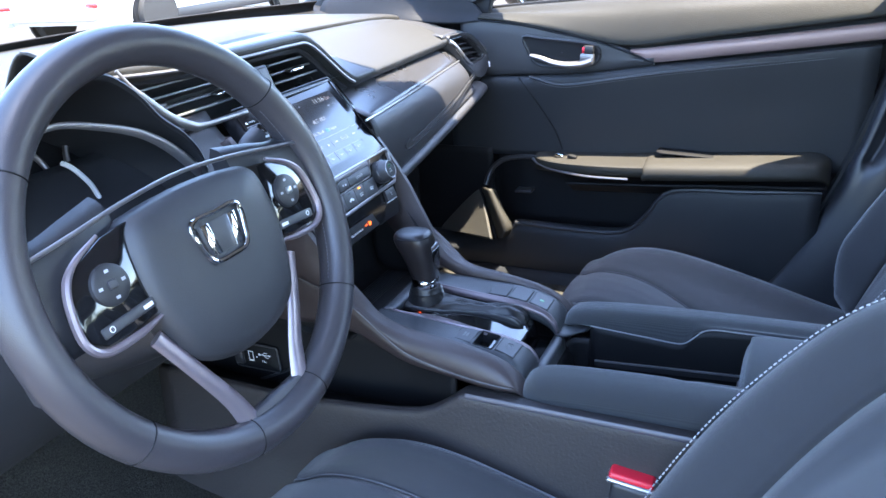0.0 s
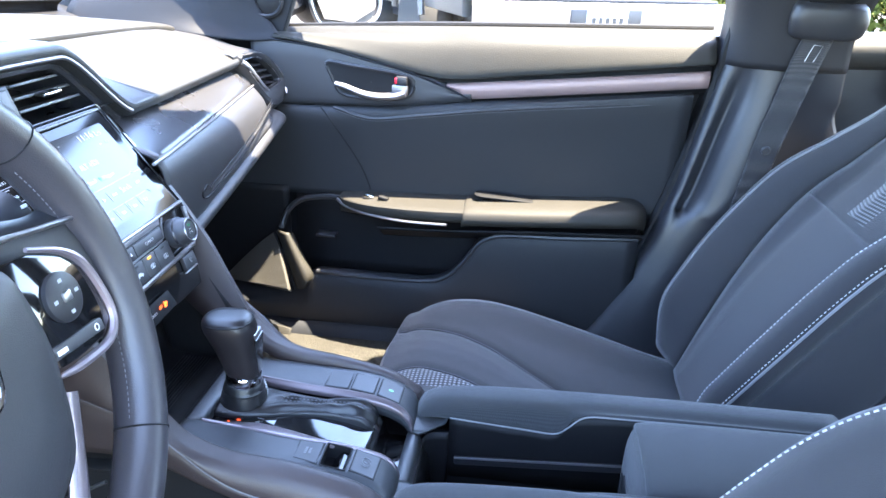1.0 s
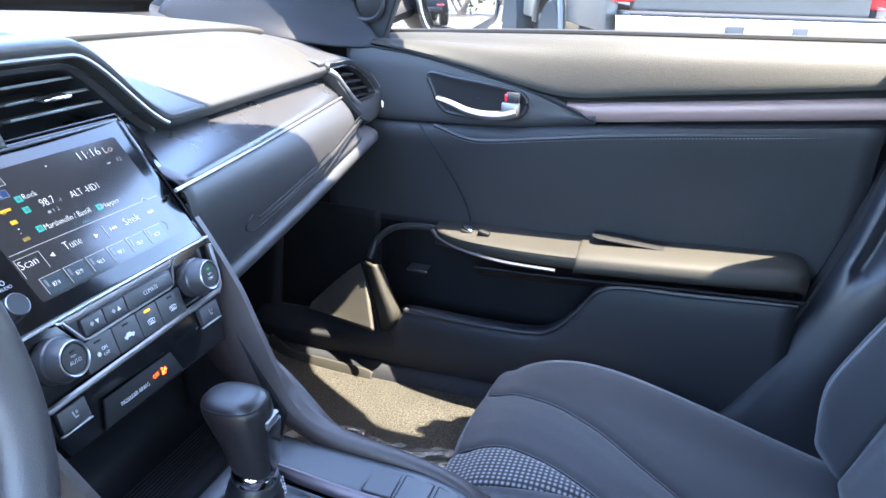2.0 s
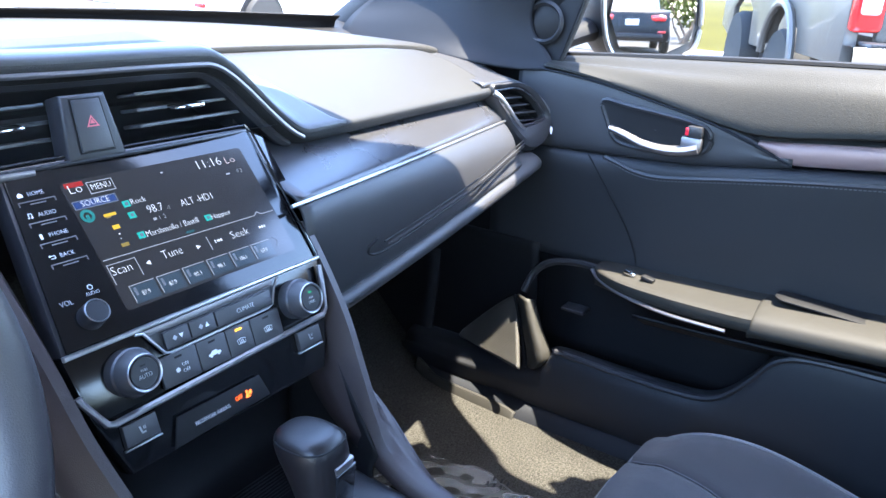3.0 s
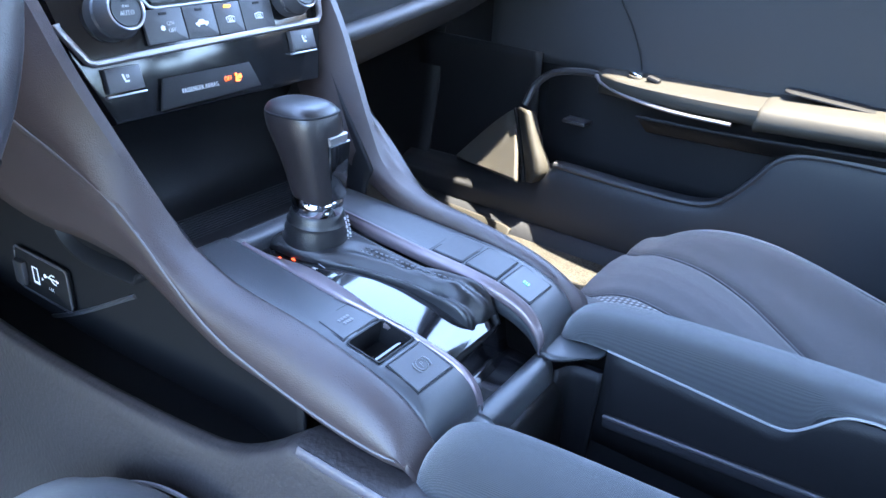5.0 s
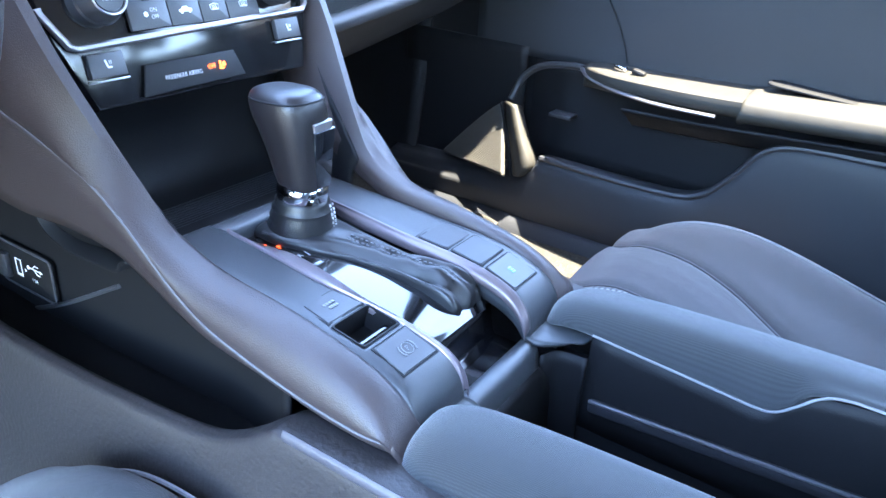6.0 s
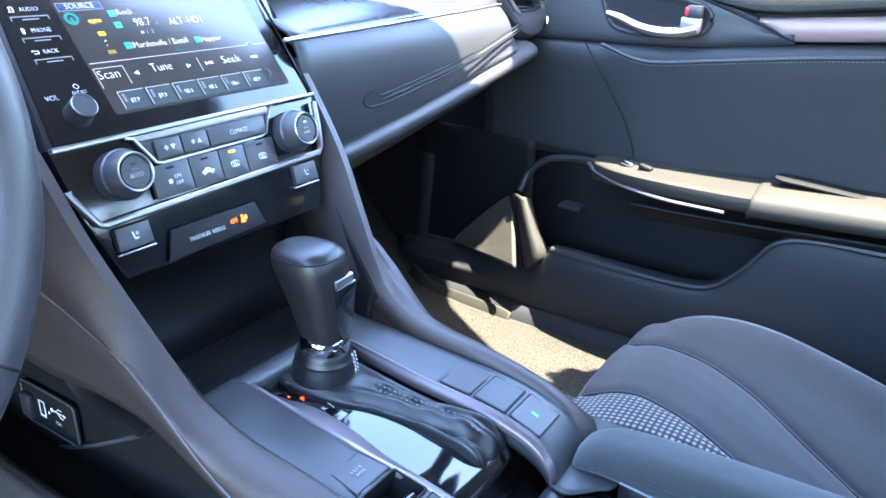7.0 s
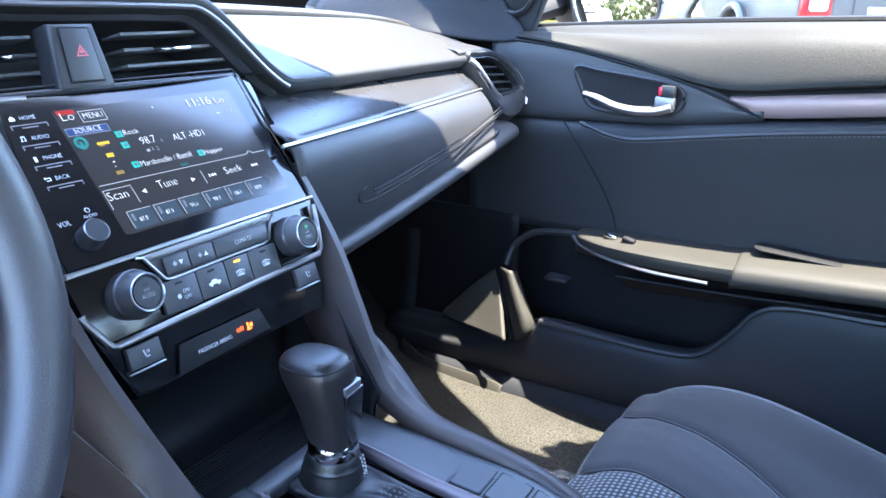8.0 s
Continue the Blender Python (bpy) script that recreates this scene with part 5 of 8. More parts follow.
def build_climate():
    d = thing("climate_panel", "black climate control panel with silver frame and two dials", "climate controls")
    m = CLIM

    def p(name, bm, mat, label="", parent=None, **k):
        return part(name, bm, mat, parent or d, label, **k)

    p("panel", prism([(-0.096, -0.066), (0.096, -0.066), (0.112, -0.02), (0.119, 0.027), (-0.119, 0.027), (-0.112, -0.02)], 0.02, m @ pose(0, 0, -0.022), 0.003), FACEGLASS)
    # silver frame: a bar above, stepped round the dials, a bar below
    p("upper_bar", prism([(-0.118, 0.0245), (0.118, 0.0268), (0.118, 0.0298), (-0.118, 0.0280)], 0.006, m @ pose(0, 0, -0.004), 0.0015), SATIN, "silver upper bar")
    frame_pts = [(-0.1175, 0.000), (-0.1170, -0.004), (-0.105, -0.0245), (-0.100, -0.0265), (0.104, -0.0205), (0.1085, -0.016), (0.112, 0.002), (0.114, 0.022)]
    p("lower_frame", sweep([m @ Vector((x, y, 0.002)) for x, y in frame_pts], 0.0026, 8, 0), DULL, "silver lower frame")
    p("tray_edge", sweep([m @ Vector((x, y, 0.0012)) for x, y in ((-0.068, 0.0245), (-0.062, 0.0232), (-0.050, 0.0045), (-0.045, 0.0032), (0.048, 0.0045), (0.054, 0.0065), (0.060, 0.019), (0.066, 0.0255))], 0.0012, 8), SATIN, "silver edge of the key tray")
    p("tray_band", prism([(-0.062, 0.0248), (0.062, 0.0262), (0.059, 0.0205), (-0.058, 0.0200)], 0.003, m @ pose(0, 0, -0.002), 0.0008), DULL)
    p("frame_face", prism([(-0.060, 0.0235), (0.060, 0.0245), (0.062, 0.017), (0.050, 0.0045), (-0.047, 0.003), (-0.058, 0.016)], 0.004, m @ pose(0, 0, -0.004), 0.001), HARD)
    for s in (-1, 1):
        c = m @ pose(s * 0.0795, 0.002, 0) @ Matrix.Diagonal((0.63, 0.63, 0.74, 1))
        kn = p("temperature_dial", lathe([(0.0265, -0.004), (0.0262, 0.010), (0.0245, 0.014), (0.0215, 0.026), (0.0200, 0.0275), (0.0175, 0.0265), (0.0172, 0.0255), (0.001, 0.0252)], 48, c), BUTTON, "black dial with a silver rim")
        part("dial_rim", lathe([(0.0196, 0.0268), (0.0206, 0.0278), (0.0198, 0.0288), (0.0184, 0.0278)], 48, c, True), SATIN, kn)
        part("dial_base", lathe([(0.0262, 0.009), (0.0272, 0.0105), (0.0255, 0.0125)], 48, c, True), BRUSHED, kn)
        part("dial_face", lathe([(0.0165, 0.0255), (0.0160, 0.0268), (0.001, 0.0270)], 40, c), HARD, kn)
        words = (("PUSH", 0.0030, 0.0036), ("AUTO", -0.0035, 0.0070)) if s < 0 else (("PUSH", 0.0010, 0.0036), ("SYNC", -0.0050, 0.0056))
        for w, yy, sz in words:
            text_mesh(w, sz, PRINT, kn, c @ pose(0, yy, 0.0272), align="CENTER", squeeze=0.85)
        part("dial_lamp", box(0.006, 0.0018, 0.0006, c @ pose(0, 0.0085, 0.0272)), GREENLED if s > 0 else DARK, kn)
    for k, (x, w) in enumerate(((-0.0380, 0.0215), (-0.0150, 0.0225), (0.0255, 0.0560))):
        key = p("upper_key", prism(rounded(w, 0.0128, 0.0012), 0.003, m @ pose(x, 0.0125, 0.000), 0.0006), BUTTON)
        if k == 2:
            text_mesh("CLIMATE", 0.0052, PRINT, key, m @ pose(x, 0.0125, 0.0036), align="CENTER", squeeze=0.85)
        else:
            b = bmesh.new()
            s = -1 if k == 0 else 1
            b.faces.new([b.verts.new((m @ pose(x + 0.003, 0.0125, 0.0036)) @ Vector((q, r * s, 0))) for q, r in ((0, 0.0020), (-0.0020, -0.0016), (0.0020, -0.0016))])
            part("key_arrow", b, PRINT, key)
            part("key_mark", box(0.0028, 0.0028, 0.0004, m @ pose(x - 0.0025, 0.0125, 0.0034, 0, 0, 45)), PRINTDIM, key)
    for k, x in enumerate((-0.0425, -0.0125, 0.0135, 0.0415)):
        key = p("lower_key", prism(rounded((0.0320, 0.0265, 0.0240, 0.0305)[k], 0.0225, 0.0012), 0.003, m @ pose(x, -0.0090, 0.000), 0.0006), BUTTON)
        mk = m @ pose(x, -0.0105, 0.0036)
        if k == 0:
            text_mesh("ON", 0.0040, PRINT, key, mk @ pose(0.001, 0.0025, 0), squeeze=0.9)
            text_mesh("OFF", 0.0040, PRINT, key, mk @ pose(0.001, -0.0022, 0), squeeze=0.9)
            part("key_mark", joined(*[box(0.0010, 0.0036, 0.0004, mk @ pose(-0.0028, 0, 0, 0, 0, 60 * j)) for j in range(3)]), PRINT, key)
        elif k == 1:
            part("car_mark", joined(prism([(-0.0055, -0.0010), (0.0055, -0.0010), (0.0055, 0.0008), (0.0028, 0.0012), (0.0016, 0.0026), (-0.0020, 0.0026), (-0.0036, 0.0010), (-0.0055, 0.0006)], 0.0003, mk), *[lathe([(0.0011, 0), (0.0010, 0.0004), (0.0002, 0.0004)], 10, mk @ pose(q, -0.0012, 0)) for q in (-0.0034, 0.0034)]), PRINT, key)
        else:
            arc = sweep([mk @ Vector((q, r, 0.0002)) for q, r in ((-0.0034, -0.0020), (-0.0040, 0.0014), (0.0, 0.0024), (0.0040, 0.0014), (0.0034, -0.0020), (0.0, -0.0012))], 0.00035, 5, closed=True)
            part("key_mark", joined(arc, *[box(0.0005, 0.0040, 0.0003, mk @ pose(-0.0016 + 0.0016 * j, -0.0006, 0.0003, 0, 0, 14)) for j in range(3)]), PRINT, key)
        part("key_lamp", box(0.0060, 0.0016, 0.0004, m @ pose(x, -0.0010, 0.0034)), AMBER if k == 2 else DARK, key)
    # seat heater keys and passenger airbag lamp under the frame
    for s, x, y in ((-1, -0.093, -0.0375), (1, 0.092, -0.0325)):
        key = p("seat_heater_key", prism([(-0.0135, -0.0085), (0.013, -0.0085), (0.013, 0.007), (-0.013, 0.007)], 0.005, m @ pose(x * 0.90, y, -0.002), 0.001), BUTTON)
        sm = m @ pose(x * 0.90, y - 0.0005, 0.0034)
        part("seat_mark", joined(box(0.0012, 0.0042, 0.0003, sm @ pose(-0.0012, 0.0008, 0, 0, 0, 10)), box(0.0034, 0.0011, 0.0003, sm @ pose(0.0006, -0.0020, 0)), box(0.0005, 0.0022, 0.0003, sm @ pose(0.0012, 0.0012, 0)), box(0.0005, 0.0022, 0.0003, sm @ pose(0.0024, 0.0012, 0))), SATIN, key)
        p("key_trim", box(0.029, 0.0014, 0.003, m @ pose(x * 0.90, y - 0.0105, 0.0), 0.0005), SATIN)
    plate = m @ pose(-0.018, -0.0525, 0.0)
    ab = p("airbag_lamp", prism([(-0.046, -0.011), (0.046, -0.009), (0.040, 0.010), (-0.038, 0.010)], 0.002, plate, 0.0006), DARK)
    text_mesh("PASSENGER AIRBAG", 0.0046, PRINT, ab, plate @ pose(-0.026, -0.001, 0.0026), squeeze=0.78)
    text_mesh("OFF", 0.0052, ORANGE, ab, plate @ pose(0.012, 0.001, 0.0026), squeeze=0.8)
    am = plate @ pose(0.0252, 0.0006, 0.0026)
    part("airbag_mark", joined(lathe([(0.0011, 0), (0.0010, 0.0004), (0.0002, 0.0004)], 12, am @ pose(-0.0016, 0.0024, 0)), box(0.0012, 0.0040, 0.0004, am @ pose(-0.0020, -0.0006, 0, 0, 0, -20)), box(0.0030, 0.0010, 0.0004, am @ pose(-0.0002, -0.0022, 0)), lathe([(0.0016, 0), (0.0015, 0.0004), (0.0002, 0.0004)], 14, am @ pose(0.0016, 0.0006, 0)), box(0.0007, 0.0070, 0.0004, am @ pose(0.0, 0, 0.0002, 0, 0, -48))), ORANGE, ab)
    return d


build_climate()


# ---- centre console ----
def build_console():
    d = thing("centre_console", "black centre console with leather-look cheeks and silver-edged rails", "centre console", at=(0, -0.1, 0.26))
    inv = Matrix.Translation((0, 0.1, -0.26))

    def p(name, bm, mat, label="", parent=None, **k):
        bmesh.ops.transform(bm, matrix=inv, verts=bm.verts)
        return part(name, bm, mat, parent or d, label, **k)

    # cheeks: a crest that sweeps down from beside the screen and runs back along the deck (y, z, x), and the seam below it (y, z, x)
    crest = spline([(0.085, 0.818, 0.132), (0.049, 0.772, 0.127), (0.019, 0.735, 0.124), (-0.012, 0.690, 0.121), (-0.036, 0.651, 0.114), (-0.061, 0.612, 0.106), (-0.083, 0.584, 0.101), (-0.118, 0.569, 0.099), (-0.175, 0.563, 0.099), (-0.226, 0.553, 0.099), (-0.254, 0.541, 0.098), (-0.270, 0.524, 0.096), (-0.279, 0.502, 0.094)], 90)
    hem = spline([(0.200, 0.745, 0.135), (0.160, 0.715, 0.135), (0.118, 0.690, 0.135), (0.085, 0.668, 0.134), (0.045, 0.648, 0.132), (0.000, 0.634, 0.130), (-0.050, 0.612, 0.127), (-0.090, 0.577, 0.124), (-0.125, 0.550, 0.122), (-0.170, 0.536, 0.121), (-0.218, 0.528, 0.121), (-0.252, 0.525, 0.120), (-0.270, 0.523, 0.117), (-0.281, 0.500, 0.108)], 90)
    for s in (-1, 1):
        rows = []
        for k in range(9 if s > 0 else 0, 90):
            f = k / 89
            t, l = Vector((s * crest[k][2], crest[k][0], crest[k][1])), Vector((s * hem[k][2], hem[k][0], hem[k][1]))
            k_ = 1 - smooth01((f - 0.34) / 0.20)
            wi = lerp(0.010, 0.0055, min(1, f * 2))
            face = Vector((0, 0.036, -0.004)) * k_
            prof = [t + Vector((-s * wi * 1.2, 0.02 * k_, -0.016)) + face, t + Vector((-s * wi, 0, -0.0045)) + face, t + Vector((-s * (wi - 0.001), 0, -0.0022)) + face * 0.92, t + Vector((-s * (wi - 0.003), 0, -0.0008)) + face * 0.35, t + Vector((-s * 0.0005, 0, 0)), t + Vector((s * 0.005, 0, -0.0008))]
            prof += [t.lerp(l, q) + Vector((s * o * (1 if s < 0 else 0.55), 0, u)) for q, o, u in ((0.16, 0.0092, 0.0015), (0.26, 0.0110, 0.0012), (0.38, 0.0112, 0.0005), (0.52, 0.0098, 0), (0.70, 0.0070, 0), (0.88, 0.0030, 0), (1.0, 0, 0))] + [l + Vector((-s * 0.005, 0, -0.002))]
            rows.append(prof)
        p("cheek", net(rows), CHEEK, "soft black cheek, browned for warm bounced light, with a pale seam", thick=0.003)
        seam = [(s * (h[2] + 0.0012), h[0], h[1] - 0.0004) for h in hem[8:84:4]]
        p("seam", sweep(seam, 0.0010, 6, 60), DARKTHREAD)
        # panel that falls inwards below the seam, towards the open shelf
        under = [[(s * (h[2] - 0.003), h[0], h[1] - 0.003), (s * (h[2] - 0.002), h[0], h[1] - 0.4 * lerp(0.120, 0.012, smooth01(k / 22))), (s * (h[2] - 0.008), h[0], h[1] - lerp(0.120, 0.012, smooth01(k / 22)))] for k, h in enumerate(hem[:86:3])]
        p("under_panel", patch(under, 50, 10), CHEEK, thick=0.003)
    # tray floor and back wall of the bay, under the climate panel, colour darkened for shade
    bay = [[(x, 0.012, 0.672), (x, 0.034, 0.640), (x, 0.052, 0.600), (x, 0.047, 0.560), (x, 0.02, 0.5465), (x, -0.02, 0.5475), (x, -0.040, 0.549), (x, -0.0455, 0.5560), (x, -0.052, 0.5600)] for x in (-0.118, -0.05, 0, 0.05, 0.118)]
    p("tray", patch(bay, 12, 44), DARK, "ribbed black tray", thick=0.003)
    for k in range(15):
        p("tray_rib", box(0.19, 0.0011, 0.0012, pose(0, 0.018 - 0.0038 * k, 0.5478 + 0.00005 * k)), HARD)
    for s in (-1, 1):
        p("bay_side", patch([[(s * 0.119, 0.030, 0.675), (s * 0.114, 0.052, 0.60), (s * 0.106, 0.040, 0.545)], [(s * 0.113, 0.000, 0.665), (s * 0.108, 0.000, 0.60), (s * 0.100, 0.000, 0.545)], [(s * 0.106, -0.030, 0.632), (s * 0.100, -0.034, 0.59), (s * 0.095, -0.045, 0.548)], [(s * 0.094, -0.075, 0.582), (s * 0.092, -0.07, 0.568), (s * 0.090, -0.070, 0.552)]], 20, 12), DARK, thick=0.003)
    # button decks either side of the gate
    deck = [(-0.046, 0.5565), (-0.052, 0.5600), (-0.075, 0.5595), (-0.12, 0.5580), (-0.175, 0.5555), (-0.205, 0.5540), (-0.230, 0.5500), (-0.248, 0.5445), (-0.260, 0.5380), (-0.268, 0.5285), (-0.2715, 0.5180), (-0.2720, 0.5060)]
    edge = {-1: ((-0.046, 0.040), (-0.07, 0.0425), (-0.11, 0.0455), (-0.16, 0.0495), (-0.20, 0.0505), (-0.24, 0.0475), (-0.268, 0.0430), (-0.278, 0.0420)),
            1: ((-0.046, 0.052), (-0.07, 0.050), (-0.11, 0.0465), (-0.16, 0.0430), (-0.20, 0.0425), (-0.24, 0.0440), (-0.268, 0.0440), (-0.278, 0.0430))}

    smooth_deck = spline(deck, 240)

    def rim_x(s, y):
        a = edge[s][::-1]
        return float(np.interp(y, [q[0] for q in a], [q[1] for q in a]))

    def deck_z(y):
        return float(np.interp(y, smooth_deck[::-1, 0], smooth_deck[::-1, 1]))

    for s in (-1, 1):
        rows = []
        for y, z in spline(deck, 60):
            xi = rim_x(s, y)
            rows.append([(s * (xi + 0.001), y, z - 0.02), (s * (xi + 0.001), y, z - 0.004), (s * (xi + 0.004), y, z), (s * 0.070, y, z + 0.0006), (s * 0.086, y, z + 0.0004), (s * 0.0925, y, z - 0.003)])
        top = net([spline(r, 14) for r in rows])
        if s < 0:
            # opening for the parking switch
            cut = frame_on((-0.0690, -0.2140, 0.5525), (1, 0, 0), (0, 0.02, 0.0030))
            ic_ = cut.inverted()
            for co, no in (((0.0172, 0, 0), (1, 0, 0)), ((-0.0172, 0, 0), (-1, 0, 0)), ((0, 0.0127, 0), (0, 1, 0)), ((0, -0.0127, 0), (0, -1, 0))):
                bmesh.ops.bisect_plane(top, geom=top.verts[:] + top.edges[:] + top.faces[:], plane_co=cut @ Vector(co), plane_no=cut.to_3x3() @ Vector(no))
            gone = [f for f in top.faces if abs((ic_ @ f.calc_center_median()).x) < 0.017 and abs((ic_ @ f.calc_center_median()).y) < 0.0126 and abs((ic_ @ f.calc_center_median()).z) < 0.012]
            bmesh.ops.delete(top, geom=gone, context="FACES")
        p("deck", top, DECK, "grey-black grained plastic deck", thick=0.002)
        # satin rail on the gate's edge: lit tone driver's side, shaded tone passenger's side
        face = []
        for y in (-0.066, -0.074, -0.09, -0.12, -0.155, -0.19, -0.222, -0.245, -0.258, -0.266, -0.270, -0.2717):
            z, xo = deck_z(y), rim_x(s, y) + 0.002
            w = (0.0075 + 0.012 * math.exp(-((y + 0.135) / 0.05) ** 2) if s < 0 else 0.0062) * min(1, max(0.10, (-0.062 - y) / 0.05))
            k = min(1.6, w / 0.0075)
            face.append([(s * xo, y, z - 0.003), (s * xo, y, z + 0.0008), (s * (xo - 0.0015), y, z + 0.0018), (s * (xo - w * 0.45), y, z + 0.0012 - 0.0008 * k), (s * (xo - w * 0.85), y, z - 0.0016 * k), (s * (xo - w), y, z - 0.0036 * k), (s * (xo - w - 0.0003), y, z - 0.0065)])
        p("gate_rail", patch(face, 60, 20), RAIL if s < 0 else RAILSHADE, "satin rail beside the gear gate, toned lit on one side and shaded on the other", thick=0.0015)
    p("deck_bridge", patch([[(x, -0.046, 0.5565), (x, -0.052, 0.5600), (x, -0.062, 0.5595), (x, -0.067, 0.556), (x, -0.0675, 0.545)] for x in (-0.046, -0.02, 0.02, 0.056)], 8, 14), DECK, thick=0.002)

    def deck_pose(x, y):
        return frame_on((x, y, deck_z(y) + 0.0008), (1, 0, 0), (0, 0.02, deck_z(y + 0.01) - deck_z(y - 0.01)))

    def framed(o, m, mat):
        p("key_gap", prism(o, 0.0008, m), DARK, smooth=10)
        k_ = p("deck_key", prism([(x * 0.93, y * 0.92) for x, y in o], 0.0016, m, 0.0005, 1), mat, smooth=10)
        return k_

    # driver's side: hold key, parking switch in its well, parking key
    mk = deck_pose(-0.0690, -0.1860)
    k1 = framed([(-0.0175, -0.0135), (0.0165, -0.0135), (0.0155, 0.0125), (-0.0130, 0.0125)], mk, BUTTON)
    for i, (w, yy) in enumerate(((0.0105, 0.002), (0.0085, -0.0022))):
        for j in range(4):
            b = box(w / 5.4, 0.0024, 0.0003, mk @ pose(-w / 2 + w * (j + 0.5) / 4, yy, 0.0020))
            bmesh.ops.transform(b, matrix=inv, verts=b.verts)
            part("key_mark", b, PRINTFAINT, k1)
    mk = deck_pose(-0.0690, -0.2140)
    wo, wi = rounded(0.0355, 0.0265, 0.002, 3), rounded(0.0330, 0.0240, 0.002, 3)
    p("switch_well", net([[mk @ Vector((x, y, z)) for x, y in o] for o, z in ((wo, 0.0002), (wo, 0.0010), (wi, 0.0010), (wi, -0.016), ([(x * 0.3, y * 0.3) for x, y in wi], -0.0165), ([(x * 0.01, y * 0.01) for x, y in wi], -0.0166))], closed_v=True), DARK, "open dark well of the parking switch")
    p("park_switch", patch([[mk @ Vector((x, y, z)) for y, z in ((-0.0115, -0.005), (-0.009, -0.0040), (-0.004, -0.0045), (0.003, -0.0155))] for x in (-0.014, 0.0, 0.014)], 10, 12), PIANO)
    mk = deck_pose(-0.0665, -0.2430)
    k2 = framed([(-0.0185, -0.0125), (0.0160, -0.0135), (0.0150, 0.0135), (-0.0185, 0.0135)], mk, BUTTON)
    rg = joined(lathe([(0.0040, 0), (0.0044, 0.0003), (0.0040, 0.0006)], 24, mk @ pose(0, 0, 0.0019), True), *[sweep([mk @ Vector((q * 0.0062 * math.cos(a), 0.0062 * math.sin(a), 0.0022)) for a in np.linspace(-0.7, 0.7, 8)], 0.00035, 5) for q in (-1, 1)])
    bmesh.ops.transform(rg, matrix=inv, verts=rg.verts)
    part("key_ring", rg, PRINTFAINT, k2)
    text_mesh("P", 0.0054, PRINTFAINT, k2, inv @ mk @ pose(0, 0, 0.0022), align="CENTER")
    # passenger side: three blank keys, the last with a green mark
    for i in range(3):
        mk = deck_pose(0.0640, -0.1840 - 0.0295 * i)
        k3 = framed(rounded(0.035, 0.0280, 0.002), mk, BUTTON)
        if i == 2:
            b = joined(*[box(0.0032, 0.0009, 0.0003, mk @ pose(-0.001, -0.002 + 0.002 * j, 0.0021)) for j in range(3)])
            bmesh.ops.transform(b, matrix=inv, verts=b.verts)
            part("key_mark", b, GREENLED, k3)
    p("key_surround", sweep([(0.044, -0.1685, deck_z(-0.1685) + 0.001), (0.078, -0.168, deck_z(-0.168) + 0.001), (0.084, -0.172, deck_z(-0.172) + 0.001), (0.0845, -0.20, deck_z(-0.20) + 0.001), (0.084, -0.235, deck_z(-0.235) + 0.001), (0.083, -0.262, deck_z(-0.262) + 0.001)], 0.0008, 6, 50), BRUSHED)
    # gate plate: glossy valley whose end rolls down to the bin
    plate = []
    for y, z in ((-0.068, 0.5480), (-0.10, 0.5490), (-0.15, 0.5475), (-0.195, 0.5430), (-0.215, 0.5390), (-0.230, 0.5330), (-0.240, 0.5260)):
        w = 1.0 if y > -0.22 else (0.97 if y > -0.235 else 0.86)
        plate.append([(-0.047 * w, y, z - 0.002), (-0.040 * w, y, z), (0.0, y, z + 0.0004), (0.036 * w, y, z), (0.044 * w, y, z - 0.002)])
    p("gate_plate", patch(plate, 50, 16), PIANO, "glossy black gear gate plate", thick=0.003)
    p("gate_drop", patch([[(x, -0.238, 0.527), (x, -0.243, 0.505), (x, -0.252, 0.503), (x, -0.270, 0.502)] for x in (-0.046, 0.0, 0.044)], 6, 14), PIANO, thick=0.003)
    # shift pattern on its small gloss plate
    g = frame_on((-0.0255, -0.110, 0.5500), (1, 0, 0), (0, 0.1, 0.0012))
    p("pattern_plate", prism([(-0.013, -0.026), (0.012, -0.026), (0.010, 0.034), (-0.0145, 0.034)], 0.0008, g @ pose(0, 0, 0.0002), 0.0003), PIANO)
    for i, ch in enumerate("PR"):
        text_mesh(ch, 0.0064, REDLED if ch == "P" else PRINT, d, inv @ g @ pose(0.000, 0.012 - 0.020 * i, 0.0012), squeeze=0.9)
    p("gate_lamp", lathe([(0.0009, 0), (0.0008, 0.0004), (0.0001, 0.0005)], 12, g @ pose(-0.003, 0.022, 0.0008)), REDLED, "small red lamp")
    p("pattern_line", joined(*[box(0.0006, 0.010, 0.0003, g @ pose(0.008, 0.010 - 0.018 * i, 0.0012, 0, 0, -12)) for i in range(2)]), PRINTDIM)
    p("end_strip", patch([[(x, -0.266, 0.502), (x, -0.268, 0.5075), (x, -0.275, 0.5085), (x, -0.281, 0.500), (x, -0.284, 0.46)] for x in (-0.045, -0.02, 0.02, 0.045)], 10, 16), DECK, thick=0.002)
    # bin with cup holder, the shade inside put into its near-black walls
    z0 = 0.400
    p("bin_floor", box(0.14, 0.26, 0.01, pose(0, -0.405, z0 - 0.005), 0.002), HARD)
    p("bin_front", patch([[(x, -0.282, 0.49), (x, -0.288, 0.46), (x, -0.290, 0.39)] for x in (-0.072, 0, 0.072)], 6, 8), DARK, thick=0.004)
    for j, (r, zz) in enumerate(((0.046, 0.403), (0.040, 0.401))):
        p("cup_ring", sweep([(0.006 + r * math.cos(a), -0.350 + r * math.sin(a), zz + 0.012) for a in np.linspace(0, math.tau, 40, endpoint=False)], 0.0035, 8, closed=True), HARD)
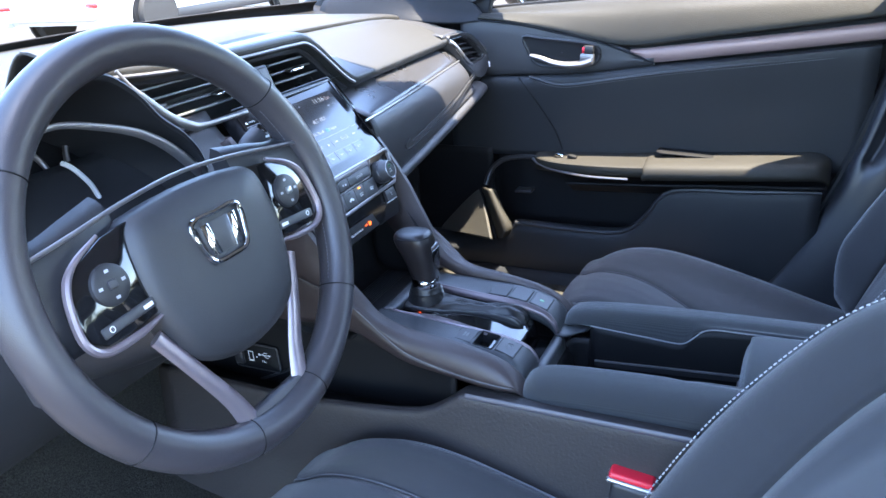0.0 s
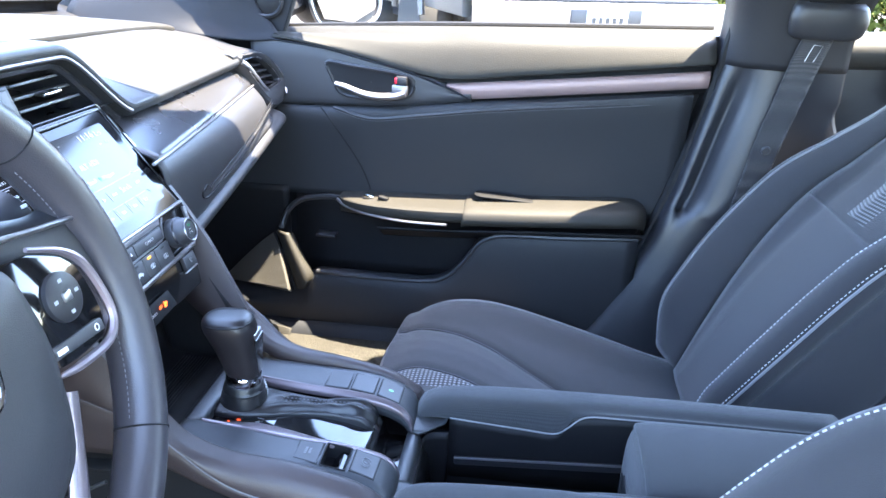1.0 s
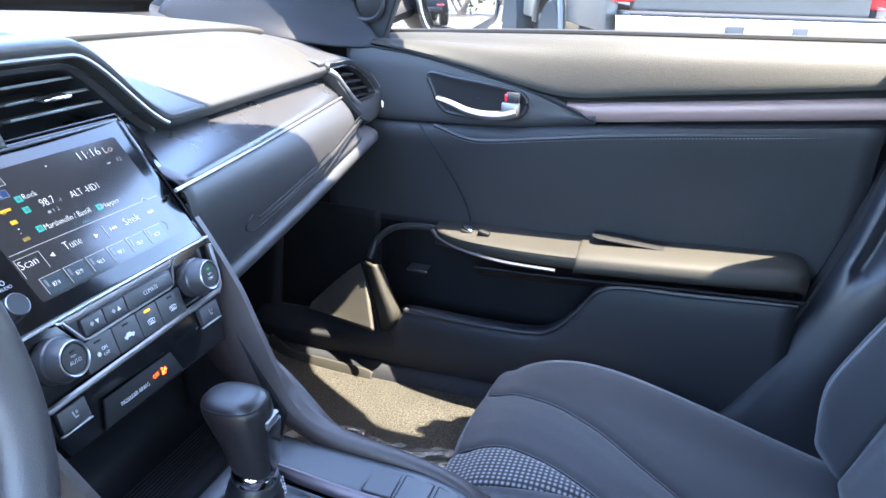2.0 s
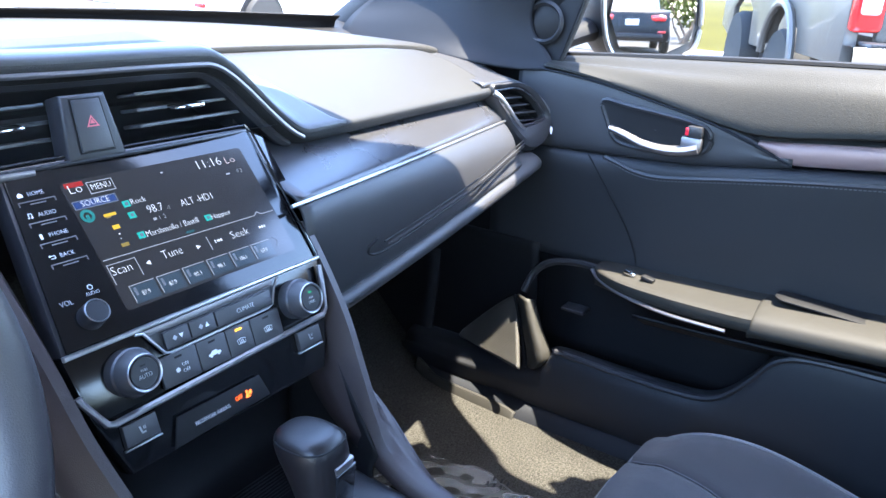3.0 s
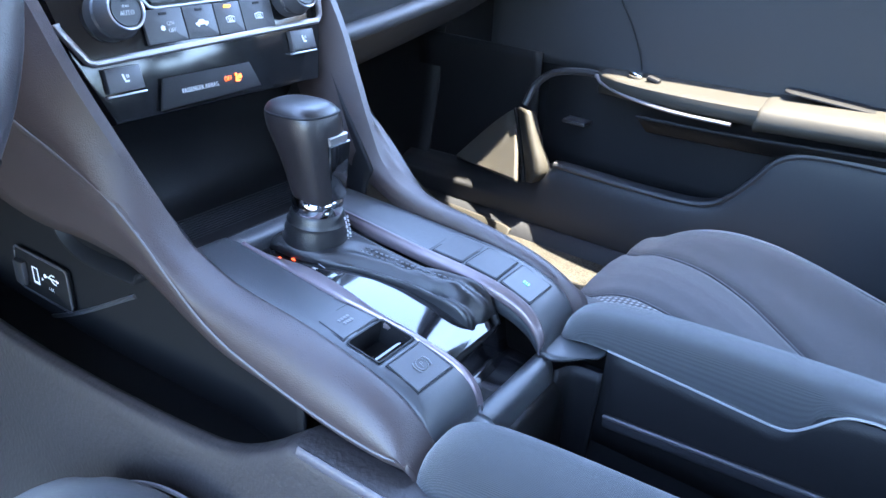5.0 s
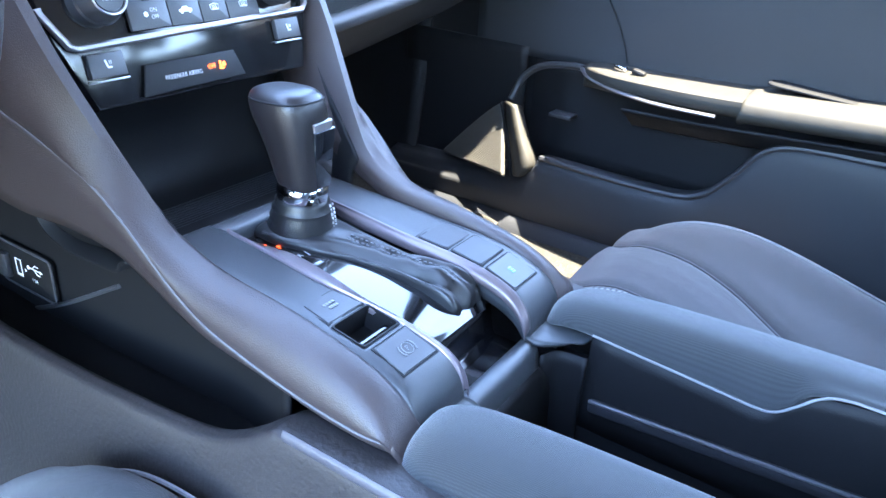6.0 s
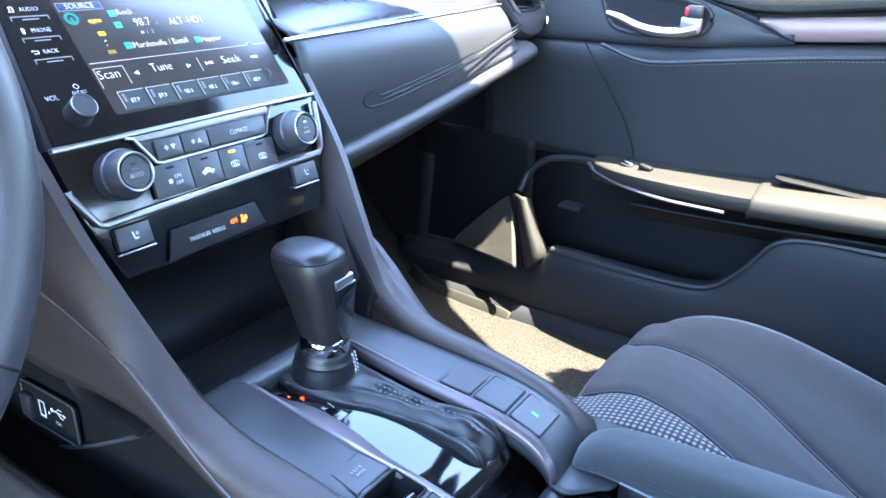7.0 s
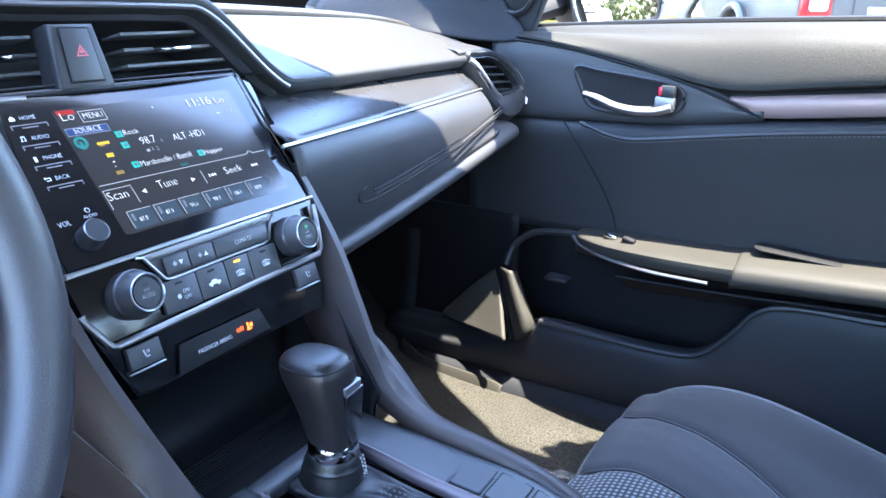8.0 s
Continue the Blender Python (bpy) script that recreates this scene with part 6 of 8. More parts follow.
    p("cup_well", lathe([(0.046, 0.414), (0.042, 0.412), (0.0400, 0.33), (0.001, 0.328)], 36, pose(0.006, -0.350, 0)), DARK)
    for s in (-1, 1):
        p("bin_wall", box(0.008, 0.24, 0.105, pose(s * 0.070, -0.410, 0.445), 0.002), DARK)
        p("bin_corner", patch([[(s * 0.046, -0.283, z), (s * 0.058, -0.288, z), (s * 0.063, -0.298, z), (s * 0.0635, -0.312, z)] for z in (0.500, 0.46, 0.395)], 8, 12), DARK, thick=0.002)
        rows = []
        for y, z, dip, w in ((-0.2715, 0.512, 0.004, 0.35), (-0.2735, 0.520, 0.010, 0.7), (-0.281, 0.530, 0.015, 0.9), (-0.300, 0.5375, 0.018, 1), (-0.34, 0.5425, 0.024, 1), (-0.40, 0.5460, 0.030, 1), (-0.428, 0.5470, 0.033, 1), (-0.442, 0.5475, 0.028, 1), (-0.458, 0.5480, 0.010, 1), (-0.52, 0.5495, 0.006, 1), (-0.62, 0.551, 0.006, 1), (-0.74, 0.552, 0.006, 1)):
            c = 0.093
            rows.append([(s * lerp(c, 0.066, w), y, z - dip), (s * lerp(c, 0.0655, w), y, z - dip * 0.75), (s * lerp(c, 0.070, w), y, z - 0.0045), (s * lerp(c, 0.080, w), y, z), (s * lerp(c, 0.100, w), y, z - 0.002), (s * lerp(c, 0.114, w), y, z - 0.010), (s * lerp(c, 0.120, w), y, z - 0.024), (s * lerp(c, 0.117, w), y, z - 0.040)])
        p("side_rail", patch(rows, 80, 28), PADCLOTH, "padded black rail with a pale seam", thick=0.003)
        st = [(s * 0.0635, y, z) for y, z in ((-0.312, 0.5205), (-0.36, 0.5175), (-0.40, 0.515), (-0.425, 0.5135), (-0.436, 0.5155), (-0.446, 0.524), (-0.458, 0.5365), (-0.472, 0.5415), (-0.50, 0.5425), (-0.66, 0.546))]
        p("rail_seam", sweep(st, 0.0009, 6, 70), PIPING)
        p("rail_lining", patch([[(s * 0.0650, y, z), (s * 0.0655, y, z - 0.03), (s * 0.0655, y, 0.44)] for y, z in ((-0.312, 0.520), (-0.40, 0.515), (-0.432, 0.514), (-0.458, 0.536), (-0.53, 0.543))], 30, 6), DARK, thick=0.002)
        p("corner_cover", patch([[(s * 0.042, -0.270, 0.511), (s * 0.066, -0.270, 0.512), (s * 0.094, -0.268, 0.512)], [(s * 0.043, -0.283, 0.510), (s * 0.066, -0.284, 0.512), (s * 0.096, -0.284, 0.512)], [(s * 0.060, -0.300, 0.510), (s * 0.068, -0.308, 0.511), (s * 0.098, -0.310, 0.512)]], 10, 10), DECK, thick=0.003)
    p("bin_bar", box(0.006, 0.200, 0.010, pose(0.0615, -0.419, 0.4715, -4), 0.002), HARD)
    p("bin_bar_edge", box(0.0026, 0.200, 0.0026, pose(0.0590, -0.419, 0.4765, -4), 0.001), SATIN)
    lid = []
    for y, w, z in ((-0.510, 0.046, 0.490), (-0.512, 0.054, 0.52), (-0.518, 0.059, 0.538), (-0.532, 0.061, 0.5465), (-0.65, 0.062, 0.550), (-0.80, 0.060, 0.550), (-0.83, 0.05, 0.53)):
        lid.append([(-w, y, z - 0.05), (-w, y, z - 0.012), (-w * 0.86, y, z - 0.001), (0, y, z + 0.003), (w * 0.86, y, z - 0.001), (w, y, z - 0.012), (w, y, z - 0.05)])
    p("armrest_lid", patch(lid, 40, 30), PADCLOTH, "cloth-covered armrest lid", thick=0.004)
    p("lid_latch", box(0.05, 0.008, 0.03, pose(0, -0.510, 0.485), 0.003), HARD)
    # lower body: a textured ledge beside the pads that dips to the lip of the open shelf
    lip = ((0.30, 0.452), (0.11, 0.450), (0.03, 0.453), (-0.04, 0.459), (-0.11, 0.468), (-0.150, 0.477), (-0.178, 0.492), (-0.198, 0.507), (-0.215, 0.512), (-0.30, 0.513), (-0.50, 0.516), (-0.78, 0.518))
    for s in (-1, 1):
        rows = []
        for y, z in lip:
            k = smooth01((-y - 0.13) / 0.08)
            rows.append([(s * lerp(0.118, 0.104, k), y, z - lerp(0.030, 0.006, k)), (s * lerp(0.122, 0.112, k), y, z - lerp(0.010, 0.002, k)), (s * lerp(0.128, 0.122, k), y, z - 0.0005), (s * 0.133, y, z), (s * 0.1385, y, z - 0.004), (s * 0.142, y, z - 0.03), (s * 0.150, y, z - 0.10), (s * 0.170, y, 0.30), (s * 0.185, y, 0.252)])
        if s < 0:
            # added strip that draws the grazing sky highlight on the ledge
            p("ledge_highlight", sweep([(-0.1385, -0.212, 0.5140), (-0.1405, -0.31, 0.5160), (-0.1415, -0.40, 0.5175), (-0.1415, -0.56, 0.5195)], 0.0042, 8, 30, flat=0.5, up=(1, 0, 0)), LEDGEGLINT, "paler strip drawn for the sky's highlight along the ledge")
        p("lower_body", patch(rows, 70, 36), LEDGE, "leather-grained lower body with a raised ledge", thick=0.003)
        # open shelf's floor and wall, near-black in place of deep shade
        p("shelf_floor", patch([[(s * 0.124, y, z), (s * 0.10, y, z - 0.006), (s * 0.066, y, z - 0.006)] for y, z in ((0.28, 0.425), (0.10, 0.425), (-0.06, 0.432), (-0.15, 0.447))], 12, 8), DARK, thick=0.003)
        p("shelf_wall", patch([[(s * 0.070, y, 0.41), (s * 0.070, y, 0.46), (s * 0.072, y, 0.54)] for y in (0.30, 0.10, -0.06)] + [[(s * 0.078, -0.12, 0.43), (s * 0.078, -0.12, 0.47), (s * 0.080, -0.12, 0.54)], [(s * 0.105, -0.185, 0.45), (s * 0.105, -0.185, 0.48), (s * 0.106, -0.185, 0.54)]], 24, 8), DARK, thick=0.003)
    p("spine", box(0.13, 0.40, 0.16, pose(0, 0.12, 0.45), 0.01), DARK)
    p("shelf_rib", sweep([(-0.0725, 0.205, 0.400), (-0.0725, 0.12, 0.440), (-0.0725, 0.03, 0.492)], 0.0022, 6, 20), BUTTON)
    up = frame_on((-0.0735, 0.160, 0.462), (0, -1, 0.02), (0, 0.02, 1)) @ Matrix.Diagonal((0.84, 0.84, 1, 1))
    p("port_panel", prism(rounded(0.098, 0.050, 0.006), 0.004, up, 0.001), DARK)
    p("port_frame", sweep([up @ Vector((x, y, 0.004)) for x, y in rounded(0.098, 0.050, 0.006)], 0.0012, 6, closed=True), BUTTON)
    p("port_cover", box(0.020, 0.030, 0.008, up @ pose(-0.037, -0.003, 0.006), 0.004), HARD)
    icon = [box(0.0105, 0.0012, 0.0004, up @ pose(-0.012, 0.0095, 0.0046)), box(0.0105, 0.0026, 0.0004, up @ pose(-0.012, -0.0088, 0.0046)), box(0.0012, 0.0195, 0.0004, up @ pose(-0.0168, 0, 0.0046)), box(0.0012, 0.0195, 0.0004, up @ pose(-0.0072, 0, 0.0046))]
    icon += [prism([(0, -0.002), (0.003, 0), (0, 0.002)], 0.0004, up @ pose(0.000, 0.0, 0.0046)), box(0.022, 0.0012, 0.0004, up @ pose(0.018, 0.006, 0.0046)), lathe([(0.0024, 0), (0.0022, 0.0005), (0.0002, 0.0005)], 12, up @ pose(0.0075, 0.006, 0.0046)), prism([(0, -0.0022), (0.0042, 0), (0, 0.0022)], 0.0004, up @ pose(0.0285, 0.006, 0.0046)),
             box(0.008, 0.0010, 0.0004, up @ pose(0.0165, 0.0084, 0.0046, 0, 0, 40)), box(0.006, 0.0010, 0.0004, up @ pose(0.0225, 0.0108, 0.0046)), box(0.008, 0.0010, 0.0004, up @ pose(0.0195, 0.0036, 0.0046, 0, 0, -40)), box(0.005, 0.0010, 0.0004, up @ pose(0.0245, 0.0012, 0.0046))]
    p("port_mark", joined(*icon), PRINT)
    text_mesh("1.5A", 0.0062, PRINT, d, inv @ up @ pose(0.011, -0.0075, 0.0050), squeeze=0.9)
    return d


build_console()


def build_gear():
    d = thing("gear_selector", "leather-wrapped gear lever with a chrome collar and boot", "gear lever", at=(0.005, -0.093, 0.562))
    # knob: boxy with rounded edges, wider at the top, a flat domed cap and a flat rear face
    table = np.array(((0.030, 0.0168, 0.0170, 0.000), (0.036, 0.0180, 0.0185, 0.001), (0.052, 0.0196, 0.0210, 0.0045), (0.068, 0.0216, 0.0240, 0.0090), (0.080, 0.0228, 0.0260, 0.0128), (0.0885, 0.0226, 0.0262, 0.0152), (0.0940, 0.0208, 0.0244, 0.0166), (0.0975, 0.0168, 0.0200, 0.0175), (0.0990, 0.0100, 0.0120, 0.0180), (0.0993, 0.0008, 0.0010, 0.0180)))
    shape = spline(table, 60)

    def ring_at(z, wx, wy, oy, a):
        c, s = math.cos(a), math.sin(a)
        y = oy + wy * math.copysign(abs(s) ** (0.66 if s < 0 else 0.9), s)
        return (wx * math.copysign(abs(c) ** 0.76, c) - 0.05 * (z - 0.03), y, z - 0.10 * (y - oy) * smooth01((z - 0.06) / 0.03))

    part("knob", net([[ring_at(*r, k * math.tau / 56) for k in range(56)] for r in shape], closed_v=True, caps=True), KNOB, d, "black leather knob")
    part("knob_seam", sweep([ring_at(0.0918, 0.0221, 0.0257, 0.0160, a) for a in np.linspace(0.80, 2.20, 48) * math.pi], 0.0008, 6), DARK, d)
    part("button_plate", prism([(-0.0085, -0.024), (0.0085, -0.024), (0.0115, 0.020), (-0.0115, 0.020)], 0.004, frame_on((0.0036, -0.0130, 0.0545), (1, 0.06, 0), (0, 0.02, 1)), 0.002), PIANO, d, "glossy black button plate")
    part("release_button", prism([(-0.0095, -0.007), (0.0095, -0.007), (0.0105, 0.0065), (-0.0105, 0.0065)], 0.006, frame_on((0.0032, -0.0092, 0.0735), (1, 0.06, 0), (0, 0.02, 1)), 0.002), DULL, d, "grey release button")
    part("collar", lathe([(0.0165, 0.018), (0.0188, 0.020), (0.0192, 0.025), (0.0184, 0.030), (0.0168, 0.032)], 36), DARKCHROME, d, "bright chrome collar")
    part("boot_cuff", lathe([(0.0250, -0.012), (0.0246, -0.007), (0.0254, -0.003), (0.0234, 0.001), (0.0240, 0.0045), (0.0220, 0.008), (0.0224, 0.0115), (0.0204, 0.0145), (0.0204, 0.0175), (0.0182, 0.0205), (0.0165, 0.0210)], 36), LEATHER, d)
    for off in (0.0, 0.004):
        part("cuff_stitching", stitches([(0.0090 + off, -0.0190 + 0.25 * off, 0.016), (0.0105 + off, -0.0210 + 0.3 * off, 0.006), (0.0115 + off, -0.0225 + 0.3 * off, -0.006)], 0.002, 0.0015, 0.0007), THREAD, d)
    # boot: creased leather drawn back along the gate, with a gathered seam, that turns down at its end
    boot = spline([(0.022, -0.002, 0.024, -0.004, -0.012), (0.0, -0.001, 0.0265, -0.002, -0.012), (-0.024, 0.003, 0.0240, -0.002, -0.012), (-0.05, 0.007, 0.0175, -0.003, -0.013), (-0.08, 0.011, 0.0150, -0.004, -0.015), (-0.105, 0.014, 0.0165, -0.003, -0.017), (-0.124, 0.0165, 0.0185, -0.004, -0.020), (-0.136, 0.0175, 0.0185, -0.010, -0.026), (-0.142, 0.0170, 0.0170, -0.020, -0.034), (-0.144, 0.0165, 0.0150, -0.034, -0.046), (-0.145, 0.0160, 0.0140, -0.046, -0.052)], 120)
    rows = []
    for y, c, w, zt, zb in boot:
        r = []
        for u in np.linspace(-1, 1, 44):
            gather = 0.0013 * math.sin(260 * y + 2 * u) * math.exp(-((u - 0.10) / 0.30) ** 2) * smooth01((-y - 0.035) / 0.02)
            dent = -0.006 * math.exp(-((u + 0.50) / 0.20) ** 2 - ((y + 0.110) / 0.013) ** 2) - 0.003 * math.exp(-((u - 0.6) / 0.2) ** 2 - ((y + 0.075) / 0.018) ** 2) - 0.004 * math.exp(-((u + 0.1) / 0.3) ** 2 - ((y + 0.138) / 0.006) ** 2)
            fold = 0.0020 * math.sin(9 * u + 34 * y) * smooth01((-y - 0.02) / 0.03)
            r.append((c + w * math.sin(u * 1.5) / math.sin(1.5), y, zb + (zt - zb) * max(0, 1 - u * u) ** 0.42 + gather + dent + fold))
        rows.append(r)
    part("boot", net(rows), LEATHER, d, "creased leather boot with a gathered seam", thick=0.0016)
    for x0, x1 in ((-0.026, 0.000), (0.0255, 0.026)):
        part("boot_fold", sweep([(x0, 0.014, -0.007), (lerp(x0, x1, 0.2), -0.012, -0.006), (lerp(x0, x1, 0.5), -0.035, -0.0075), (x1, -0.065, -0.009), (x1 + 0.004, -0.09, -0.012)], 0.0024, 8, 30, flat=0.8), LEATHER, d)
    for off in (-0.0026, 0.0026):
        part("boot_seam", stitches([(0.007 + off, -0.040, -0.0012), (0.0090 + off, -0.06, -0.0018), (0.0125 + off, -0.09, -0.0020), (0.0160 + off, -0.118, -0.0014), (0.0175 + off, -0.133, -0.0055)], 0.0022, 0.0022, 0.0007), DARKTHREAD, d)
    d.rotation_euler = (radians(3), 0, 0)
    return d


build_gear()


# ---- steering wheel ----
def build_wheel():
    d = thing("steering_wheel", "black leather steering wheel with silver spokes and key pods", "steering wheel")
    d.matrix_world = frame_on((-0.3765, -0.0864, 0.797), (1, 0, 0), (0, math.sin(radians(17.8)), math.cos(radians(17.8))))
    R = 0.1745

    def p(name, bm, mat, label="", parent=None, **k):
        return part(name, bm, mat, parent or d, label, **k)

    def tor(a0, a1, n, r0, mat, name, closed=False):
        rows = []
        for i in range(n):
            a = lerp(a0, a1, i / (n if closed else n - 1))
            c = Vector((R * math.cos(a), R * math.sin(a), 0))
            o = Vector((math.cos(a), math.sin(a), 0))
            rows.append([c + o * (r0 * math.cos(k * math.tau / 20)) + Vector((0, 0, 1)) * (r0 * 1.08 * math.sin(k * math.tau / 20)) for k in range(20)])
        p(name, net(rows, closed_v=True, closed_u=closed, caps=not closed), mat)

    tor(0, math.tau, 96, 0.0172, RIM, "rim", True)
    for a in (radians(37), radians(143), radians(-38), radians(218), radians(-75), radians(-105)):
        o = Vector((math.cos(a), math.sin(a), 0))
        c = o * R
        p("rim_joint", sweep([c + o * (0.0174 * math.cos(k * math.tau / 20)) + Vector((0, 0, 0.0187 * math.sin(k * math.tau / 20))) for k in range(20)], 0.0007, 5, closed=True, up=o.cross(Vector((0, 0, 1)))), DARK)
    for a0, a1 in ((-36, -13), (14, 35), (216, 193), (166, 145)):
        rr = R - 0.0172
        p("rim_stitching", stitches([(rr * math.cos(radians(lerp(a0, a1, t))), rr * math.sin(radians(lerp(a0, a1, t))), 0.003) for t in np.linspace(0, 1, 12)], 0.0022, 0.0018, 0.0005), DARKTHREAD)
    # airbag cover
    hub = []
    for z, k in ((-0.030, 0.86), (-0.010, 0.98), (0.004, 1.0), (0.014, 0.95), (0.020, 0.82), (0.0235, 0.5), (0.0245, 0.02)):
        o = [(-0.078, 0.044), (-0.050, 0.052), (0.0, 0.055), (0.050, 0.052), (0.078, 0.044), (0.086, 0.012), (0.083, -0.030), (0.060, -0.082), (0.0, -0.100), (-0.060, -0.082), (-0.083, -0.030), (-0.086, 0.012)]
        hub.append([(x * k, -0.008 + (y + 0.008) * k, z) for x, y in spline(o, 60, True)])
    p("airbag_cover", net(hub, closed_v=True, caps=True), SOFT, "soft black airbag cover")
    for s in (-1, 1):
        # side spokes
        sp = []
        for x, h, z in ((0.070, 0.052, -0.012), (0.105, 0.046, -0.006), (0.140, 0.040, -0.004), (0.168, 0.046, -0.002), (0.186, 0.056, 0.0)):
            sp.append([(s * x, 0.012 + h, z - 0.012), (s * x, 0.012 + h, z + 0.004), (s * x, 0.012 + h * 0.5, z + 0.008), (s * x, 0.010 - h * 0.4, z + 0.008), (s * x, 0.010 - h * 0.85, z + 0.002), (s * x, 0.010 - h * 0.85, z - 0.012)])
        p("side_spoke", patch(sp, 24, 16, closed_v=True, caps=True), HARD)
        # key pod with a silver edge
        pod_o = [(0.070, 0.046), (0.098, 0.043), (0.124, 0.032), (0.138, 0.018), (0.1435, -0.004), (0.142, -0.022), (0.130, -0.0305), (0.100, -0.0305), (0.076, -0.027), (0.080, 0.0)]
        pod = p("key_pod", prism([(s * x, y) for x, y in pod_o][::s], 0.008, pose(0, 0, 0.004), 0.002), PIANO)
        part("pod_edge", sweep([(s * x, y, 0.0115) for x, y in [(0.100, 0.045), (0.126, 0.034), (0.140, 0.020), (0.1465, -0.004), (0.1455, -0.024), (0.132, -0.0345), (0.100, -0.0345), (0.078, -0.031)]], lambda t: 0.0016 + 0.0018 * min(1, 4 * t) * min(1, 6 * (1 - t)), 8, 40), RAIL, pod, "silver pod edge")
        part("pad_ring", lathe([(0.0165, 0.0), (0.0160, 0.003), (0.0135, 0.0045), (0.001, 0.004)], 32, pose(s * 0.109, 0.009, 0.0118)), HARD, pod)
        for dx, dy in ((0.0, 0.0105), (0.0, -0.0105), (-0.0105, 0.0), (0.0105, 0.0)):
            part("pad_mark", box(0.0036, 0.0024, 0.0006, pose(s * (0.109 + dx), 0.009 + dy, 0.0160)), PRINTDIM, pod)
        part("pad_key", box(0.008, 0.007, 0.003, pose(s * 0.109, 0.009, 0.0165), 0.002), SATIN if s > 0 else BUTTON, pod)
        part("lower_key", box(0.052, 0.0085, 0.003, pose(s * 0.106, -0.0195, 0.0125, 0, 0, -s * 4), 0.002), BUTTON, pod)
        part("lower_mark", box(0.009, 0.003, 0.0008, pose(s * 0.088, -0.0185, 0.0143, 0, 0, -s * 4)), PRINT, pod)
        part("lower_mark", lathe([(0.0018, 0), (0.0026, 0.0003), (0.0018, 0.0006)], 16, pose(s * 0.124, -0.0205, 0.0140), True), PRINT, pod)
        # silver lower prongs, joined at the foot
        p("prong", sweep([(s * 0.088, -0.046, 0.004), (s * 0.066, -0.090, 0.004), (s * 0.046, -0.130, 0.002), (s * 0.034, -0.168, 0.0)], lambda t: 0.0076 + 0.0055 * t ** 3, 10, 24, flat=0.5, up=(0, 0, 1)), RAIL, "satin lower spoke tinted by warm outside light")
    p("spoke_foot", prism([(-0.050, -0.168), (-0.038, -0.150), (0.038, -0.150), (0.050, -0.168), (0.040, -0.178), (-0.040, -0.178)], 0.014, pose(0, 0, -0.008), 0.004), RIM)
    p("top_strip", sweep([(-0.165, 0.046, 0.008), (-0.12, 0.052, 0.010), (-0.06, 0.060, 0.009), (0, 0.064, 0.009), (0.06, 0.060, 0.009), (0.12, 0.052, 0.010), (0.165, 0.046, 0.008)], 0.0019, 8, 50), DULL, "silver strip over the spokes")
    bo = [(-0.028, 0.018), (0.0, 0.020), (0.028, 0.018), (0.026, -0.006), (0.019, -0.018), (0.0, -0.0195), (-0.019, -0.018), (-0.026, -0.006)]
    badge = p("badge", sweep([(x, 0.004 + y, 0.0258) for x, y in spline(bo, 48, True)], 0.0024, 8, closed=True), CHROME, "chrome maker's badge")
    for s in (-1, 1):
        part("badge_bar", prism([(s * 0.009, -0.014), (s * 0.018, -0.014), (s * 0.021, 0.014), (s * 0.012, 0.014)][::s], 0.004, pose(0, 0.004, 0.0235), 0.001), CHROME, badge)
    part("badge_plate", prism([(-0.020, -0.014), (0.020, -0.014), (0.024, 0.014), (-0.024, 0.014)], 0.001, pose(0, 0.004, 0.0240), 0.0004), BUTTON, badge)
    # column behind the wheel
    col = thing("steering_column", "black steering column shroud with control stalks", "steering column")
    col.matrix_world = d.matrix_world.copy()
    part("shroud", patch([[(x * k, y * k - 0.02, z) for x, y in ((-0.06, 0.03), (0, 0.045), (0.06, 0.03), (0.065, -0.03), (0.04, -0.06), (-0.04, -0.06), (-0.065, -0.03))] for z, k in ((-0.035, 0.9), (-0.06, 1.0), (-0.14, 1.15), (-0.20, 1.2))], 14, 30, closed_v=True, caps=True), HARD, col)
    for s in (-1, 1):
        part("stalk", sweep([(s * 0.055, 0.012, -0.060), (s * 0.10, 0.030, -0.055), (s * 0.150, 0.050, -0.045), (s * 0.170, 0.058, -0.042)], lambda t: 0.0075 + 0.0135 * min(1, max(0, t - 0.35) * 3) * (1 if t < 0.97 else 0.75), 12, 30, flat=0.7), HARD, col)
        part("stalk_marks", joined(*[box(0.005, 0.0022, 0.001, pose(s * (0.132 + 0.009 * k), 0.046 + 0.004 * k + 0.004 * (k % 2), -0.030 + 0.0015 * k)) for k in range(4)]), PRINT, col)
    return d


build_wheel()


